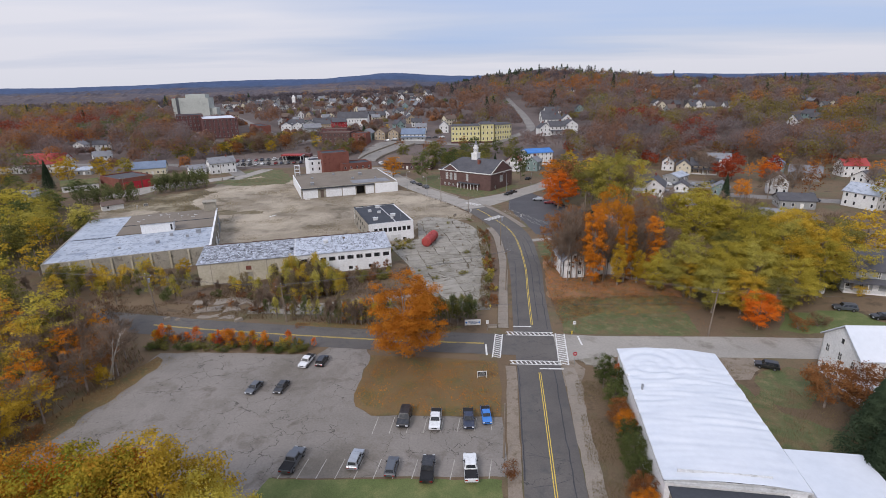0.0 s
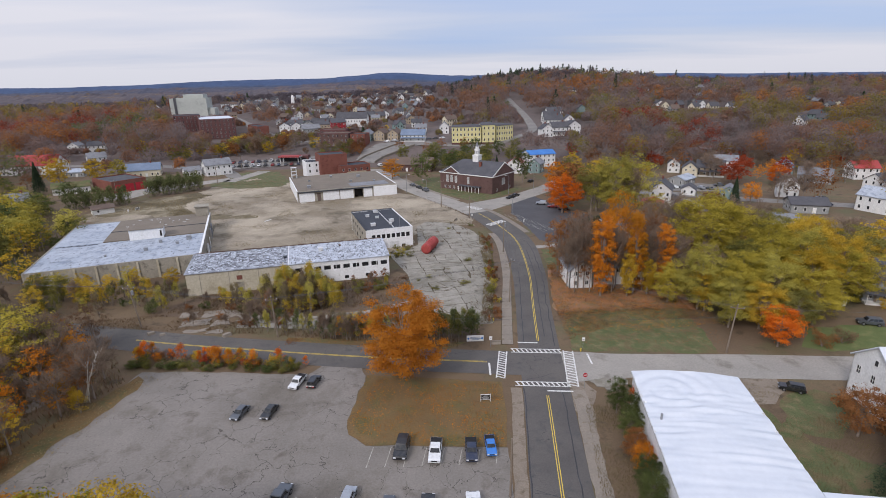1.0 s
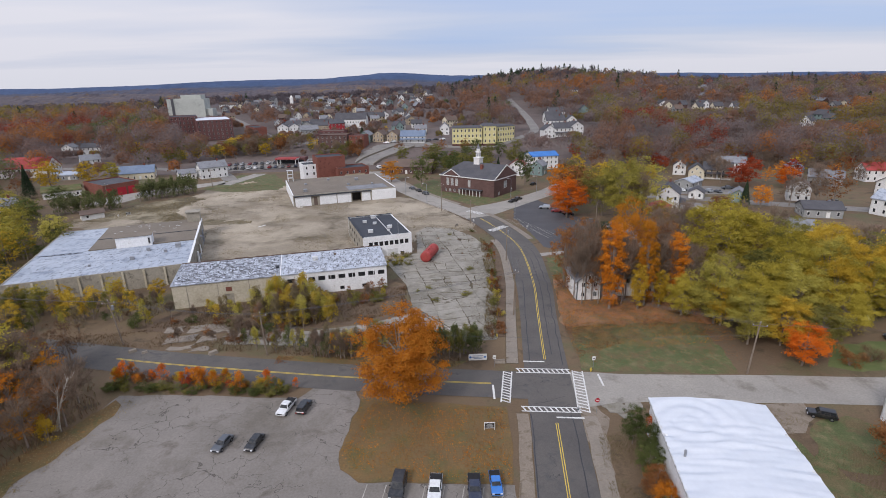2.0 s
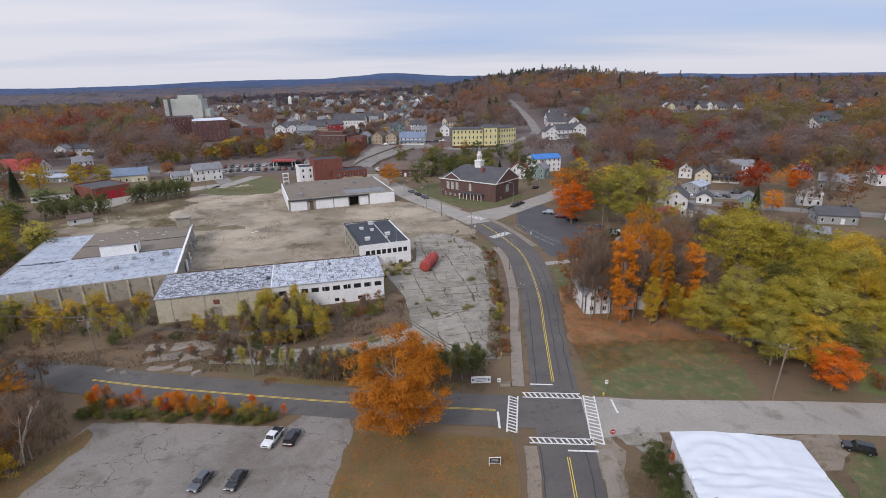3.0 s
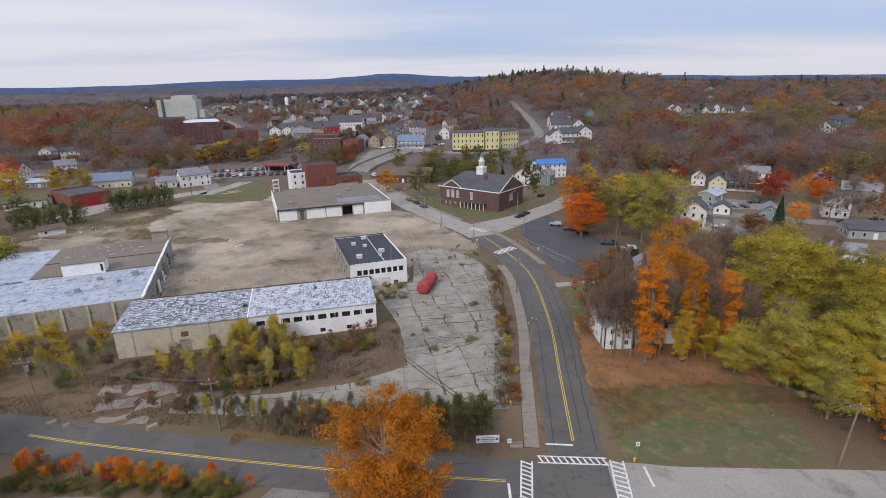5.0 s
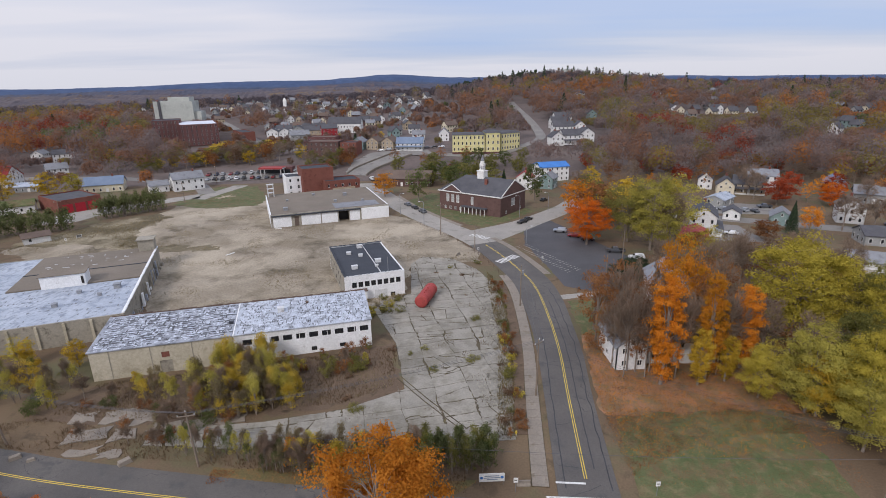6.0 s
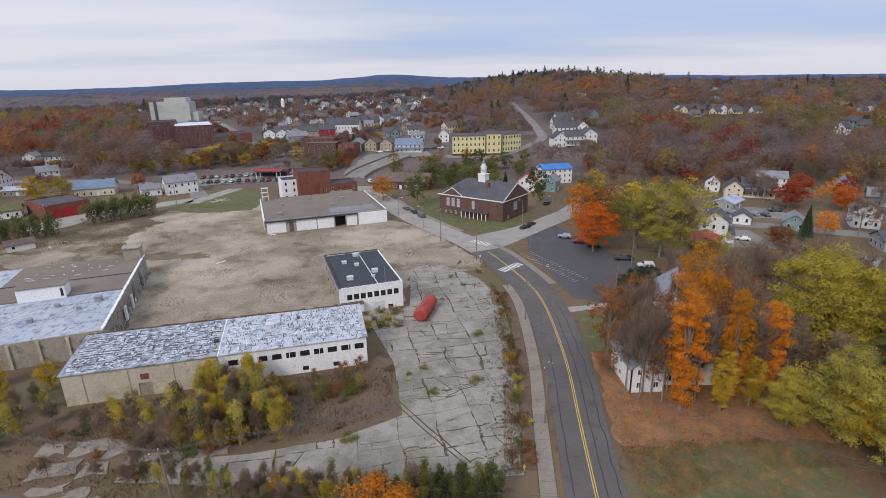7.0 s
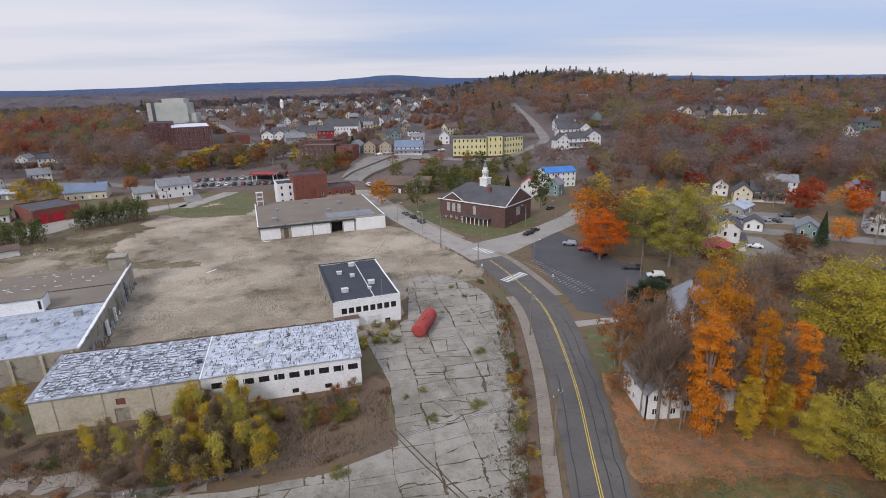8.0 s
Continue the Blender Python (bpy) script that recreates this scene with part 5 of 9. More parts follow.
def white_warehouse():
    ob = thing("warehouse", "low warehouse under a white rippled membrane roof", "warehouse", 33.6, 68.2, 0, -10.6)
    w, d, h = 15.6, 31.2, 6.3
    for side in SIDES:
        shift = 0 if side in "SN" else 0.3
        m = MB()
        panel(m, (w if side in "SN" else d) - 2 * shift, h - 0.1, 0.3, [], side_pose(side, w, d) @ pose(shift, 0, 0))
        part("wall", m, M["wall_white"], ob)
    r = MB()
    nx, ny = 44, 110
    for j in range(ny + 1):
        for i in range(nx + 1):
            x, y = -w / 2 - 0.3 + (w + 0.6) * i / nx, -d / 2 - 0.3 + (d + 0.6) * j / ny
            crown = 0.5 * (1 - (2 * i / nx - 1) ** 2)
            rip = 0.17 * noise.noise(Vector((x * 0.16 + 0.05 * y, y * 1.15, 1.0))) * (0.35 + sm(-13, -2, y) * (1 - sm(8, 13, y))) + 0.10 * noise.noise(Vector((x * 0.25, y * 0.3, 5)))
            curl = 0.10 * math.sin((math.hypot(x + 4, y - 10)) * 2.6) * sm(12, 3, math.hypot(x + 4, y - 10))
            r.v.append((x, y, h + crown + rip + curl))
    n = nx + 1
    r.f = [(j * n + i, j * n + i + 1, (j + 1) * n + i + 1, (j + 1) * n + i) for j in range(ny) for i in range(nx)]
    roof = new("roof", r.mesh("roof", M["roof_white"], True))
    roof.parent = ob
    tagged(roof, "white rippled membrane roof")
    e = MB()
    for side in SIDES:
        length = w if side in "SN" else d
        e.box(-0.32, -0.34, h - 0.35, length + 0.32, -0.01, h - 0.06, side_pose(side, w, d))
    part("eave", e, M["steel_white"], ob)
    part("rear_shed", MB().box(-w / 2 + 0.5, -d / 2 - 14, 0, w / 2 - 2.5, -d / 2 - 0.4, 5.5), M["wall_grey"], ob)
    part("rear_shed_roof", MB().box(-w / 2 + 0.2, -d / 2 - 14.3, 5.5, w / 2 - 2.2, -d / 2 - 0.5, 5.7), M["roof_tar"], ob, "dark lower roof")
    part("ridge_rail", MB().box(-w / 2 + 1.5, -d / 2 + 1.0, h + 0.1, w / 2 - 3.5, -d / 2 + 1.15, h + 0.62), M["steel_white"], ob)
    part("vent_hood", MB().cyl(-w / 2 + 1.2, 3.0, h, h + 1.1, 0.16, 8), M["pole_steel"], ob)
    side = thing("warehouse_wing", "low wing under the same white membrane roof", "warehouse", 43.4, 51.2, 0, -10.6)
    part("wall", MB().box(-4.6, -6.6, 0, 4.2, 6.2, 6.0), M["wall_white"], side)
    part("roof", MB().across([(-6.9, 6.0), (6.5, 6.0), (6.5, 6.28), (-6.9, 6.28)], -4.6, 4.5), M["roof_white"], side)
    part("parapet", MB().box(-4.6, -7.0, 6.28, 4.5, -6.7, 6.5), M["steel_white"], side)


long_shed()
white_office()
big_works()
warehouse()
brick_shop()
town_hall()
yellow_block()
white_warehouse()

# houses near the camera's way
house("house", 75.5, 80.5, 19, 9.6, 7.4, -6, "siding_white", "roof_white", 3.6, 2, "white two-and-a-half-storey house with a white roof and porch", porch=True, sides="SWE")
house("house", 35.6, 140.2, 9.5, 6.0, 5.0, 90, "siding_white", "shingle_grey", 2.4, 2, "white clapboard house half hidden behind maples", sides="SWN", chimney=False)
house("house", 46.0, 141.0, 13.5, 8.0, 5.0, -4, "siding_white", "shingle_grey", 3.0, 2, "long white clapboard house under the orange maples")
house("house", 56, 165.5, 12.5, 9, 6.4, 76, "siding_white", "shingle_grey", 3.0, 2, "white gabled house behind the maples")
house("house", 108, 124.5, 15, 11, 5.6, -20, "siding_grey", "shingle_dark", 3.6, 2, "grey clapboard house with a dark roof and porch", porch=True)
house("shed", 91.5, 120.5, 3.2, 3.0, 2.2, 15, "siding_grey", "shingle_dark", 1.2, 1, "small grey garden shed", chimney=False, sides="S", category="shed")

# west of the works
fire = block("fire_station", "brick fire station with three red doors", -163.5, 290, 17, 22, 5.6, 52, "brick_red", "shingle_dark", 1, sides="", category="fire station")
for i in range(3):
    part("garage_door", MB().box(1.4 + i * 5.0, -0.1, 0, 5.4 + i * 5.0, -0.004, 4.0, side_pose("S", 17, 22)), M["door_red"], fire, "bright red bay door")
house("house", -184, 283, 16, 8, 3.4, 30, "siding_white", "lawn_green", 2.0, 1, "low white house with a green roof", chimney=False)
house("house", -172, 333, 18, 12, 4.2, 20, "siding_cream", "shingle_bluegrey", 3.4, 1, "cream house with a blue-grey roof")
house("house", -128, 331, 15, 9, 6.6, 35, "siding_white", "shingle_grey", 3.0, 2, "white two-storey house with a grey roof", ell=5)
house("house", -141, 326, 9, 7, 3.6, 35, "siding_white", "shingle_grey", 2.0, 1, "low white annexe beside the house", chimney=False)
house("shed", -141.5, 235, 8, 5, 2.4, 40, "siding_white", "shingle_brown", 1.2, 1, "small white roadside stand with a brown roof", chimney=False, category="shed")
house("house", -252, 350, 40, 15, 6.0, 4, "siding_white", "metal_red", 5.6, 2, "long white building with a red roof", chimney=False)
house("house", -226, 378, 11, 8, 5.4, 40, "siding_white", "shingle_grey", 3.0, 2, "white wooden house among the trees")
house("house", -261, 440, 12, 8, 6.0, 20, "siding_white", "shingle_dark", 2.6, 2, "white wooden house among the trees")
house("house", -280, 444, 11, 8, 5.6, 100, "siding_white", "shingle_grey", 2.6, 2, "white wooden house among the trees")
house("house", -214, 336, 11, 8, 3.2, 10, "siding_grey", "roof_silver", 1.6, 1, "low grey house with a pale metal roof", chimney=False)
house("house", -182, 243, 9, 7, 5.2, 25, "siding_cream", "shingle_grey", 2.6, 2, "cream house at the edge of the woods")
# behind the brick hall
house("long_hall", -12, 330, 30, 13, 4.2, -14, "brick_brown", "shingle_brown", 3.4, 1, "long low brown hall with a brown roof", chimney=False, category="building")
house("house", 50, 312, 8, 8, 6.0, 70, "siding_white", "metal_red", 3.0, 2, "white house with a red roof")
house("house", 68.5, 335, 17, 11, 8.0, 12, "siding_white", "metal_blue", 2.0, 3, "white three-storey house with a bright blue roof", chimney=False)
house("house", 62, 312, 9, 7, 5.4, 60, "siding_teal", "shingle_grey", 2.6, 2, "pale green-grey house beside the street")
# the eastern neighbourhood
house("house", 97, 226, 12, 8.5, 7.0, 62, "siding_white", "shingle_dark", 3.2, 2, "tall white house with a glazed porch", porch=True, sides="SWE")
house("house", 88, 214, 10, 8, 3.2, 62, "brick_red", "metal_red", 1.6, 1, "low red-roofed annexe under the yellow tree", chimney=False)
house("house", 139, 302.5, 9, 6.5, 5.2, 62, "siding_white", "shingle_dark", 3.0, 2, "white gabled house by the street", chimney=False)
house("house", 141.5, 289, 10, 7.6, 4.6, 62, "siding_cream", "shingle_dark", 3.2, 2, "cream house with a steep gable to the street")
house("house", 152.5, 288.5, 13.5, 8.5, 4.8, -28, "siding_tan", "shingle_dark", 3.4, 2, "tan apartment house with a dark roof and porch", porch=True, ell=4)
house("house", 169, 305, 14, 9, 5.6, -26, "siding_white", "shingle_grey", 2.8, 2, "white house behind the tan apartment house", ell=5)
house("house", 126.5, 267, 12, 8, 3.0, 40, "siding_grey", "roof_silver", 1.6, 1, "low outbuilding with a silver metal roof", chimney=False)
house("house", 131.5, 234, 8.5, 7, 3.2, 58, "siding_teal", "shingle_grey", 2.4, 1, "small grey-green gabled house by the street", chimney=False)
house("house", 158.5, 235, 10.5, 8.5, 6.0, 58, "siding_white", "shingle_brown", 3.0, 2, "white two-storey house with dark windows")
house("house", 147, 207, 13, 9, 3.4, -18, "siding_grey", "shingle_dark", 2.2, 1, "low grey house with a dark roof", chimney=False)
house("house", 121.5, 184, 9, 8, 3.4, -30, "siding_white", "shingle_grey", 2.0, 1, "white cottage behind the yellow trees", chimney=False)
house("house", 174, 203, 13, 9, 6.2, -70, "siding_white", "roof_silver", 3.0, 2, "white farmhouse with a silver roof", ell=6)
house("house", 190, 283, 10, 8, 5.6, 58, "siding_teal", "shingle_bluegrey", 3.0, 2, "blue-grey house among bare trees")
house("house", 192, 263, 14, 9, 4.2, -35, "siding_grey", "shingle_grey", 3.0, 1, "grey house with a broad grey roof")
house("house", 222, 270, 12, 9, 6.0, -10, "siding_white", "metal_red", 3.0, 2, "white house with a red roof")
house("house", 205, 238, 13, 9, 5.6, 20, "siding_white", "shingle_dark", 3.0, 2, "white house among bare trees")
house("garage", 118, 243, 7, 6, 2.8, 58, "siding_white", "shingle_dark", 1.8, 1, "small white garage by the car park", chimney=False, category="garage")
# across the river
block("brick_block", "purple-brown brick downtown block", -68, 410, 23, 14, 9.4, -8, "brick_brown", "shingle_brown", 3, gap=3.0, sides="S", cornice="brick_dark")
block("brick_block", "pinkish brick downtown block", -49.5, 405.5, 11, 12, 8.2, -12, "brick_red", "roof_tar", 3, gap=2.8, sides="SW")
block("brick_block", "brown brick shop behind the square", -72, 432, 20, 12, 10, -6, "brick_dark", "shingle_brown", 3, gap=3.0, sides="S")
house("house", -81, 508, 13, 12, 10, 15, "siding_red", "shingle_dark", 3.0, 3, "barn-red building with a dark roof", chimney=False)
house("house", -106, 506, 16, 10, 7, 25, "siding_grey", "shingle_grey", 3.4, 2, "white building with a grey-green roof", chimney=False)
house("church", -72, 548, 30, 14, 9, -4, "siding_white", "shingle_dark", 5.5, 2, "long white church hall with a dark roof", chimney=False, category="church")
for k, (x, y, wall, roof, rz) in enumerate(((-46, 424, "siding_teal", "shingle_grey", 80), (-35, 423, "siding_tan", "shingle_brown", 75), (-24, 419, "siding_tan", "shingle_brown", 72))):
    house("house", x, y, 12, 8.5, 5.6, rz, wall, roof, 3.0, 2, "gabled wooden house in a street row", group="row of gabled houses", sides="SWE")
house("house", -10, 414, 18, 10, 5.0, -8, "siding_white", "shingle_bluegrey", 3.6, 2, "white house with a pale blue-grey roof and awning", porch=True)
for x, y, rz, wall in ((-139, 546, 100, "siding_white"), (-127, 541, 105, "siding_white"), (-133, 566, 12, "siding_white"), (-117, 552, 100, "siding_grey"), (-99, 530, 8, "siding_tan")):
    house("house", x, y, 14, 10, 7.5, rz, wall, "shingle_dark", 3.0, 2, "white wooden town house", group="town houses")
mill = block("mill", "dark brick mill with a bright white flat roof", -203, 538, 30, 56, 17.5, 24, "brick_dark", "roof_white", 5, gap=3.4, sides="SE", ww=1.4, wh=2.2)
block("mill_wing", "red mill wing along the street", -166, 548, 34, 11, 8, -58, "brick_red", "roof_tar", 2, gap=3.4, sides="S")
block("mill_wing", "dark brick mill wing with a grey flat roof", -236, 552, 24, 30, 19, 24, "brick_dark", "roof_tar", 5, gap=3.4, sides="SE", ww=1.4, wh=2.2)
tower = block("tower_block", "pale windowless concrete tower block", -301, 725, 44, 30, 26, 8, "tower_pale", "tower_pale", 1, z=9, sides="")
# strip proud of the wall; a recess's shade is put into its dark colour
part("stair_shaft", MB().box(5, -0.6, 0, 8, -0.01, 27, side_pose("S", 44, 30)), M["shingle_dark"], tower, "dark strip drawn for a shaded vertical recess")
part("upper_storey", MB().box(-6, -11, 26, 18, 12, 31), M["tower_pale"], tower)
part("annexe", MB().box(22.1, -12, 0, 30, 10, 14), M["tower_pale"], tower)
canopy = thing("petrol_station", "petrol station with a red canopy", "petrol station", -91, 361, H(-91, 361), -6)
part("canopy", MB().box(-7, -3.4, 4.2, 7, 3.4, 4.7), M["steel_white"], canopy)
part("fascia", MB().box(-7.1, -3.5, 4.3, 7.1, -3.41, 4.95).box(-7.1, -3.5, 4.95, 7.1, 3.5, 5.0), M["metal_red"], canopy, "red fascia band")
for x in (-6, 6):
    for y in (-2.8, 2.8):
        part("canopy_post", MB().box(x - 0.2, y - 0.2, 0, x + 0.2, y + 0.2, 4.2), M["steel_white"], canopy)
part("kiosk", MB().box(-10, 5, 0, 10, 11, 4.4), M["brick_dark"], canopy)
part("shop_window", MB().box(-9, 4.9, 0.6, 9, 4.99, 3.0), M["glass"], canopy)
for x, y, w, d, h, rz, wall, ell in ((98, 404, 13, 10, 6.2, 8, "siding_white", 0), (88, 402, 8, 9, 6.0, 98, "siding_white", 0), (108.5, 405, 9, 10, 6.6, 98, "siding_white", 0),
                                (104, 446, 15, 9, 6.2, -4, "siding_white", 5), (118, 450, 9, 8, 6.0, 86, "siding_white", 0), (112, 487, 15, 9, 6.2, 4, "siding_white", 0),
                                (123, 520, 15, 9, 6.4, 4, "siding_white", 0), (153, 531, 10, 8, 7.0, 80, "siding_teal", 0)):
    house("house", x, y, w, d, h, rz, wall, "shingle_dark", 3.4, 2, "white wooden house on the hillside" if "white" in wall else "blue-grey wooden house on the hillside", group="hillside houses", porch=(w > 12 and y < 460), ell=ell)
steeple = thing("church_tower", "white church tower above the far houses", "church", -188, 800, H(-188, 800), 0)
part("tower_shaft", MB().box(-2, -2, 0, 2, 2, 15), M["trim_white"], steeple)
part("tower_cap", MB().taper(-2.3, -2.3, 2.3, 2.3, 15, 19, 1.6, 1.6), M["trim_white"], steeple)
water = thing("water_tank", "pale water tank on the wooded hilltop", "water tank", 243, 945, H(243, 945), 0)
part("tank_wall", MB().cyl(0, 0, 0, 16.5, 7.0, 24), M["tower_pale"], water)
part("tank_lid", MB().cyl(0, 0, 16.5, 17.6, 7.1, 24, 1.0), M["shingle_bluegrey"], water)
HOMES = []
hill_rnd = random.Random(12)
SHADES = ["siding_white"] * 5 + ["siding_grey"] * 4 + ["brick_brown", "brick_brown", "siding_cream", "siding_tan", "siding_teal"]
ROOFS = ["shingle_dark", "shingle_dark", "shingle_grey", "shingle_brown"]


def scatter_homes(n, poly, gap, lean=90):
    """Town houses in a quarter, most with a gable or a long side towards the valley."""
    made = 0
    xs, ys = [p[0] for p in poly], [p[1] for p in poly]
    for _ in range(n * 60):
        x, y = hill_rnd.uniform(min(xs), max(xs)), hill_rnd.uniform(min(ys), max(ys))
        if made == n:
            break
        if not inside(poly, x, y) or any(math.hypot(x - a, y - b) < gap for a, b in HOMES):
            continue
        HOMES.append((x, y))
        made += 1
        house("house", x, y, hill_rnd.uniform(7.5, 12), hill_rnd.uniform(6, 8.5), hill_rnd.uniform(4.6, 6.4), hill_rnd.choice((10, 20, lean, lean + 15, 100)) + hill_rnd.uniform(-12, 12), hill_rnd.choice(SHADES),
              hill_rnd.choice(ROOFS), hill_rnd.uniform(2.6, 4.0), 2, "wooden town house on the far slope", group="far town houses", chimney=hill_rnd.random() < 0.4, far=True)


scatter_homes(32, [(-160, 575), (-100, 560), (-30, 560), (6, 600), (-6, 690), (-170, 690)], 15)
scatter_homes(84, [(-250, 690), (10, 690), (20, 800), (10, 960), (-210, 1000), (-300, 900)], 14)
scatter_homes(16, [(-300, 720), (-240, 700), (-210, 1000), (-330, 1000)], 19)
scatter_homes(7, [(-40, 470), (20, 450), (34, 520), (-30, 560)], 18)
scatter_homes(9, [(236, 520), (316, 545), (318, 600), (250, 600)], 14)
scatter_homes(10, [(150, 620), (520, 640), (520, 900), (150, 900)], 50)
scatter_homes(7, [(395, 540), (460, 540), (470, 640), (400, 640)], 18)
scatter_homes(3, [(290, 410), (320, 410), (330, 450), (295, 450)], 14)
scatter_homes(4, [(-520, 760), (-420, 760), (-440, 1000), (-560, 1000)], 40)


# ---- trees ----
rng = np.random.default_rng(7)


def card_mesh(name, centres, normals, width, height, material):
    """One small three-cornered leaf or spray at each centre, facing along its normal."""
    n = len(centres)
    rand = rng.normal(size=(n, 3))
    a = np.cross(normals, rand)
    a /= np.linalg.norm(a, axis=1, keepdims=True) + 1e-9
    b = np.cross(normals, a)
    w = (np.asarray(width) * np.ones(n))[:, None] * rng.uniform(0.7, 1.3, (n, 1)) / 2
    h = (np.asarray(height) * np.ones(n))[:, None] * rng.uniform(0.7, 1.3, (n, 1)) / 2
    v = np.stack([centres - a * w - b * h * 0.6, centres + a * w - b * h * 0.6, centres + b * h * 1.1 + normals * h * 0.3], axis=1).reshape(-1, 3)
    return faces(name, v, material, 3)


def faces(name, v, material, corners=4):
    """A mesh of loose faces, each with its own corners."""
    me = bpy.data.meshes.new(name)
    n = len(v)
    me.vertices.add(n)
    me.vertices.foreach_set("co", np.ascontiguousarray(v, dtype=np.float32).ravel())
    me.loops.add(n)
    me.loops.foreach_set("vertex_index", np.arange(n, dtype=np.int32))
    me.polygons.add(n // corners)
    me.polygons.foreach_set("loop_start", np.arange(0, n, corners, dtype=np.int32))
    me.materials.append(material)
    me.update(calc_edges=True)
    me.validate()
    return me


def unit(n):
    d = rng.normal(size=(n, 3))
    return d / (np.linalg.norm(d, axis=1, keepdims=True) + 1e-9)


def blobs_in(n, cx, rz, cz, low=-0.75):
    """Centres of leaf masses through a crown, more towards its outside."""
    d = unit(n * 3)
    d = d[d[:, 2] > low][:n]
    r = rng.uniform(0.4, 0.92, (len(d), 1))
    return d * r * np.array([cx, cx, rz]) + np.array([0, 0, cz])


def limbs(name, height, tips, girth, material, lean=0.0, share=0.55):
    """A tapered trunk with limbs that reach for the leaf masses."""
    m = MB()
    top = Vector((lean * height * 0.2, 0, height * share))
    mid = Vector((lean * height * 0.05, rng.uniform(-0.2, 0.2), height * share * 0.5))
    m.tube([(0, 0, -0.2), mid, top, (top.x, top.y, height * 0.82)], [girth, girth * 0.75, girth * 0.5, girth * 0.12], 7)
    for p in tips:
        p = Vector(p)
        s = rng.uniform(0.35, 0.95)
        start = mid.lerp(top, s)
        bend = start.lerp(p, 0.5) + Vector((0, 0, 0.05 * height))
        m.tube([start, bend, p], [girth * 0.34, girth * 0.2, girth * 0.05], 4)
    return m.mesh(name, material)


TREES = {}
BASE_R = {"round": 5.9, "dense": 5.9, "full": 5.9, "wide": 8.0, "column": 2.6, "open": 5.2, "bare": 5.0, "thin": 3.2, "spruce": 3.1, "shrub": 2.1, "sapling": 1.35}


def fit_crown(centres, height, radius):
    """Brings the leaves to the crown's full height and spread."""
    r = np.percentile(np.hypot(centres[:, 0], centres[:, 1]), 96)
    centres[:, :2] *= radius / r
    centres[:, 2] *= height / np.percentile(centres[:, 2], 99.5)


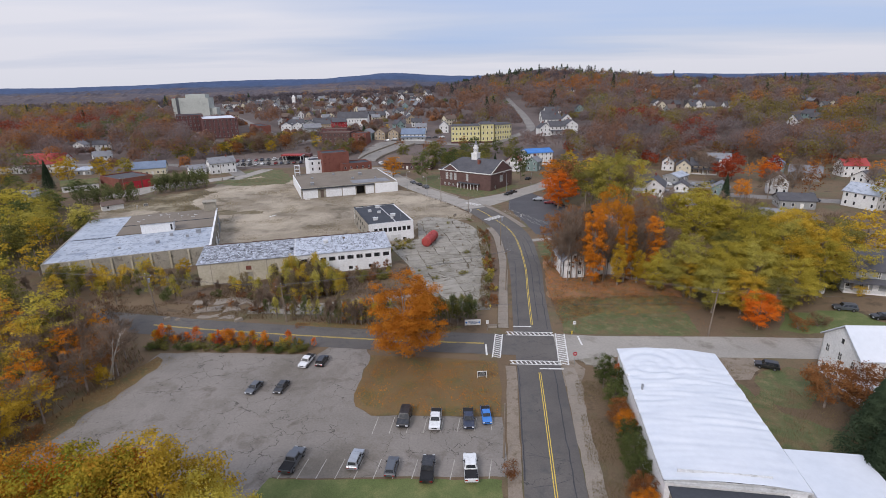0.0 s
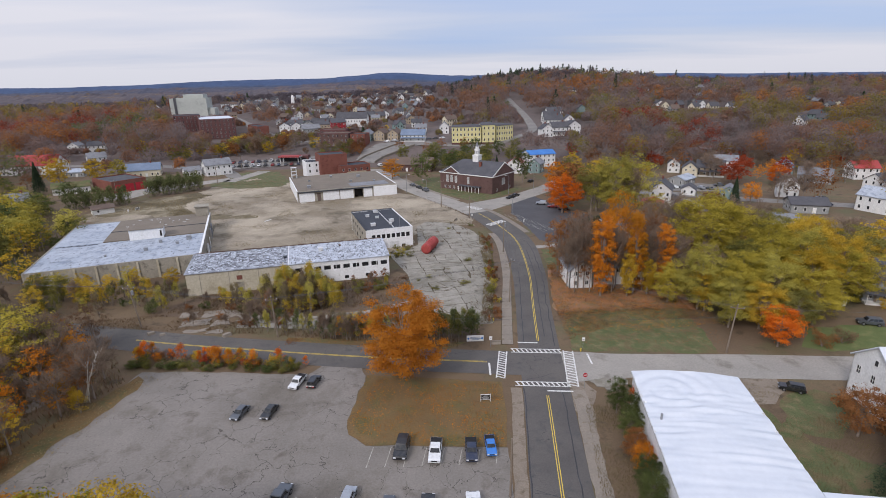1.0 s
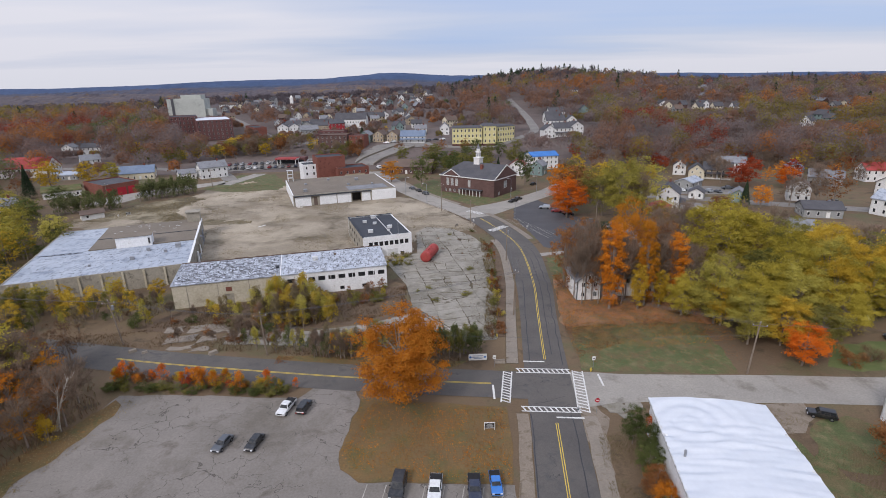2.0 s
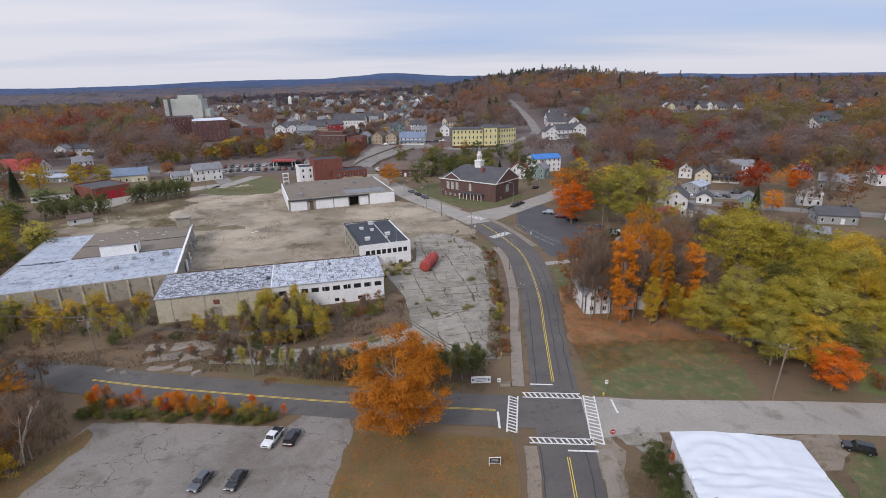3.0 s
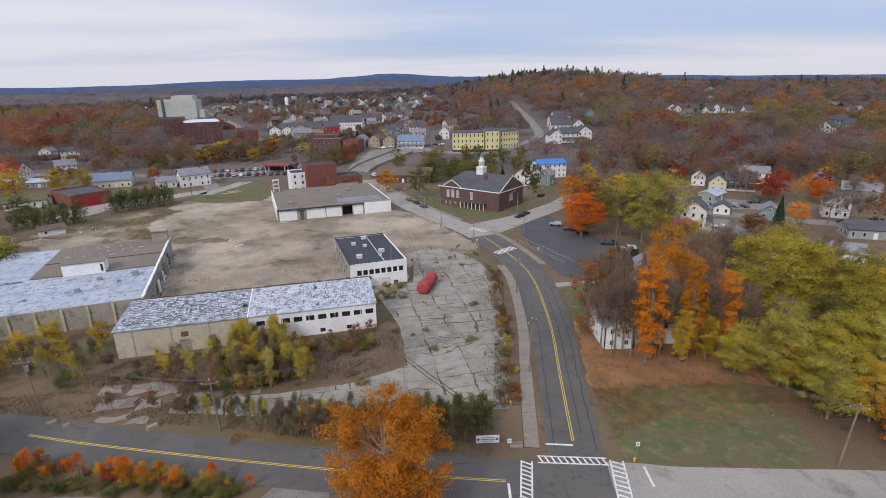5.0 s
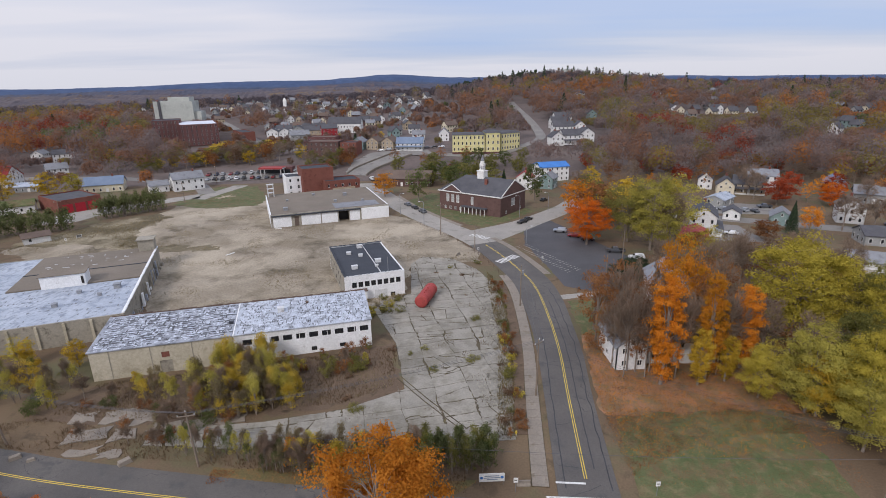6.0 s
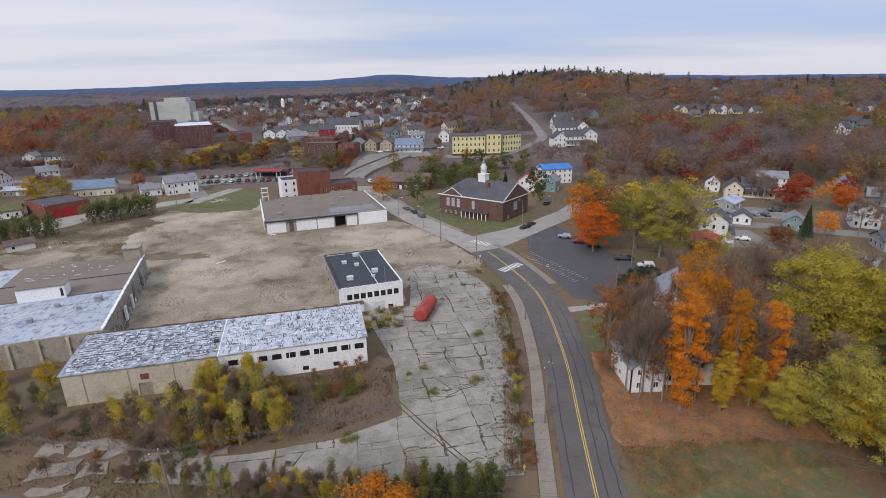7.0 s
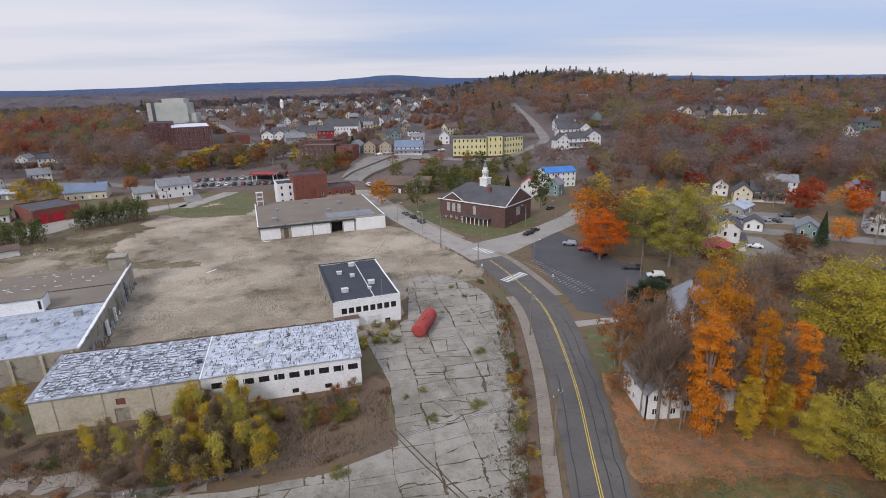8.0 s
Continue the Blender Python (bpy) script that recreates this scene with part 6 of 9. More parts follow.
def tree_meshes(kind, k, far):
    """Trunk and crown of one kind of tree, about fourteen metres tall, in a few growths; fewer, larger sprays far off."""
    key = kind, k, far
    if key in TREES:
        return TREES[key]
    h = 14.0
    mat = LEAF["gold"]
    bark = M["bark"]
    if kind in ("round", "wide", "column", "open", "dense", "full"):
        cx, rz, cz, n, per, size, low, puff = {"round": (5.2, 6.9, 7.2, 84, 78, 0.35, -1.0, 1.2), "wide": (7.2, 6.7, 6.9, 110, 140, 0.28, -1.0, 1.4),
                                               "dense": (5.2, 6.9, 7.0, 120, 160, 0.235, -1.0, 1.0), "full": (5.2, 6.9, 6.9, 130, 230, 0.225, -0.95, 0.95), "column": (2.2, 7.2, 6.9, 170, 100, 0.2, -1.0, 0.55),
                                               "open": (4.6, 6.5, 7.2, 56, 44, 0.32, -0.95, 0.95)}[kind]
        if far:
            per, size = int(per * 0.32), size * 1.65
        tips = blobs_in(n, cx * 0.95, rz * 0.95, cz, low)
        owner = np.repeat(np.arange(len(tips)), per)
        out = tips - np.array([0, 0, cz - rz * 0.55])
        out /= np.linalg.norm(out, axis=1, keepdims=True)
        reach = rng.uniform(0.55, 1.35, len(tips))
        d = unit(len(owner))
        d[:, 2] = np.where(d[:, 2] < -0.3, -d[:, 2] * 0.6, d[:, 2])
        centres = tips[owner] + d * (reach[owner] * puff)[:, None] * rng.uniform(0.35, 1.25, (len(owner), 1))
        normals = d * 0.7 + out[owner] * 0.3 + unit(len(owner)) * 0.6 + np.array([0, 0, 0.1])
        normals /= np.linalg.norm(normals, axis=1, keepdims=True)
        fit_crown(centres, 14.0, BASE_R[kind])
        crown = card_mesh("crown", centres, normals, size, size, mat)
        trunk = limbs("trunk", h, tips[:: 7 if far else 3], 0.3 if kind != "wide" else 0.4, bark)
    elif kind in ("bare", "thin"):
        tips = blobs_in(30, 4.2 if kind == "bare" else 2.6, 5.4, 8.4)
        n = 40 * len(tips)
        owner = np.repeat(np.arange(len(tips)), 40)
        out = tips[owner] - np.array([0, 0, 5.5])
        out /= np.linalg.norm(out, axis=1, keepdims=True)
        d = out * 0.8 + unit(n) * 0.65
        d /= np.linalg.norm(d, axis=1, keepdims=True)
        start = tips[owner] + unit(n) * 0.75
        length = rng.uniform(0.8, 2.0, (n, 1))
        side = np.cross(d, unit(n))
        side /= np.linalg.norm(side, axis=1, keepdims=True) + 1e-9
        w = 0.055
        v = np.stack([start - side * w, start + side * w, start + d * length], axis=1)
        keep = rng.random(n) < 0.16
        leaf = v[keep]
        base = leaf.mean(axis=1)
        e1, e2 = unit(len(base)) * 0.22, unit(len(base)) * 0.22
        lv = np.stack([base - e1, base - e2, base + e1], axis=1)
        crown = faces("crown", np.concatenate([v, lv]).reshape(-1, 3), M["twig"], 3)
        trunk = limbs("trunk", h, tips, 0.22, bark)
    elif kind == "spruce":
        n = 14000
        z = rng.random(n) ** 0.75
        ang = rng.uniform(0, 2 * np.pi, n)
        tier = 1 - 0.25 * ((z * 11) % 1.0)
        r = (1 - z) * 3.1 * tier * rng.uniform(0.55, 1.05, n)
        centres = np.stack([np.cos(ang) * r, np.sin(ang) * r, 0.8 + z * 13.2], axis=1)
        normals = np.stack([np.cos(ang) * 0.8, np.sin(ang) * 0.8, np.full(n, 0.6)], axis=1) + unit(n) * 0.35
        normals /= np.linalg.norm(normals, axis=1, keepdims=True)
        crown = card_mesh("crown", centres, normals, 0.15, 0.34, LEAF["conifer"])
        trunk = MB().tube([(0, 0, -0.2), (0, 0, 13.4)], [0.24, 0.04], 6).mesh("trunk", bark)
    else:  # shrub and sapling, given for a height of four metres
        h = 4.0
        if kind == "shrub":
            tips = blobs_in(16, 1.6, 1.8, 1.7, -0.95)
            per, size, sp = 64, 0.22, 0.6
        else:
            z = rng.uniform(0.9, 3.9, 24)
            ang = rng.uniform(0, 2 * np.pi, 24)
            r = 1.15 * (1 - (z / 4.4) ** 1.6) * rng.uniform(0.25, 1.0, 24)
            tips = np.stack([np.cos(ang) * r, np.sin(ang) * r, z], axis=1)
            per, size, sp = 44, 0.145, 0.34
        if far:
            per, size = per // 2, size * 1.4
        d = unit(per * len(tips))
        owner = np.repeat(np.arange(len(tips)), per)
        centres = tips[owner] + d * sp * rng.uniform(0.4, 1.1, (len(d), 1))
        normals = d * 0.6 + unit(len(d)) * 0.7 + np.array([0, 0, 0.3])
        normals /= np.linalg.norm(normals, axis=1, keepdims=True)
        fit_crown(centres, 4.0, BASE_R[kind])
        crown = card_mesh("crown", centres, normals, size, size, mat)
        trunk = MB()
        for p in tips[:7]:
            p = Vector(p)
            trunk.tube([(0, 0, -0.2), (0, 0, 0.02), (p.x * 0.5, p.y * 0.5, p.z * 0.6), p], [0.05, 0.05, 0.035, 0.012], 4)
        trunk = trunk.weld().mesh("trunk", bark)
    TREES[key] = trunk, crown
    return TREES[key]


NAMES = {"round": "maple_tree", "dense": "maple_tree", "full": "maple_tree", "wide": "spreading_tree", "column": "columnar_tree", "open": "open_tree", "bare": "bare_tree", "thin": "bare_tree",
         "spruce": "spruce_tree", "shrub": "shrub", "sapling": "sapling"}
TONE = {"scrub_gold": "bright golden", "orange": "orange", "deep_orange": "bright orange-red", "red": "scarlet", "rust": "rust-brown", "gold": "golden yellow", "yellow_green": "yellow-green",
        "olive": "olive", "green": "green", "mixed": "green-and-gold", "maple": "gold-orange", "dry": "straw-coloured", "green_grey": "grey-green", "willow": "pale yellow-green", "corner_maple": "dull orange", "conifer": "dark green", "brown": "brown", "grey": "grey", "wood_rust": "rust-brown", "wood_orange": "orange", "wood_gold": "golden", "wood_grey": "leafless grey", "wood_brown": "brown", "wood_olive": "olive", "wood_red": "scarlet", "wood_green": "green", "wood_far": "leafless haze-tinted"}
FORM = {"round": "rounded broadleaf tree", "dense": "full-crowned broadleaf tree", "full": "full-crowned maple tree", "wide": "broad spreading tree", "column": "slender columnar maple", "open": "loosely leaved tree",
        "bare": "nearly leafless tree with grey twigs", "thin": "slim nearly leafless tree", "spruce": "conifer tapering to a point",
        "shrub": "bushy shrub", "sapling": "slim young sapling"}
planted = 0


def plant(kind, x, y, height, spread=None, leaf="gold", where="", group=""):
    """One tree: spread is the crown's radius in metres."""
    global planted
    planted += 1
    k = planted % 3
    trunk, crown = tree_meshes(kind, k, y > 222 or abs(x) > 110)
    base_h = 4.0 if kind in ("shrub", "sapling") else 14.0
    base_r = BASE_R[kind]
    tone = "" if kind in ("bare", "thin") else TONE[leaf] + " "
    ob = thing(NAMES[kind], (tone + FORM[kind] + (" " + where if where else "")).strip(), "shrub" if kind == "shrub" else "tree", x, y, H(x, y) if y > 330 else 0.0,
               (planted * 137.5) % 360, group)
    s = height / base_h
    r = s if spread is None else spread / base_r
    ob.scale = (r, r, s)
    part("trunk", trunk, None, ob)
    c = part("crown", crown, None, ob)
    if kind not in ("bare", "thin", "spruce"):
        c.material_slots[0].link = "OBJECT"
        c.material_slots[0].material = LEAF[leaf]
    return ob


def scatter(n, poly, kinds, seed, where, group):
    rnd = random.Random(seed)
    xs, ys = [p[0] for p in poly], [p[1] for p in poly]
    made = 0
    while made < n:
        x, y = rnd.uniform(min(xs), max(xs)), rnd.uniform(min(ys), max(ys))
        if not inside(poly, x, y):
            continue
        kind, leaf, lo, hi, r = rnd.choice(kinds)
        height = rnd.uniform(lo, hi)
        plant(kind, x, y, height, r * height, leaf, where, group)
        made += 1


# by the parking lot and crossroads
plant("full", -8.7, 96.0, 17.2, 7.4, "corner_maple", "on the corner lawn")
plant("dense", -33, 50, 17.2, 7.0, "gold", "beside the parking lot")
plant("dense", -40.5, 48.5, 17.0, 7.5, "mixed", "beside the parking lot")
plant("dense", -47, 51, 15.4, 7.0, "maple", "beside the parking lot")
plant("dense", -37, 52.5, 14.6, 4.6, "corner_maple", "beside the parking lot")
plant("round", -54, 52, 14.2, 6.5, "gold", "beside the parking lot")
plant("dense", -27.5, 48.5, 14.2, 5.0, "yellow_green", "beside the parking lot")
plant("round", -48, 57, 11.0, 4.6, "maple", "beside the parking lot")
plant("round", -61, 57, 10, 5, "gold", "beside the parking lot")
plant("shrub", 6.0, 62.5, 2.4, 1.4, "rust", "at the edge of the lot")
# along the lot's western edge
for x, y, h, r, leaf in ((-80, 104, 11, 4.6, "gold"), (-87, 98, 13, 5.2, "orange"), (-78, 94, 12, 4.4, "gold"), (-93, 107, 13, 5.4, "gold"), (-84, 88, 12, 5.0, "brown"),
                         (-75, 86, 10, 3.8, "gold"), (-70.5, 70, 9.5, 3.6, "orange"), (-92, 90, 11, 5.0, "brown"), (-98, 114, 12, 5.0, "olive"), (-74, 76, 10, 4.0, "maple"),
                         (-82, 78, 11, 4.4, "brown"), (-88, 110, 10, 4.2, "olive"), (-104, 120, 12, 5.0, "olive")):
    plant("open", x, y, h, r, leaf, "at the edge of the wood", "edge of the wood")
plant("round", -111, 128, 13.5, 6.0, "yellow_green", "beyond the street")
for x, y, h in ((-66.5, 96, 10), (-65, 88, 9.5), (-69, 80, 9), (-72, 98, 11), (-64.5, 99.5, 9), (-76, 90, 11)):
    plant("bare", x, y, h, 3.8, where="beside the parking lot", group="edge of the wood")
plant("open", -77, 100, 15, 6.0, "yellow_green", "at the edge of the wood")
plant("bare", -62.5, 93, 11, 4.2, where="beside the parking lot")
plant("open", -88, 96, 13, 6.0, "gold", "at the edge of the wood")
plant("open", -98, 104, 15, 6.5, "olive", "at the edge of the wood")
plant("open", -71, 84, 11, 3.6, "orange", "at the edge of the wood")
plant("round", -69, 74, 9.5, 3.4, "gold", "at the edge of the wood")
plant("open", -66.5, 79, 8.5, 3.0, "gold", "at the edge of the wood")
plant("bare", -76, 78, 9.5, 4.5, where="at the edge of the wood")
plant("bare", -80, 71, 9, 4.6, where="at the edge of the wood")
plant("open", -86, 84, 8, 4.8, "olive", "at the edge of the wood")
plant("bare", -72, 64, 9, 4.5, where="at the edge of the wood")
plant("open", -70, 62, 9, 4, "rust", "at the edge of the wood")
plant("open", -112, 112, 14, 6, "gold", "at the edge of the wood")
plant("bare", -106, 94, 12, 5.5, where="at the edge of the wood")
plant("open", -122, 118, 13, 6, "olive", "at the edge of the wood")
plant("open", -118, 132, 13, 6, "yellow_green", "beyond the street")
plant("open", -130, 150, 14, 6.5, "gold", "west of the works")
plant("round", -134, 164, 13, 6, "olive", "west of the works")
plant("open", -142, 178, 14, 6.5, "yellow_green", "west of the works")
plant("round", -150, 192, 13, 6.5, "green", "west of the works")
plant("round", -162, 208, 15, 7.5, "yellow_green", "west of the works")
scatter(26, [(-112, 128), (-96, 122), (-74, 114), (-66, 100), (-76, 92), (-104, 96), (-122, 110)], [("bare", "grey", 8, 13, 0.42), ("bare", "grey", 7, 11, 0.42), ("bare", "grey", 7, 12, 0.42), ("open", "olive", 7, 12, 0.42), ("shrub", "brown", 2, 4, 0.7), ("open", "brown", 7, 10, 0.4)], 25, "between wood and street", "edge of the wood")
scatter(30, [(-150, 150), (-122, 134), (-112, 150), (-122, 190), (-150, 214), (-172, 190)], [("open", "olive", 7, 11, 0.42), ("round", "green", 6, 9, 0.45), ("round", "olive", 4, 7, 0.5), ("open", "gold", 7, 11, 0.42)], 26, "west of the works", "trees west of the works")
def leaning_birch(x, y, h, lean, rz):
    ob = thing("birch_tree", "pale leaning birch nearly bare of leaves", "tree", x, y, 0, rz, "leaning birches")
    m = MB()
    m.tube([(0, 0, -0.2), (lean * 0.4, 0, h * 0.5), (lean, 0, h)], [0.14, 0.1, 0.03], 7)
    rnd = random.Random(int(h * 10))
    for k in range(7):
        t = rnd.uniform(0.4, 0.95)
        base = Vector((lean * t * (0.6 + 0.4 * t), 0, h * t))
        m.tube([base, base + Vector((rnd.uniform(-0.2, 1.4), rnd.uniform(-0.9, 0.9), rnd.uniform(0.6, 1.8)))], [0.05, 0.015], 4)
    part("trunk", m, M["bark_pale"], ob, "chalky white trunk")


for dx, h, lean, rz in ((0.0, 9.5, 3.6, 10), (0.5, 8.6, 2.4, -25), (-0.4, 9.0, 4.4, 40)):
    leaning_birch(-63.2 + dx, 91.8, h, lean, rz)

for x, y, h, r, leaf in ((-70.4, 101.2, 9, 3.4, "maple"), (-66.2, 95.4, 6.5, 2.6, "rust"), (-76.5, 107.5, 9.5, 3.6, "rust"), (-65.4, 88.4, 6.8, 2.6, "maple"), (-71.5, 94.5, 9.5, 3.4, "orange")):
    plant("open", x, y, h, r, leaf, "at the edge of the wood")

# the orange maples and the yellow grove
plant("column", 38.9, 130.2, 20.8, 3.0, "orange", "before the white house")
plant("column", 47.4, 131.0, 20.6, 2.4, "maple", "before the white house")
plant("column", 45.4, 129.6, 11, 2.0, "gold", "before the white house")
plant("column", 56.2, 134.8, 16.6, 2.8, "orange", "before the white house")
plant("round", 49.0, 147.0, 22.5, 4.9, "maple", "behind the white house")
plant("bare", 34.6, 135.0, 19.0, 4.2, where="before the white house")
plant("bare", 36.8, 145.5, 18.5, 4.6, where="beside the white house")
plant("open", 38.0, 151.0, 17, 4.2, "rust", "behind the white house")
plant("bare", 43.6, 134.0, 18, 3.6, where="before the white house")
plant("bare", 52.0, 134.0, 17, 4.0, where="before the white house")
plant("bare", 56.5, 146.0, 19, 5.0, where="behind the white house")
plant("open", 60, 152, 17, 5, "rust", "behind the white house")
for x, y, h in ((33.2, 133.0, 17), (37.0, 132.6, 16), (42.4, 132.0, 17), (50.4, 132.6, 17), (53.2, 133.4, 15), (40.6, 149.0, 18), (46.0, 149.5, 17)):
    plant("bare", x, y, h, 3.0, where="round the white house")
for x, y, h, r, leaf in ((37.4, 137.5, 15, 3.6, "rust"), (41.2, 141.5, 17, 4.0, "rust"), (45.4, 140.5, 18, 3.8, "orange"), (50.0, 138.5, 17, 3.8, "rust"), (35.2, 140.0, 14, 3.4, "rust"), (54.0, 140.5, 17, 4.2, "rust")):
    plant("open", x, y, h, r, leaf, "round the white house", "trees round the white house")
for x, y, h in ((38.6, 134.4, 16), (44.8, 135.8, 17), (48.6, 135.2, 16), (33.8, 137.6, 14), (41.0, 136.8, 17)):
    plant("bare", x, y, h, 3.2, where="round the white house", group="trees round the white house")
plant("column", 50.8, 130.4, 9, 1.8, "gold", "before the white house")
plant("open", 32.4, 146.5, 15.5, 4.4, "rust", "beside the white house")
plant("open", 34.0, 152.5, 14.5, 4.4, "rust", "behind the white house")
plant("bare", 32.2, 136.4, 15, 3.6, where="before the white house")
plant("open", 36.0, 134.6, 12, 3.0, "rust", "before the white house")
plant("shrub", 31.6, 143.5, 4.6, 2.6, "rust", "beside the white house")
plant("open", 55.4, 125.6, 10.6, 3.8, "yellow_green", "at the lawn's edge")
plant("dense", 72.2, 144.0, 22.4, 9.2, "yellow_green", "in the grove")
plant("dense", 80.5, 147.0, 18.5, 7.0, "yellow_green", "in the grove")
for x, y, h, r, leaf in ((63.6, 115.5, 13, 5.2, "yellow_green"), (59.6, 119.5, 10.5, 4.0, "gold"), (68.0, 120.5, 14, 5.0, "yellow_green"), (66.5, 110.0, 10.5, 4.2, "gold"),
                         (73.0, 116.0, 15, 5.2, "willow"), (77.0, 123.5, 16.5, 5.6, "yellow_green"), (71.5, 127.5, 14.5, 4.8, "olive"), (82.5, 118.0, 15.5, 5.4, "gold"),
                         (79.0, 111.0, 12.5, 4.8, "yellow_green"), (86.5, 126.0, 17, 5.8, "willow"), (82.0, 134.0, 17.5, 5.6, "yellow_green"), (91.5, 133.5, 17.5, 6.0, "gold"),
                         (90.0, 117.5, 14.5, 5.4, "yellow_green"), (96.0, 126.0, 15.5, 5.6, "gold"), (88.5, 141.5, 17.5, 6.0, "olive"), (98.5, 138.0, 16, 6.0, "gold"), (72.6, 108.0, 9.5, 3.8, "olive")):
    plant("dense", x, y, h, r * 1.08, leaf, "in the grove", "yellow grove")
plant("dense", 53.6, 125.1, 9.5, 3.6, "yellow_green", "at the grove's edge")
plant("dense", 58.6, 120.6, 15.6, 5.6, "willow", "at the grove's edge")
plant("dense", 60.4, 111.0, 11.5, 4.6, "willow", "at the grove's edge")
plant("round", 65.4, 102.2, 8.6, 4.0, "deep_orange", "at the street")
plant("bare", 66, 131, 13, 4.6, where="in the grove")
plant("bare", 61.5, 137, 14, 4.4, where="in the grove")
plant("open", 77, 116, 9, 4.4, "rust", "in the grove")
plant("sapling", 28.6, 83.4, 4.6, 1.2, "deep_orange", "among the evergreens by the warehouse")
plant("shrub", 74, 101.5, 3.2, 2.4, "rust", "at the street")
plant("shrub", 79, 102.5, 3.0, 2.2, "brown", "at the street")
plant("round", 100, 146, 15, 7, "yellow_green", "in the grove")
plant("round", 108, 137, 14, 6.5, "olive", "behind the grey house")
plant("round", 120, 140, 15, 7, "gold", "behind the grey house")
plant("bare", 118, 150, 14, 6, where="behind the grey house")
plant("bare", 128, 130, 14, 6, where="beside the grey house")
plant("shrub", 101, 117.5, 2.6, 1.8, "gold", "before the grey house")
# near the car park and hall
plant("dense", 51.5, 214, 15.4, 7.4, "deep_orange", "beside the car park")
plant("dense", 69.5, 206, 24, 8.6, "willow", "beside the car park")
plant("open", 79, 209, 23.5, 8.0, "willow", "beside the car park")
plant("bare", 75, 205, 20, 6.0, where="beside the car park")
plant("wide", 66, 216, 20, 8.5, "olive", "beside the car park")
plant("round", 60, 232, 17, 8, "rust", "behind the car park")
plant("round", 72, 238, 17, 7.5, "gold", "behind the car park")
plant("round", 58, 250, 15, 7, "orange", "behind the car park")
plant("open", 66, 262, 15, 7, "olive", "behind the car park")
for x, y in ((48.5, 176), (51.5, 178), (54.5, 180), (52.5, 175)):
    plant("dense", x, y, 7.4, 3.4, "conifer", "in a dense clump by the driveway", "evergreens by the driveway")
plant("round", -4.6, 284.7, 15.6, 5.4, "green", "on the hall's lawn")
plant("round", -20.9, 299, 11.2, 5.8, "maple", "beside the street")
plant("round", 48.2, 281, 17.2, 5.0, "green", "beside the hall")
plant("round", 30, 300, 13, 6.5, "olive", "behind the hall")
plant("round", 14, 308, 13, 6, "green", "behind the hall")
plant("spruce", 38, 306, 11, 3, where="behind the hall")
plant("bare", 62, 180, 13, 5, where="by the driveway")
plant("round", 78, 190, 12, 5.5, "yellow_green", "behind the maples")
plant("bare", 76, 172, 17, 6, where="behind the maples")
plant("bare", 66, 166, 17, 6, where="behind the maples")
plant("dense", 112, 212.5, 7.4, 4.6, "rust", "before the houses")
plant("spruce", 125, 219, 12, 3.0, where="before the tan house")
plant("round", 134, 222, 9, 4, "orange", "before the tan house")
plant("dense", 149, 262, 11.5, 6.0, "red", "by the apartment house")
plant("round", 157, 268, 13, 6, "red", "by the apartment house")
plant("dense", 169, 257, 10, 5.4, "deep_orange", "by the street")
plant("round", 178, 268, 12, 5, "red", "by the street")
plant("bare", 146, 222, 14, 6, where="by the street")
plant("bare", 152, 216, 14, 6, where="by the street")
plant("open", 158, 214, 15, 6, "rust", "by the street")
plant("open", 176, 194, 15, 7, "yellow_green", "by the farmhouse")
plant("spruce", 188, 190, 15, 4, where="by the farmhouse")
# near corner, west side of the white warehouse and by the white house
for i, (x, y, h, leaf) in enumerate(((25.8, 83.0, 6.2, "green"), (26.6, 79.6, 5.6, "green"), (25.4, 76.4, 5.0, "green"), (24.6, 72.6, 4.6, "rust"), (24.6, 69.6, 4.4, "orange"),
                                      (23.6, 66.4, 5.2, "green"), (23.0, 63.2, 5.4, "green"), (22.4, 59.8, 5.0, "green"), (21.6, 56.6, 4.6, "rust"), (21.2, 54.0, 4.6, "orange"))):
    plant("dense", x, y, h * 1.05, 1.9, leaf, "against the white warehouse", "hedge by the warehouse")
plant("spruce", 55.6, 62, 15, 5.0, where="beside the white house")
plant("spruce", 51.0, 54.8, 14, 5.2, where="beside the warehouse wing")
plant("spruce", 61, 64, 13, 4.6, where="beside the white house")
plant("round", 59.4, 75.0, 8.4, 3.8, "rust", "before the white house")
plant("round", 63.2, 72.0, 9.0, 4.0, "rust", "before the white house")
plant("round", 55.5, 53, 9.0, 4.0, "deep_orange", "beside the warehouse wing")
plant("bare", 70.5, 73.5, 8, 3.4, where="before the white house")
# hedges and trees round the fire station
for i in range(16):
    t = i / 15
    plant("shrub", -137 + 18 * t, 265 + 16 * t + (i % 3) * 1.8, 8.4 + (i % 3) * 0.9, 2.9, "green_grey", "in a thick hedge", "hedge by the forecourt")
for i in range(13):
    t = i / 12
    plant("shrub", -160 + 21 * t, 242 + 7 * t + (i % 3) * 1.7, 7.4 + (i % 3) * 0.8, 2.8, "green_grey", "in a thick hedge", "hedge by the stand")
plant("spruce", -198, 280, 16.5, 4.2, where="near the fire station")
plant("round", -200, 299, 15.4, 7.2, "gold", "near the fire station")
plant("round", -188, 312, 13, 6, "gold", "behind the fire station")
plant("round", -178, 316, 12, 5, "yellow_green", "behind the fire station")
plant("round", -172, 262, 9, 5, "green", "near the fire station")
plant("round", -165, 232, 10, 6, "green", "west of the works")
plant("round", -176, 222, 12, 6, "olive", "west of the works")


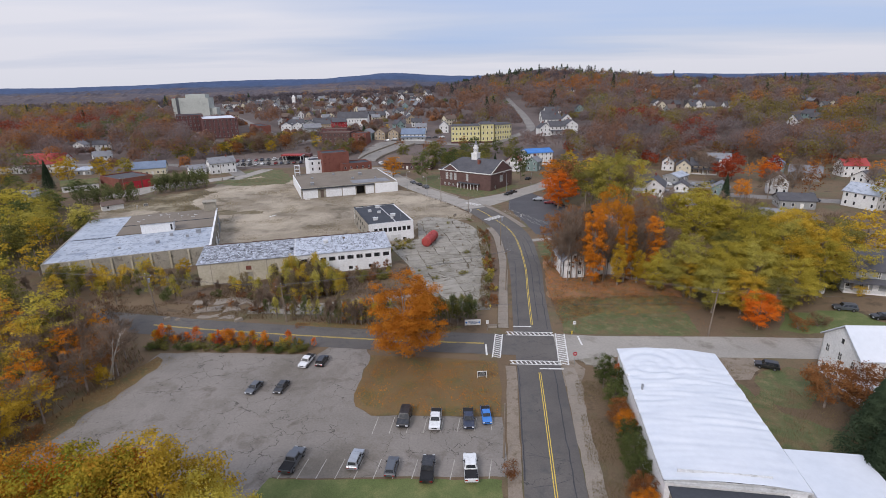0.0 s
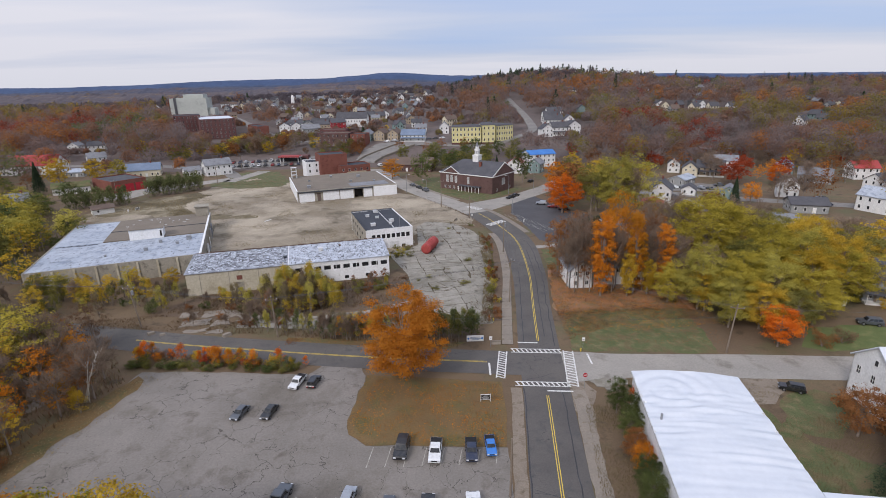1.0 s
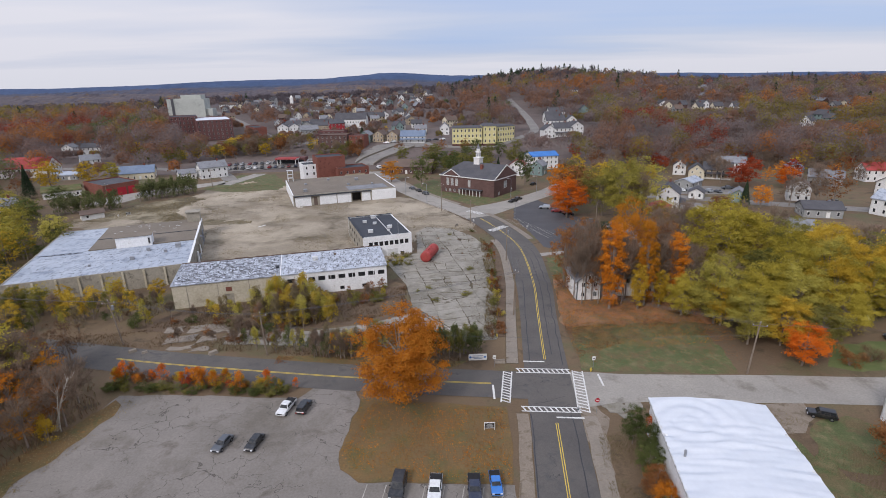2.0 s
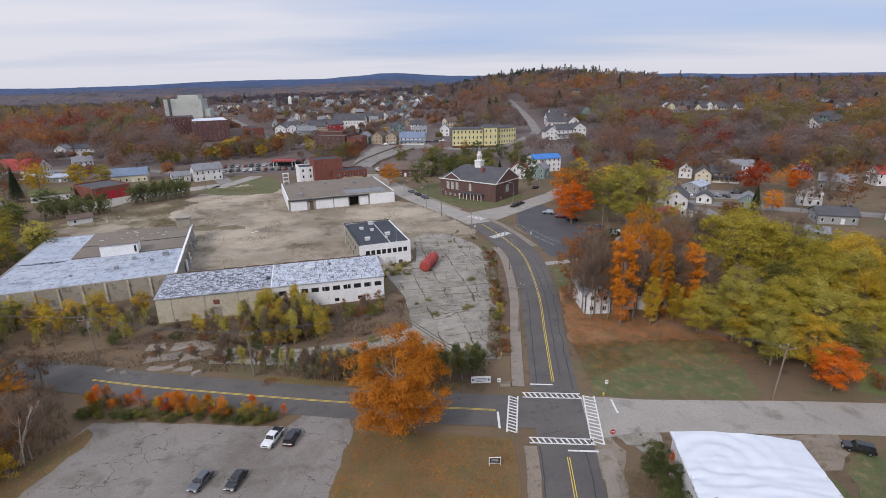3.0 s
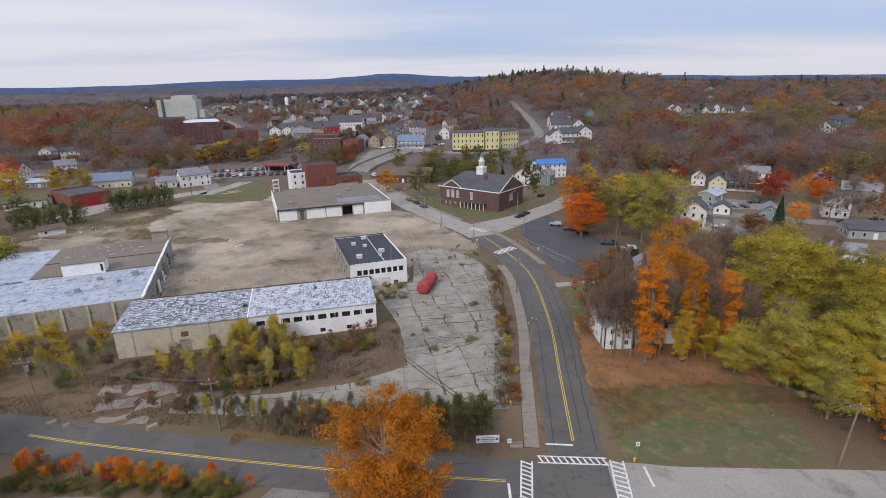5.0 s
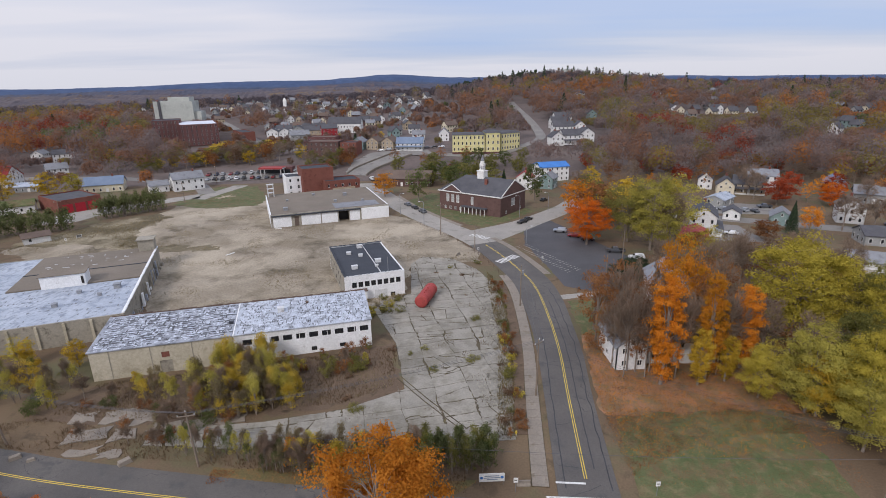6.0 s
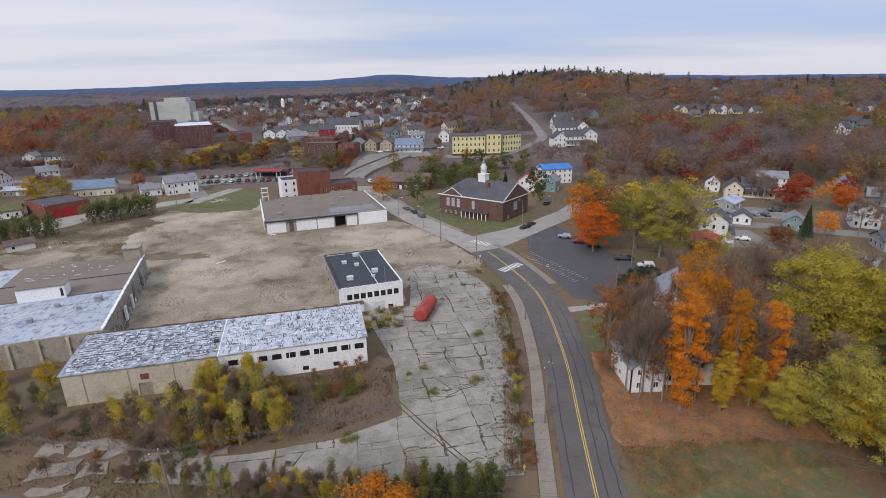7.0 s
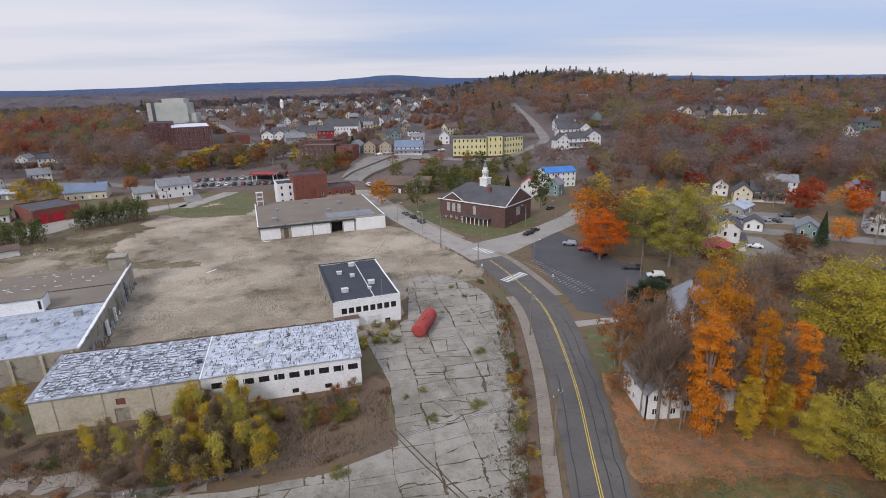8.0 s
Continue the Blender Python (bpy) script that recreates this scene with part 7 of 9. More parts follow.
WEST_PLOT = [(-215, 225), (-152, 140), (-124, 138), (-126, 196), (-150, 220), (-168, 240), (-205, 275)]
SCRUB = [("sapling", "gold", 3.6, 6.6, 0.22), ("sapling", "yellow_green", 4.0, 7.0, 0.22), ("sapling", "willow", 4.0, 7.0, 0.22), ("thin", "grey", 5.0, 8.0, 0.16), ("sapling", "olive", 4, 7, 0.26), ("sapling", "dry", 4, 7, 0.22)]
scatter(92, [(-45, 133), (-31, 138), (-25, 132.5), (-25, 127), (-31, 124.6), (-41, 124.8)], [("sapling", "scrub_gold", 4.5, 8.0, 0.24), ("sapling", "willow", 5.0, 8.5, 0.24), ("sapling", "scrub_gold", 2.4, 5.4, 0.36), ("sapling", "scrub_gold", 3.0, 6.0, 0.32), ("sapling", "willow", 4.0, 7.0, 0.26), ("sapling", "dry", 5.0, 8.0, 0.24), ("thin", "grey", 5.0, 8.0, 0.2), ("sapling", "dry", 3.0, 6.0, 0.3), ("sapling", "rust", 3.0, 6.0, 0.26)], 1, "in front of the derelict works", "saplings by the works")
scatter(22, [(-44, 141.4), (-33, 143.2), (-31, 139), (-42, 137)], [("sapling", "scrub_gold", 5.0, 7.6, 0.26), ("sapling", "willow", 5.0, 7.6, 0.24), ("sapling", "dry", 4.5, 7.0, 0.26), ("sapling", "scrub_gold", 4.0, 6.4, 0.3), ("thin", "grey", 5.0, 7.6, 0.2)], 41, "against the derelict wall", "saplings by the works")
scatter(20, [(-27, 140), (-14, 144), (-14, 139), (-25, 134)], [("shrub", "olive", 1.4, 2.6, 0.6), ("sapling", "yellow_green", 2, 3.6, 0.3), ("shrub", "rust", 1.2, 2.2, 0.6), ("thin", "grey", 3, 5, 0.2)], 27, "along the derelict wall", "weeds by the works")
scatter(14, [(-56, 135), (-44, 137), (-43, 131), (-52, 129.5)], [("sapling", "scrub_gold", 2.4, 4.4, 0.3), ("sapling", "dry", 3, 5, 0.24), ("sapling", "willow", 2.4, 4.6, 0.28)], 14, "in front of the derelict works", "saplings by the works")
scatter(16, [(-34, 142), (-15, 147.5), (-14, 145), (-30, 138)], [("shrub", "olive", 1.4, 2.6, 0.6), ("sapling", "rust", 2, 3.4, 0.3), ("shrub", "yellow_green", 1.2, 2.2, 0.6)], 2, "along the derelict wall", "weeds by the works")
scatter(56, [(-112, 134), (-68, 142), (-66, 128), (-110, 124)], SCRUB + [("shrub", "brown", 1.5, 3, 0.6), ("shrub", "green", 1.5, 3, 0.6), ("open", "gold", 6, 8, 0.36)], 3, "below the factory wall", "scrub by the factory")
scatter(10, [(-106, 140), (-70, 150), (-68, 143), (-104, 133)], [("round", "olive", 6, 8.5, 0.36), ("round", "gold", 5.5, 7, 0.34), ("open", "yellow_green", 6, 8, 0.4)], 4, "against the factory wall", "trees by the factory")
ROW = [("sapling", "dry", 4.0, 6.4, 0.18), ("sapling", "dry", 3.4, 5.6, 0.2), ("sapling", "willow", 3, 5.4, 0.2), ("sapling", "green_grey", 3, 5, 0.22), ("thin", "grey", 3.8, 6.2, 0.2)]
scatter(84, [(-30, 112.4), (-18, 110.4), (-4, 110), (-4, 114.6), (-20, 115.6), (-30, 116.5)], ROW, 5, "in a row along the street", "saplings along the street")
scatter(16, [(-48, 117.5), (-30, 113.5), (-30, 117.5), (-46, 121)], ROW, 15, "in a row along the street", "saplings along the street")
scatter(34, [(-4, 110), (7.2, 109.4), (7.6, 113.6), (-4, 114.6)], [("sapling", "green", 4.2, 6.2, 0.22), ("sapling", "green_grey", 4.2, 6.0, 0.22), ("sapling", "olive", 4.0, 6.0, 0.2)], 6, "in a dense clump at the corner", "saplings at the corner")
scatter(9, [(-25, 112.6), (-14, 111.6), (-14, 113.6), (-25, 114.6)], [("sapling", "scrub_gold", 4.0, 5.6, 0.34), ("sapling", "orange", 3.6, 5.0, 0.34), ("sapling", "orange", 3.2, 4.6, 0.34)], 7, "beside the street", "golden saplings")
scatter(64, [(-62, 104.8), (-27, 99.2), (-27, 101.4), (-62, 107.6)], [("shrub", "red", 1.4, 2.2, 0.5), ("shrub", "rust", 1.3, 2.4, 0.5), ("shrub", "gold", 1.2, 2.2, 0.5), ("sapling", "orange", 2.4, 4.4, 0.3), ("sapling", "deep_orange", 2.2, 4.6, 0.3), ("shrub", "olive", 1.2, 2.0, 0.7), ("shrub", "brown", 1.2, 2.0, 0.7), ("sapling", "gold", 2.0, 3.6, 0.3)], 8, "between street and lot", "sumac hedge")
scatter(36, [(-62, 102.6), (-27, 98.6), (-27, 99.6), (-62, 104.4)], [("shrub", "green", 1.0, 1.6, 0.9), ("shrub", "olive", 0.9, 1.5, 0.9)], 9, "at the foot of the hedge", "sumac hedge")
scatter(40, [(9.2, 117), (12.2, 117), (15.8, 150), (17.8, 180), (15.4, 184), (13.4, 152)], [("shrub", "olive", 1.0, 2.2, 0.6), ("shrub", "rust", 1.0, 2.2, 0.6), ("shrub", "brown", 1.0, 2.0, 0.7), ("shrub", "yellow_green", 1, 2.2, 0.6), ("sapling", "rust", 2.0, 3.2, 0.3), ("shrub", "olive", 1.2, 2.4, 0.6)], 10, "along the footpath", "weeds along the footpath")
scatter(14, YARD, [("shrub", "olive", 0.4, 0.9, 1.2), ("shrub", "dry", 0.3, 0.7, 1.6), ("shrub", "brown", 0.3, 0.6, 1.6)], 17, "growing out of the broken yard", "weeds in the yard")
scatter(10, [(-64, 137), (-20, 145), (-9, 147), (-9, 133), (-18, 128), (-48, 125)], [("shrub", "brown", 0.6, 1.2, 1.2), ("shrub", "rust", 0.6, 1.3, 0.9), ("shrub", "brown", 0.5, 1.0, 1.3)], 11, "in the overgrown plot", "dead weeds")
scatter(40, [(-88, 112), (-63, 98), (-60, 86), (-66, 66), (-90, 64), (-100, 96)], [("shrub", "brown", 1.4, 3, 0.7), ("shrub", "rust", 1.4, 2.6, 0.7), ("shrub", "olive", 1.4, 3, 0.7), ("sapling", "gold", 3, 5, 0.34), ("thin", "grey", 5, 8, 0.24)], 12, "at the edge of the wood", "underbrush")
scatter(22, [(-66, 120), (-34, 117), (-34, 124), (-66, 136)], [("shrub", "brown", 1.2, 2.4, 0.7), ("shrub", "green", 1.2, 2.2, 0.8), ("thin", "grey", 3.5, 6, 0.26), ("shrub", "rust", 1, 2, 0.7)], 13, "beside the broken slabs", "scrub by the street")
scatter(26, [(-25, 172), (-6, 177), (-6, 166), (-16, 161)], [("shrub", "olive", 0.8, 1.8, 0.9), ("shrub", "yellow_green", 1, 2.0, 0.8), ("shrub", "dry", 0.8, 1.6, 1.0)], 16, "beside the white office", "weeds by the office")
scatter(26, [(58, 140), (62, 128), (100, 110), (106, 150), (100, 185), (60, 200)], [("bare", "grey", 9, 15, 0.35), ("open", "yellow_green", 8, 13, 0.4), ("open", "rust", 7, 12, 0.4), ("shrub", "olive", 2, 4, 0.7)], 18, "in the grove", "grove")
scatter(72, [(104, 150), (300, 110), (320, 230), (180, 330), (96, 332), (100, 285), (175, 240), (170, 185)], [("bare", "grey", 10, 15, 0.42), ("bare", "grey", 10, 15, 0.42), ("open", "rust", 9, 14, 0.4), ("open", "orange", 8, 12, 0.42), ("round", "gold", 8, 12, 0.42)], 19, "among the eastern houses", "neighbourhood trees")
scatter(96, [(-135, 130), (-108, 118), (-98, 66), (-150, 62), (-235, 150), (-235, 290), (-205, 296), (-168, 215)], [("open", "olive", 9, 15, 0.42), ("bare", "grey", 9, 14, 0.42), ("open", "gold", 9, 14, 0.42), ("round", "green", 8, 13, 0.44), ("open", "rust", 9, 14, 0.42)], 20, "in the western woods", "western woods")

scatter(20, [(-104, 60), (-68, 62), (-64, 84), (-63, 100), (-84, 114), (-108, 116)], [("bare", "grey", 8, 13, 0.4), ("bare", "grey", 8, 12, 0.4), ("open", "rust", 7, 11, 0.38), ("open", "olive", 8, 12, 0.38), ("open", "gold", 7, 12, 0.36)], 21, "at the edge of the wood", "edge of the wood")
scatter(34, [(2, 318), (60, 345), (62, 385), (-20, 380), (-30, 372)], [("round", "olive", 7, 11, 0.45), ("round", "green", 7, 11, 0.45), ("open", "rust", 7, 10, 0.45)], 22, "on the river bank", "river bank trees")
scatter(62, [(-225, 388), (-150, 376), (-84, 382), (-80, 402), (-112, 466), (-170, 478), (-235, 440)], [("round", "olive", 8, 12, 0.45), ("open", "rust", 8, 12, 0.45), ("bare", "grey", 8, 12, 0.45), ("round", "gold", 7, 11, 0.45)], 23, "below the mill", "trees below the mill")
scatter(44, [(-150, 396), (-82, 388), (-80, 402), (-98, 440), (-128, 462), (-152, 450)], [("round", "olive", 8, 12, 0.46), ("round", "rust", 8, 12, 0.46), ("bare", "grey", 8, 13, 0.42), ("round", "brown", 8, 11, 0.46), ("open", "gold", 8, 11, 0.44)], 28, "above the shops' car park", "trees above the car park")
scatter(22, [(-86, 384), (-52, 366), (-44, 380), (-48, 398), (-84, 402)], [("round", "olive", 5, 8, 0.5), ("round", "brown", 5, 8, 0.5), ("bare", "grey", 6, 9, 0.45), ("round", "rust", 5, 7, 0.5)], 30, "below the brick blocks", "trees by the river")
scatter(16, [(-100, 440), (-60, 446), (-30, 452), (-34, 500), (-110, 492)], [("round", "brown", 6, 9, 0.5), ("bare", "grey", 7, 10, 0.45), ("round", "gold", 5, 8, 0.5), ("round", "red", 5, 7, 0.5)], 31, "between the town houses", "town trees")
scatter(70, [(96, 316), (250, 296), (275, 352), (90, 358)], [("bare", "grey", 9, 14, 0.42), ("bare", "grey", 9, 14, 0.42), ("open", "rust", 8, 13, 0.42), ("open", "brown", 8, 12, 0.42), ("round", "red", 7, 10, 0.42)], 32, "behind the eastern houses", "trees behind the houses")
scatter(64, WEST_PLOT, [("round", "willow", 7, 12, 0.45), ("round", "olive", 7, 12, 0.45), ("open", "yellow_green", 7, 11, 0.42), ("round", "green", 4, 7, 0.55), ("open", "olive", 7, 11, 0.42), ("bare", "grey", 7, 11, 0.42)], 33, "west of the works", "trees west of the works")
scatter(30, [(60, 150), (64, 200), (104, 198), (110, 150)], [("bare", "grey", 8, 13, 0.4), ("open", "rust", 7, 11, 0.4), ("open", "brown", 6, 9, 0.4), ("bare", "grey", 8, 12, 0.4)], 34, "behind the maples", "trees behind the maples")
scatter(14, [(62, 225), (98, 250), (96, 300), (64, 300)], [("bare", "grey", 10, 14, 0.4), ("open", "rust", 9, 13, 0.42), ("round", "gold", 9, 13, 0.42), ("open", "olive", 8, 13, 0.42)], 24, "behind the car park", "trees behind the car park")


def weeds(name, poly, n, leaf, size, seed, label, grain=0.08, at=0.05):
    """Tufts of dry weeds, thick where a broad noise is high."""
    rnd = random.Random(seed)
    xs, ys = [p[0] for p in poly], [p[1] for p in poly]
    spots = []
    for _ in range(n * 40):
        if len(spots) >= n:
            break
        x, y = rnd.uniform(min(xs), max(xs)), rnd.uniform(min(ys), max(ys))
        if not inside(poly, x, y) or noise.noise(Vector((x * grain, y * grain, seed))) < at + rnd.uniform(-0.18, 0.18):
            continue
        spots.append((x, y, rnd.uniform(0.05, 0.5) * size))
    c = np.array(spots)
    if name == "dry_weeds":
        # upright stalks
        side, lean = unit(len(c)), unit(len(c)) * 0.5
        side[:, 2] *= 0.2
        c[:, 2] = 0.02
        tall = rng.uniform(0.5, 1.7, (len(c), 1)) * size * (np.array([0, 0, 1.0]) + lean * np.array([1, 1, 0.2]))
        wide = side * size * 0.16
        me = faces(name, np.stack([c - wide, c + wide, c + wide * 0.4 + tall, c - wide * 0.4 + tall], axis=1).reshape(-1, 3), LEAF[leaf])
    else:
        nn = unit(len(c)) * 0.5 + np.array([0, 0, 0.8])
        nn /= np.linalg.norm(nn, axis=1, keepdims=True)
        c[:, 2] = 0.09
        me = card_mesh(name, c, nn, size * 0.8, size, LEAF[leaf])
    tagged(new(name, me), label, "leaf litter" if name == "fallen_leaves" else "weeds", "", "stuff")


CARPET = [(25.8, 119.5), (26.6, 128), (29.4, 144), (40, 147), (58, 136), (57, 119.5), (44, 120.5)]
FRINGE = [(25.2, 108), (25.8, 122.5), (40, 124), (57, 122.5), (57, 115.5), (40, 115.5)]
for leaf, n, seed in (("rust", 5200, 71), ("orange", 2600, 72), ("brown", 4200, 73), ("dry", 1800, 74)):
    weeds("fallen_leaves", CARPET, n, leaf, 0.2, seed, "fallen maple leaves lying thick under the trees", 0.18, -0.25)
for leaf, n, seed in (("rust", 2400, 75), ("brown", 2200, 76), ("dry", 1500, 77)):
    weeds("fallen_leaves", FRINGE, n, leaf, 0.19, seed, "fallen leaves thinning out over the lawn", 0.14, 0.0)
for leaf, n, seed in (("rust", 1700, 78), ("orange", 1500, 79)):
    weeds("fallen_leaves", [(-14, 96), (8, 92.6), (6.6, 77), (-13, 78.5), (-17, 83)], n, leaf, 0.18, seed, "fallen leaves round the corner maple", 0.16, 0.0)

weeds("fallen_leaves", [(-34, 110.2), (-12, 107.2), (0, 106.6), (4, 108.2), (-14, 110.8), (-34, 113)], 1500, "rust", 0.18, 80, "fallen leaves on the street verge", 0.16, 0.0)

LOT_EDGE = [(-64, 137), (-15, 147), (-9, 147), (-9, 133), (-18, 128), (-48, 125), (-66, 128)]
weeds("dry_weeds", FIELD, 9000, "dry", 0.26, 41, "sparse brown dry weeds on the bare lot", 0.06, 0.34)
weeds("dry_weeds", FIELD, 6000, "dry", 0.3, 42, "sparse brown weeds on the bare lot", 0.09, 0.36)
weeds("dry_weeds", LOT_EDGE, 9000, "dead", 0.3, 43, "tangled brown dead weeds in the overgrown plot", 0.12, -0.1)
weeds("dry_weeds", LOT_EDGE, 3000, "dry", 0.3, 44, "tan dead stalks in the overgrown plot", 0.12, 0.1)
weeds("dry_weeds", YARD, 1800, "dead", 0.3, 45, "dry weeds growing from the yard's joints", 0.22, 0.32)
WOOD_EDGE = [(-135, 130), (-66, 106), (-60, 98), (-64, 84), (-72, 60), (-130, 60)]
weeds("dry_weeds", WOOD_EDGE, 9000, "dry", 0.5, 60, "tall dry grass and brush under the trees", 0.1, -0.3)
weeds("dry_weeds", WOOD_EDGE, 5000, "brown", 0.6, 61, "brown brush under the trees", 0.1, -0.2)
WEST_WOOD = [(-225, 215), (-150, 130), (-118, 134), (-122, 196), (-150, 222), (-165, 240), (-215, 285)]
weeds("dry_weeds", WEST_WOOD, 7000, "olive", 0.6, 62, "rank green weeds west of the works", 0.06, -0.3)
weeds("dry_weeds", [(58, 145), (62, 205), (104, 200), (112, 140), (80, 120)], 6000, "rust", 0.35, 63, "brown weeds and fallen leaves behind the maples", 0.1, -0.2)
BRUSH_LINE = [(-148, 226), (-126, 232), (-96, 219), (-72, 219), (-72, 223), (-98, 226), (-112, 244), (-108, 268), (-118, 272), (-136, 252)]
weeds("dry_weeds", BRUSH_LINE, 7000, "dry", 0.3, 55, "low brown weeds along the field's edge", 0.05, 0.0)
weeds("dry_weeds", [(7.5, 117), (10.5, 117), (15.5, 150), (17.5, 182), (15, 190), (13.4, 170), (12.6, 150)], 3200, "dry", 0.45, 47, "strip of dead weeds beside the footpath", 0.2, -0.3)
weeds("dry_weeds", [(-104, 122), (-66, 127), (-30, 116), (2, 110), (2, 106), (-40, 115), (-72, 120)], 5200, "dead", 0.3, 48, "rank brown weeds along the street", 0.15, -0.2)
weeds("dry_weeds", [(22, 88), (28, 84), (20, 50), (14.5, 50)], 6500, "dry", 0.2, 49, "rough grass beside the warehouse", 0.2, -0.1)
weeds("dry_weeds", [(44, 92), (52, 90), (64, 70), (58, 52), (41, 60)], 6500, "dry", 0.2, 50, "rough grass by the white house", 0.2, -0.1)
weeds("fallen_leaves", [(25.2, 112), (27, 127), (29.5, 146), (40, 150), (62, 138), (60, 113), (42, 111)], 12000, "maple", 0.15, 51, "scattered fallen orange leaves", 0.3, -0.5)
weeds("fallen_leaves", [(-15.6, 97), (8.6, 93), (6.9, 76), (-13.8, 78), (-17.4, 84)], 3600, "maple", 0.12, 52, "scattered fallen leaves under the maple", 0.2, 0.0)
weeds("fallen_leaves", [(25, 106), (25, 121), (60, 121), (56, 104)], 4200, "rust", 0.13, 57, "fallen leaves thinning out over the lawn", 0.2, -0.5)
weeds("fallen_leaves", [(-74, 64), (-62, 92), (-57, 101), (-54, 98), (-59, 82), (-66, 62)], 1600, "dry", 0.2, 53, "scattered fallen leaves along the lot", 0.2, -0.2)

# ---- woods on the slopes ----
ROADS = [main_curve, bridge_way, hill_street, rail_street, shop_street, branch, right_street, west_street]
ROAD_XY = np.array([(p.x, p.y) for c in ROADS for p in c])
BUILT = np.array([(o.location.x, o.location.y) for o in scene.collection.objects
                  if o.parent is None and o.type == "EMPTY" and o.location.y > 270 and o["category"] not in ("tree", "shrub")])
HOME_XY = np.array([p for p in HOMES if p[1] < 1000])
KERB = np.array([(p.x, p.y) for c in (rail_street, hill_street) for p in c[::3] if p.y > 425])
NAMED = BUILT[((BUILT[:, 0] > 85) & (BUILT[:, 1] > 395) & (BUILT[:, 1] < 580)) | (BUILT[:, 0] < -190) & (BUILT[:, 1] < 560) | (BUILT[:, 0] < 80) & (BUILT[:, 0] > -150) & (BUILT[:, 1] < 570)]
HOME_XY = HOME_XY[np.arange(len(HOME_XY)) % 5 < 3]
VIEWED = np.concatenate([NAMED, HOME_XY, KERB, [(-312, 712), (-292, 712)]])  # what stands clear of the trees
VIEW_W = np.array([9.0] * len(NAMED) + [6.0] * len(HOME_XY) + [4.5] * len(KERB) + [14.0] * 2)
VIEW_Z = np.array([H(x, y) + (0.4 if i >= len(NAMED) + len(HOME_XY) else 3.0) for i, (x, y) in enumerate(VIEWED)])
WOOD = {name: [] for name in ("wood_grey", "wood_rust", "wood_brown", "wood_olive", "wood_orange", "wood_gold", "wood_green", "conifer", "wood_red", "wood_far")}


DRIFTS = [(-335, 470, 36, "wood_orange"), (-375, 500, 44, "wood_red"), (-300, 440, 30, "wood_orange"), (-640, 900, 150, "wood_olive"), (-500, 780, 110, "wood_gold"), (-340, 545, 38, "wood_red"), (-405, 640, 50, "wood_orange"), (-300, 520, 40, "wood_green"),
          (-262, 585, 34, "wood_olive"), (-205, 462, 30, "wood_rust"), (-128, 420, 34, "wood_olive"), (190, 690, 60, "wood_orange"), (110, 560, 30, "wood_rust"), (40, 620, 60, "wood_rust"),
          (232, 432, 36, "wood_olive"), (290, 470, 50, "wood_gold"), (300, 400, 40, "wood_olive"), (215, 368, 40, "wood_grey"), (172, 420, 14, "wood_red"), (150, 470, 28, "wood_olive"),
          (350, 500, 60, "wood_orange"), (256, 366, 26, "wood_rust"), (180, 360, 16, "wood_red")]


def wood_kind(rnd, px, py):
    """Which tree grows here: leafless mauve and rust in the main, drifts of colour, single bright ones."""
    warm = noise.noise(Vector((px * 0.012, py * 0.012, 7.5)))
    gold = noise.noise(Vector((px * 0.016, py * 0.016, 0.5)))
    if py > 850 and 60 < px < 360 and (warm > -0.15 or py > 930):
        return "conifer" if rnd.random() < 0.6 else "wood_brown"
    for x, y, r, kind in DRIFTS:
        if rnd.random() < 0.85 * math.exp(-(((px - x) ** 2 + (py - y) ** 2) / r ** 2)):
            return kind
    right, near = sm(100, 200, px), 1 - sm(520, 760, py)
    weights = {"wood_grey": 0.26, "wood_brown": 0.30, "wood_rust": 0.30 + 0.4 * warm, "wood_olive": 0.10 + 0.25 * gold * near + 0.05 * right, "wood_gold": 0.04 + 0.12 * gold + 0.05 * right,
               "wood_orange": 0.05 + 0.2 * warm, "wood_red": 0.015 + 0.04 * warm, "wood_green": 0.02, "conifer": 0.02}
    pick = rnd.random() * sum(max(w, 0.0) for w in weights.values())
    for kind, w in weights.items():
        pick -= max(w, 0.0)
        if pick <= 0:
            return kind
    return "wood_grey"


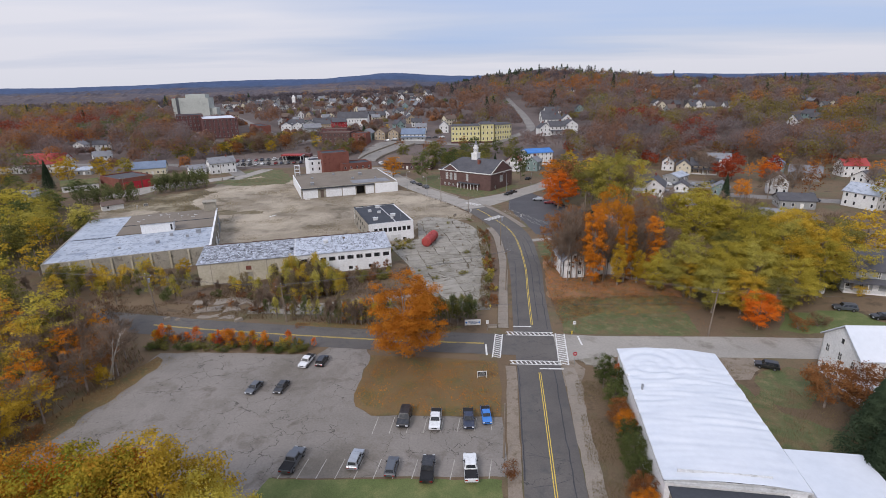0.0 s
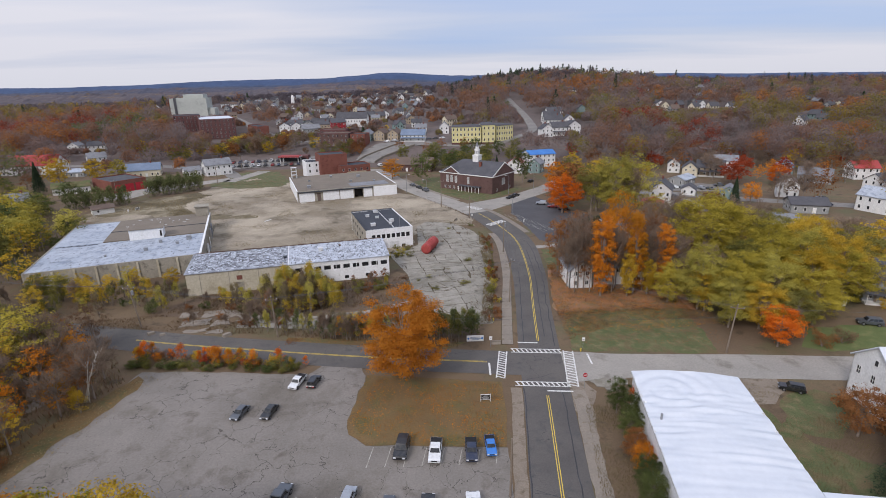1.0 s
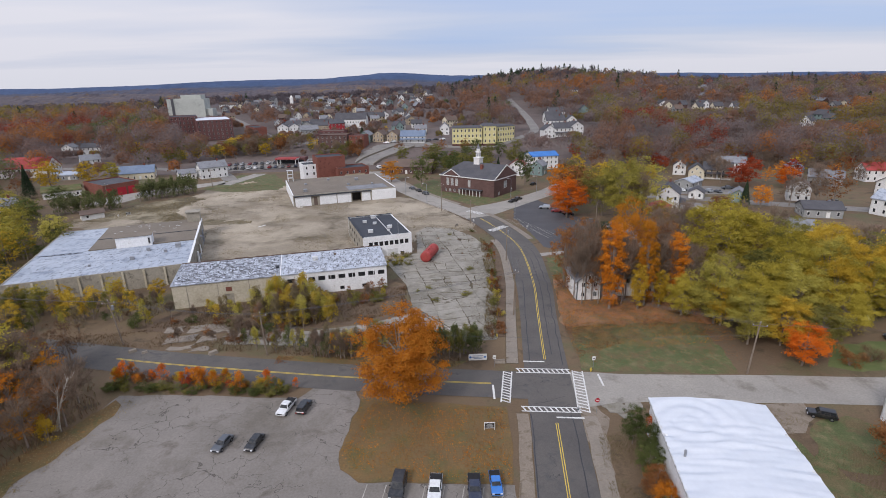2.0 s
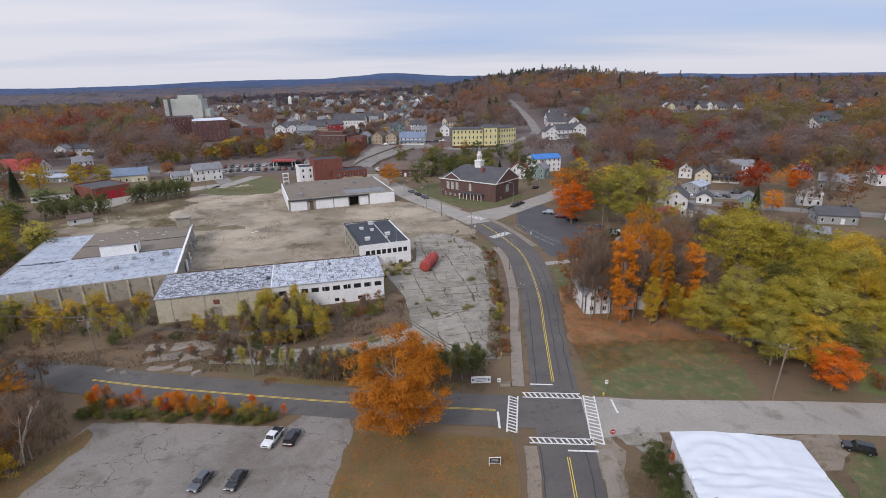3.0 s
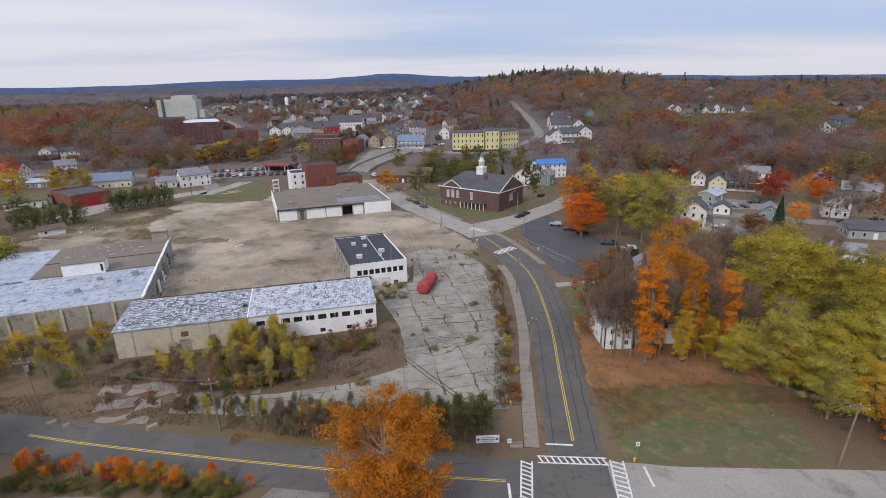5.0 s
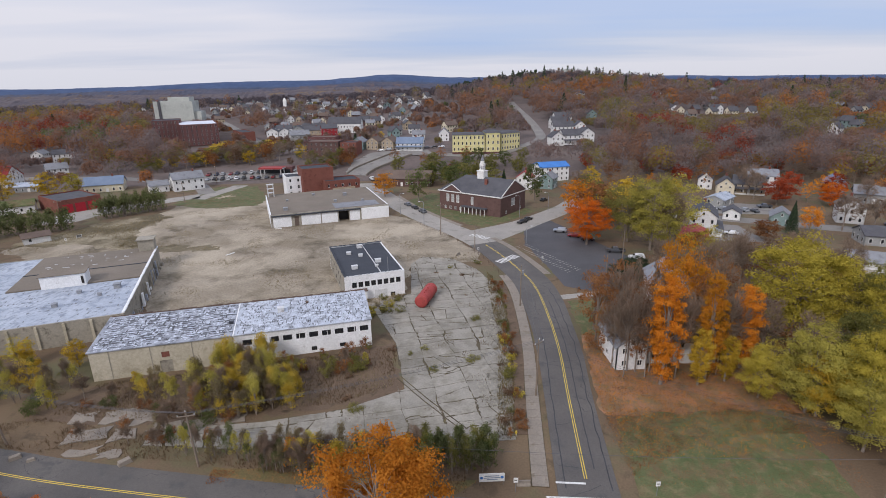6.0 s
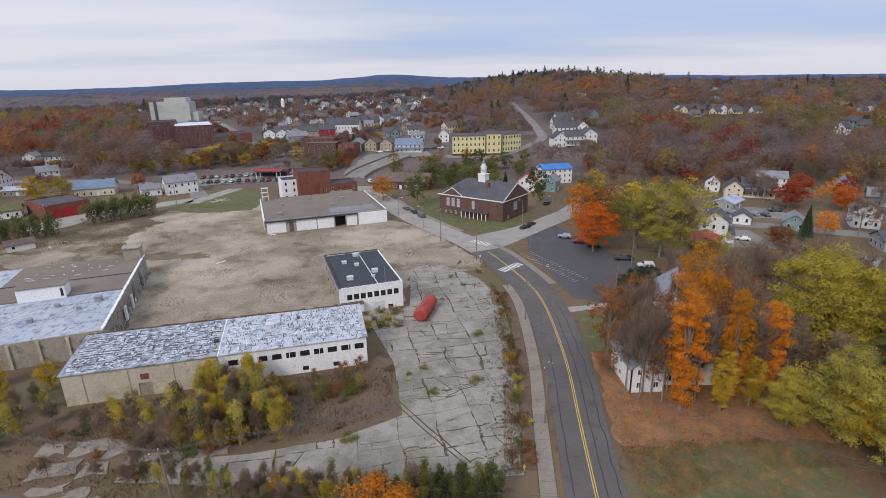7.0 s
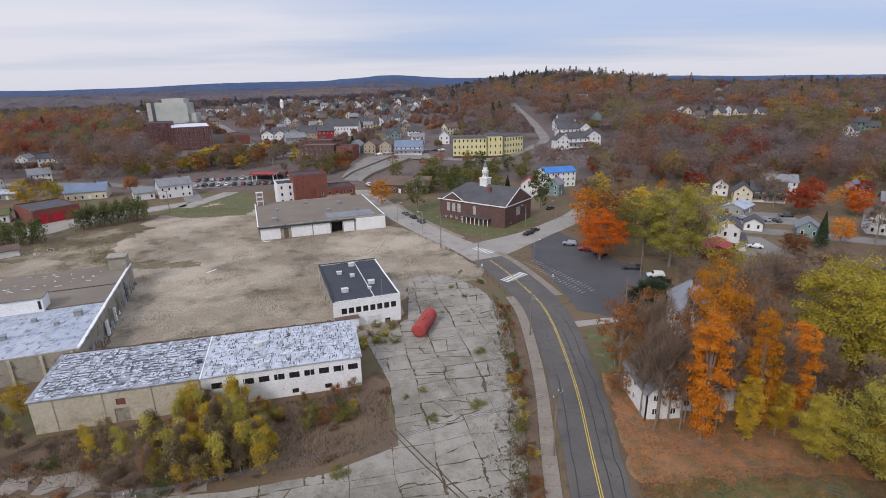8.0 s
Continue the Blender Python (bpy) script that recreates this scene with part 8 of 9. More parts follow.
def grow_woods():
    rnd = random.Random(31)
    y = 300.0
    while y < 2300:
        step = 13.4 if y < 620 else (15.0 if y < 900 else (17.0 if y < 1250 else 28.0))
        reach = 170 + (y - 65) * 0.98
        x = -reach
        while x < reach:
            px, py = x + rnd.uniform(-0.5, 0.5) * step, y + rnd.uniform(-0.5, 0.5) * step
            x += step
            if py < 335 and -210 < px < (110 if py > 312 else 190) or py < 352 and -150 < px < 85:
                continue
            if -150 < px < 12 and py < 432:
                continue
            town = sm(-190, -110, px) * (1 - sm(20, 70, px)) * (1 - sm(640, 800, py))
            if rnd.random() < town * 0.2:
                continue
            if np.min(np.hypot(BUILT[:, 0] - px, BUILT[:, 1] - py)) < (14 if py < 570 else 9.5) and rnd.random() < 0.96:
                continue
            if np.hypot(px + 203, py - 540) < 36 or np.hypot(px + 190, py - 500) < 26 or np.hypot(px + 300, py - 725) < 56 or np.hypot(px - 40, py - 402) < 34 or 18 < px < 66 and 340 < py < 392:
                continue
            if np.min(np.hypot(ROAD_XY[:, 0] - px, ROAD_XY[:, 1] - py)) < 9.0:
                continue
            if 430 < py < 524 and abs(px + 4 + (py - 30) * 0.385) < 24 or 620 < py < 708 and abs(px + 4 + (py - 30) * 0.427) < 30:
                continue
            if 76 < px < 122 and 345 < py < 400 and rnd.random() < 0.6:
                continue
            if py > 900 and px < -260 and rnd.random() < 0.55 or py > 1250 and abs(px) > 420:
                continue
            aim = (VIEWED[:, 0] + 3) / (VIEWED[:, 1] - 40)
            hides = (np.abs(px + 3 - aim * (py - 40)) < VIEW_W) & (py < VIEWED[:, 1]) & (py > VIEWED[:, 1] - 170)
            ceiling = 99.0
            if hides.any():
                # houses on the hillside look out over the trees below them
                ceiling = np.min((VIEW_Z + (52 - VIEW_Z) * (VIEWED[:, 1] - py) / (VIEWED[:, 1] - 40))[hides]) - H(px, py)
                if ceiling < 4.0:
                    continue
            kind = wood_kind(rnd, px, py)
            # with distance more trees take the haze-tinted leaf colour
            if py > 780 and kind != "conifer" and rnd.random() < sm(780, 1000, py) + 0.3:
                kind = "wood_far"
            tall = rnd.uniform(13, 25) * (1 - 0.4 * sm(800, 1000, py)) * (0.5 if town > 0.4 else 1.0) * (1.15 if kind == "conifer" else 1.0)
            broad = rnd.uniform(7.0, 10.8) * (0.5 if town > 0.4 else 1.0) * (1.7 if py > 1250 else 1.0)
            low = min(1.0, ceiling / tall)
            WOOD[kind].append((px, py, H(px, py), tall * low, broad * max(low, 0.45)))
        y += step * 0.9
    leaves = {kind: [] for kind in WOOD}
    for kind, trees in WOOD.items():
        bare = kind in ("wood_grey", "wood_brown", "wood_far")
        for px, py, pz, hh, rr in trees:
            n, size = next((n, size) for far, n, size in ((400, 540, 1.0), (480, 420, 1.2), (620, 270, 1.5), (900, 140, 2.05), (1250, 50, 3.3), (9999, 20, 6.0)) if py < far)
            d = unit(n)
            if kind == "conifer":
                t = rng.random(n) ** 0.8
                c = np.stack([d[:, 0] * (1.05 - t) * rr * 0.8, d[:, 1] * (1.05 - t) * rr * 0.8, hh * (0.1 + 0.9 * t)], axis=1)
                out = d * 0.5 + np.array([0, 0, 0.4])
                size *= 0.8
            else:
                lobes = unit(9)
                d[:, 2] = np.where(d[:, 2] < -0.45, -d[:, 2], d[:, 2])
                swell = 0.66 + 0.40 * np.max(d @ lobes.T, axis=1, keepdims=True) ** 5
                c = d * swell * rng.uniform(0.62, 1.06, (n, 1)) * np.array([rr, rr, hh * 0.46]) + np.array([0, 0, hh * 0.56])
                out = d * np.array([1, 1, 0.8])
            out = out / (np.linalg.norm(out, axis=1, keepdims=True) + 1e-9)
            twig = rng.random(n) < (0.6 if bare else 0.12)
            b = np.where(twig[:, None], out + np.array([0, 0, 0.7]) + unit(n) * 0.5, unit(n))
            b -= np.where(twig, 0.0, 0.85)[:, None] * out * np.sum(b * out, axis=1, keepdims=True)
            b /= np.linalg.norm(b, axis=1, keepdims=True) + 1e-9
            a = np.cross(b, out + unit(n) * 0.25)
            a /= np.linalg.norm(a, axis=1, keepdims=True) + 1e-9
            c = c + np.array([px, py, pz])
            s = (size * rng.uniform(0.6, 1.3, n) / 2)[:, None]
            wide, tall = np.where(twig, 0.3, 1.0)[:, None], np.where(twig, 1.7, 1.0)[:, None]
            tri = np.stack([c - a * s * wide - b * s * 0.6 * tall, c + a * s * wide - b * s * 0.6 * tall, c + b * s * 1.1 * tall], axis=1)
            # bare limbs and browned leaves show through every crown
            other = rng.random(n) < (0.25 if kind != "conifer" else 0.0)
            leaves[kind].append(tri[~other].reshape(-1, 3))
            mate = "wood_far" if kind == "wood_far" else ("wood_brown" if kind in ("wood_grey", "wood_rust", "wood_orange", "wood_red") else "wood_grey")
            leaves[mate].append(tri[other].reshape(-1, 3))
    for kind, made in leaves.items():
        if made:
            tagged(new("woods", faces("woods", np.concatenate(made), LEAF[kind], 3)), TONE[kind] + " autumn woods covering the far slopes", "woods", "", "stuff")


grow_woods()


# ---- vehicles ----
def softened(m, amount, name, material):
    """A mesh with its edges rounded."""
    bm = bmesh.new()
    me = m.mesh(name)
    bm.from_mesh(me)
    bpy.data.meshes.remove(me)
    bmesh.ops.remove_doubles(bm, verts=bm.verts, dist=0.001)
    bmesh.ops.bevel(bm, geom=list(bm.edges), offset=amount, segments=2, affect="EDGES", clamp_overlap=True)
    out = bpy.data.meshes.new(name)
    bm.to_mesh(out)
    bm.free()
    out.materials.append(material)
    return out


PAINT = {"white": glossy("white_car_paint", "d8dadb", 0.3, 0.0, 0.4), "silver": glossy("silver_car_paint", "a9adb2", 0.3, 0.5, 0.4),
         "grey": glossy("grey_car_paint", "5c6066", 0.3, 0.4, 0.4), "black": glossy("black_car_paint", "1d1e21", 0.28, 0.0, 0.4),
         "navy": glossy("navy_car_paint", "252d44", 0.28, 0.2, 0.4), "blue": glossy("bright_blue_car_paint", "2f78c8", 0.3, 0.1, 0.4),
         "red": glossy("red_car_paint", "7d1f22", 0.3, 0.0, 0.4)}
CARS = {}
BODY = {  # half width, outline of the lower body, cabin (y0, y1, z0, z1, drawn in x, y), wheels, wheel radius
    "sedan": (0.90, [(-2.3, 0.32), (-2.32, 0.72), (-2.1, 0.88), (-1.2, 0.95), (1.15, 0.95), (2.1, 0.82), (2.3, 0.62), (2.3, 0.32)], (-1.75, 1.05, 0.95, 1.44, 0.2, 0.62), (-1.4, 1.42), 0.33),
    "suv": (0.95, [(-2.35, 0.4), (-2.38, 0.95), (-2.3, 1.05), (1.1, 1.08), (2.2, 0.98), (2.35, 0.75), (2.35, 0.4)], (-2.25, 1.05, 1.06, 1.74, 0.17, 0.4), (-1.42, 1.42), 0.37),
    "pickup": (1.0, [(-2.9, 0.5), (-2.92, 1.1), (0.9, 1.14), (1.2, 1.16), (2.6, 1.08), (2.85, 0.9), (2.85, 0.5)], (-0.95, 1.25, 1.13, 1.85, 0.15, 0.38), (-1.8, 1.85), 0.41),
}


def cabin_faces(hw, cabin):
    """The four sloping sides of the cabin: lower and upper corners, front, back, east, west."""
    y0, y1, z0, z1, ix, iy = cabin
    x = hw - 0.06
    a, b, c, d = Vector((-x, y0, z0)), Vector((x, y0, z0)), Vector((x, y1, z0)), Vector((-x, y1, z0))
    e, f, g, h = Vector((-x + ix, y0 + iy * 0.7, z1)), Vector((x - ix, y0 + iy * 0.7, z1)), Vector((x - ix, y1 - iy * 1.3, z1)), Vector((-x + ix, y1 - iy * 1.3, z1))
    return {"windscreen": (c, d, h, g), "rear_window": (a, b, f, e), "right": (b, c, g, f), "left": (d, a, e, h)}


def glass_in(sides, u0, u1, v0=0.14, v1=0.84):
    """A thin pane set on one side of the cabin, between shares of its length and height."""
    p, q, r, t = sides
    out = (q - p).cross(t - p).normalized()

    def at(u, v):
        return p.lerp(q, u).lerp(t.lerp(r, u), v)
    ring = [at(u0, v0), at(u1, v0), at(u1, v1), at(u0, v1)]
    m = MB()
    m.add([*[k - out * 0.01 for k in ring], *[k + out * 0.014 for k in ring]], [(0, 3, 2, 1), (4, 5, 6, 7), (0, 1, 5, 4), (1, 2, 6, 5), (2, 3, 7, 6), (3, 0, 4, 7)])
    return m


def car_parts(kind):
    if kind in CARS:
        return CARS[kind]
    hw, outline, cabin, axles, r = BODY[kind]
    y0, y1, z0, z1, ix, iy = cabin
    # the lower body, cut away over the wheels
    low = outline[0][1]
    under = [(outline[0][0], low)]
    for ay in axles:
        under += [(ay - r - 0.1, low)] + [(ay + (r + 0.07) * math.cos(k), r + (r + 0.07) * math.sin(k)) for k in (2.7, 2.2, 1.57, 0.95, 0.45)] + [(ay + r + 0.1, low)]
    under.append((outline[-1][0], low))
    profile = under + outline[1:-1][::-1]
    body = softened(MB().across(profile, -hw, hw), 0.05, "body", PAINT["grey"])
    faces_of = cabin_faces(hw, cabin)
    a, b, f, e = faces_of["rear_window"]
    c, d, h, g = faces_of["windscreen"]
    shell = MB().add([a - Vector((0, 0, 0.06)), b - Vector((0, 0, 0.06)), c - Vector((0, 0, 0.06)), d - Vector((0, 0, 0.06)), e, f, g, h],
                     [(3, 2, 1, 0), (4, 5, 6, 7), (0, 1, 5, 4), (1, 2, 6, 5), (2, 3, 7, 6), (3, 0, 4, 7)])
    roof = softened(shell, 0.05, "cabin", PAINT["grey"])
    panes = [("windscreen", glass_in(faces_of["windscreen"], 0.06, 0.94, 0.1, 0.9)), ("rear_window", glass_in(faces_of["rear_window"], 0.1, 0.9, 0.25, 0.86))]
    for side in ("right", "left"):
        cuts = ((0.1, 0.5), (0.54, 0.88)) if kind != "suv" else ((0.08, 0.34), (0.38, 0.62), (0.66, 0.88))
        for u0, u1 in cuts:
            panes.append(("side_window", glass_in(faces_of[side], u0, u1) if side == "right" else glass_in(faces_of[side], 1 - u1, 1 - u0)))
    panes = [(name, m.mesh(name, M["glass"])) for name, m in panes]
    tyre = MB().tube([(-0.12, 0, 0), (0.12, 0, 0)], [r, r], 16).mesh("tyre", M["rubber"])
    rim = MB().tube([(-0.13, 0, 0), (0.13, 0, 0)], [r * 0.6, r * 0.6], 10).mesh("rim", M["rim"])
    lamp = MB().box(-0.2, -0.05, -0.09, 0.2, 0.05, 0.09)
    front = MB().box(-hw * 0.5, outline[-2][0] - 0.02, outline[-2][1] - 0.16, hw * 0.5, outline[-2][0] + 0.03, outline[-2][1] + 0.04).mesh("grille", M["rubber"])
    bed = MB()
    if kind == "pickup":
        bed.box(-hw + 0.14, -2.76, 1.1, hw - 0.14, -0.98, 1.158)
        bed.box(-hw + 0.04, -2.86, 1.12, -hw + 0.13, -0.96, 1.2).box(hw - 0.13, -2.86, 1.12, hw - 0.04, -0.96, 1.2)
    mirror = MB().box(-0.09, -0.06, -0.06, 0.09, 0.06, 0.08).mesh("mirror", M["rubber"])
    CARS[kind] = body, panes, roof, tyre, rim, lamp.mesh("headlight", M["lamp_clear"]), lamp.mesh("tail_light", M["lamp_red"]), bed.mesh("truck_bed", M["rubber"]), front, mirror
    return CARS[kind]


WORDS = {"sedan": "saloon car", "suv": "sport utility car", "pickup": "pickup truck"}


def car(kind, x, y, rz, colour, where, group="", z=None, size=1.0):
    """A parked vehicle; its front is towards its own +y."""
    body, panes, roof, tyre, rim, head, tail, bed, grille, mirror = car_parts(kind)
    hw, outline, cabin, axles, r = BODY[kind]
    ob = thing(kind + ("_truck" if kind == "pickup" else "_car"), colour + " " + WORDS[kind] + " " + where, "car", x, y, (0.035 if y < 330 else H(x, y) + 0.3) if z is None else z, rz, group)
    ob.scale = (size,) * 3
    for name, me in (("body", body), ("cabin", roof)):
        o = part(name, me, None, ob)
        o.material_slots[0].link = "OBJECT"
        o.material_slots[0].material = PAINT[colour]
    near = y < 120
    for name, me in panes if near else panes[:4]:
        part(name, me, None, ob)
    if near:
        part("grille", grille, None, ob)
        for sx in (-1, 1):
            part("mirror", mirror, None, ob, "", pose(sx * (hw + 0.06), cabin[1] - 0.45, cabin[2] + 0.12))
    for sx in (-1, 1):
        for ay in axles:
            w = part("wheel", tyre, None, ob, "", pose(sx * (hw - 0.12), ay, r))
            if near:
                part("rim", rim, None, w)
        if near:
            part("headlight", head, None, ob, "", pose(sx * (hw - 0.28), outline[-2][0] - 0.02, outline[-2][1] - 0.02))
            part("tail_light", tail, None, ob, "", pose(sx * (hw - 0.25), outline[1][0] + 0.02, outline[1][1] - 0.2))
    if kind == "pickup":
        part("truck_bed", bed, None, ob, "dark open load bed")
    return ob


LOT_CARS = "cars in the cracked parking lot"
car("pickup", -24.2, 67.2, -13, "grey", "parked in the cracked lot", LOT_CARS, size=0.9)
car("suv", -15.3, 66.9, -10, "silver", "parked in the cracked lot", LOT_CARS, size=0.84)
car("suv", -10.1, 65.1, -8, "grey", "parked in the cracked lot", LOT_CARS, size=0.8)
car("pickup", -5.1, 64.2, -6, "black", "parked in the cracked lot", LOT_CARS, size=0.9)
car("pickup", 0.8, 64.1, -2, "white", "parked in the cracked lot", LOT_CARS, size=0.92)
car("suv", -8.6, 76.0, 172, "black", "parked by the lawn", LOT_CARS, size=1.0)
car("pickup", -3.7, 75.2, 174, "white", "parked by the lawn", LOT_CARS, size=0.87)
car("pickup", 1.5, 75.0, 177, "navy", "parked by the lawn", LOT_CARS, size=0.84)
car("pickup", 4.4, 75.8, 179, "blue", "parked by the lawn", LOT_CARS, size=0.74)
car("pickup", -27.9, 95.0, 166, "white", "parked by the hedge", LOT_CARS, size=0.8)
car("suv", -25.0, 94.9, -10, "black", "parked by the hedge", LOT_CARS, size=0.8)
car("sedan", -35.4, 86.5, 165, "grey", "standing in the open lot", LOT_CARS, size=0.84)
car("sedan", -30.6, 86.4, 168, "black", "standing in the open lot", LOT_CARS, size=0.84)
car("suv", 57.8, 87.2, 62, "black", "on the drive of the white house", size=0.85)
car("suv", 91.0, 110.0, 70, "grey", "beside the grey house")
car("sedan", 95.5, 105.0, 80, "black", "beside the grey house")
for i, (x, y, rz, kind, colour) in enumerate(((35.5, 243.5, 130, "sedan", "black"), (46.5, 229.5, 70, "suv", "silver"), (50.0, 223.0, 70, "sedan", "red"), (53.4, 218.5, 70, "sedan", "black"), (58.0, 205.0, 80, "pickup", "grey"), (62.0, 198.0, 80, "suv", "white"))):
    car(kind, x, y, rz, colour, "in the dark car park", "cars in the dark car park")
for i, (x, y, rz, kind, colour) in enumerate(((-6.2, 272.0, 24, "sedan", "black"), (-9.5, 278.5, 24, "sedan", "grey"), (-3.0, 264.5, 24, "suv", "grey"), (38.5, 247.5, -45, "sedan", "black"), (52.5, 281, -40, "sedan", "black"))):
    car(kind, x, y, rz, colour, "at the kerb near the hall", "cars at the kerb")
for i in range(5):
    car(("sedan", "suv")[i % 2], 118 + 3.6 * i, 257 - 1.4 * i, 10, ("white", "silver", "white", "silver", "grey")[i], "among the eastern houses", "cars of the eastern houses")
car("pickup", 141, 258, 80, "grey", "among the eastern houses", "cars of the eastern houses")
car("sedan", 105, 221, 60, "white", "beside the tall white house")
car("sedan", 168, 226, 60, "black", "beside the eastern street")
car("suv", 161, 213, -62, "navy", "beside the eastern street")
town_rnd = random.Random(8)
for i in range(26):
    x = -130 + 4.1 * (i % 13) + town_rnd.uniform(-0.4, 0.4)
    y = (352 if i < 13 else 366) + 0.25 * (x + 130) * 0.3
    car(town_rnd.choice(("sedan", "suv", "pickup")), x, y, 4 + town_rnd.choice((0, 180)), town_rnd.choice(("white", "silver", "grey", "black", "navy", "red", "white")), "in the shops' car park", "cars by the shops")
for i in range(9):
    car(town_rnd.choice(("sedan", "suv")), -30 + 5.2 * i, 408 + 1.1 * i, town_rnd.uniform(60, 110), town_rnd.choice(("white", "silver", "grey", "black")), "in the town square", "cars in the square", z=H(-30 + 5.2 * i, 408 + 1.1 * i) + 0.5)
for i in range(3):
    car("suv", -31 + 2.6 * i, 344 + 1.5 * i, 20, "white", "beside the bridge", "white vans by the bridge", z=0.4, size=1.15)
car("sedan", -146.5, 287, 52, "white", "on the fire station forecourt")
car("sedan", -144.5, 280, 52, "silver", "on the fire station forecourt")


# ---- poles and wires ----
def utility_pole(x, y, h, lean=(0, 0), arm=True, turn=0, box=False, where=""):
    ob = thing("utility_pole", "weathered wooden utility pole " + where, "utility pole", x, y, 0, turn)
    part("pole", MB().tube([(0, 0, -0.3), (lean[0] * h, lean[1] * h, h)], [0.17, 0.11], 8), M["pole_wood"], ob)
    if arm:
        part("crossarm", MB().box(lean[0] * h - 1.2, lean[1] * h - 0.16, h - 0.75, lean[0] * h + 1.2, lean[1] * h - 0.04, h - 0.6), M["pole_wood"], ob)
        for ox in (-1.1, 0.0, 1.1):
            part("insulator", MB().cyl(lean[0] * h + ox, lean[1] * h - 0.1, h - 0.6 if ox else h, (h - 0.6 if ox else h) + 0.22, 0.06, 6), M["steel_white"], ob)
    if box:
        part("transformer", MB().cyl(lean[0] * h * 0.8 + 0.42, lean[1] * h - 0.1, h - 2.2, h - 1.2, 0.26, 12), M["pole_steel"], ob, "grey cylindrical transformer")
    return Vector((x, y, h))


A = utility_pole(-68.2, 120.6, 10.3, (-0.10, 0.0), True, 10, True, "leaning beside the street")
B = utility_pole(-36.3, 113.8, 9.4, (-0.04, 0), True, 10, False, "beside the street")
C = utility_pole(15.9, 128.1, 11.0, (0.01, 0), True, 40, False, "beside the footpath")
D = utility_pole(42.4, 170.3, 11.2, (0.01, 0), False, 0, False, "by the driveway")
E = utility_pole(13.6, 209.7, 9.0, (0, 0), False, 0, False, "beside the main road")
F = utility_pole(53.9, 100.4, 10.4, (0.06, 0), True, -20, False, "at the lawn's corner")
G = utility_pole(20.2, 166.0, 10.6, (0.0, 0), False, 0, True, "beside the footpath")
Hh = utility_pole(3.4, 230.1, 11.6, (0, 0), True, 30, False, "beside the main road")
P = utility_pole(57.9, 198.6, 9.5, (0, 0), False, 0, False, "by the car park")
Q = utility_pole(-113, 131, 10, (0, 0), True, 12, False, "at the edge of the wood")
utility_pole(5.8, 66.5, 9.0, (0, 0), False, 0, False, "beside the parking lot")
for x, y in ((-140, 214), (-116, 298), (-150, 262), (-118, 345)):
    utility_pole(x, y, 9.5, (0, 0), True, 30, False, "west of the bare lot")


def power_line(a, b, offset, sag=0.7, drop=0.3):
    a, b = a + Vector((offset, 0, -drop)), b + Vector((offset, 0, -drop))
    pts = [a.lerp(b, i / 14) - Vector((0, 0, 4 * sag * (i / 14) * (1 - i / 14))) for i in range(15)]
    ob = new("power_line", MB().tube(pts, [0.022] * 15, 3).mesh("power_line", M["wire"]))
    tagged(ob, "thin sagging overhead power line between wooden poles", "power line", "overhead power lines")


for a, b in ((Q, A), (A, B), (B, C), (C, F), (C, G), (G, E), (E, Hh), (D, P)):
    for off in ((-1.0, 0.0, 1.0) if a not in (G, E, D) else (0.0,)):
        power_line(a, b, off, 0.9)
power_line(B, F, 0.4, 1.6, 2.6)
power_line(F, F + Vector((60, -8, 0)), 0.0, 0.9)


def street_lamp(x, y, h, rz, where):
    ob = thing("street_lamp", "grey steel street lamp " + where, "street lamp", x, y, 0, rz)
    part("post", MB().tube([(0, 0, 0), (0, 0, h - 0.6), (0.5, 0, h), (1.5, 0, h + 0.1)], [0.1, 0.07, 0.06, 0.05], 8), M["pole_steel"], ob)
    part("lamp_head", MB().taper(1.3, -0.16, 2.1, 0.16, h, h + 0.2, 0.08, 0.05), M["steel_white"], ob)


for x, y, h, rz, where in ((-12.2, 262, 9, -30, "near the hall"), (36, 252, 9, 200, "by the side road"), (31.8, 217, 6, 0, "by the car park"), (-2.5, 246, 9, 200, "by the main road"), (50, 262, 8, 200, "by the side road")):
    street_lamp(x, y, h, rz, where)


# ---- yard things ----
def lying_tank():
    ob = thing("storage_tank", "rusty red steel storage tank lying on the concrete yard", "tank", -2.6, 171.0, 1.66, -18)
    r, half_len = 1.6, 4.4
    path = [(0, -half_len - 0.35, 0), (0, -half_len - 0.25, 0), (0, -half_len, 0), (0, half_len, 0), (0, half_len + 0.25, 0), (0, half_len + 0.35, 0)]
    shell = new("shell", MB().tube(path, [r * 0.55, r * 0.8, r, r, r * 0.8, r * 0.55], 28).mesh("shell", M["tank_red"], False))
    shell.parent = ob
    for y in (-3, 0, 3):
        part("band", MB().tube([(0, y - 0.06, 0), (0, y + 0.06, 0)], [r + 0.03, r + 0.03], 28), M["tank_red"], ob)
    for y in (-2.2, -1.0, 0.6):
        part("nozzle", MB().cyl(0.3, y, r - 0.12, r + 0.28, 0.16, 10), M["tank_red"], ob)
    for y in (-2.6, 2.6):
        part("saddle", MB().box(-1.1, y - 0.2, -r - 0.05, 1.1, y + 0.2, -r + 0.35), M["rust"], ob)


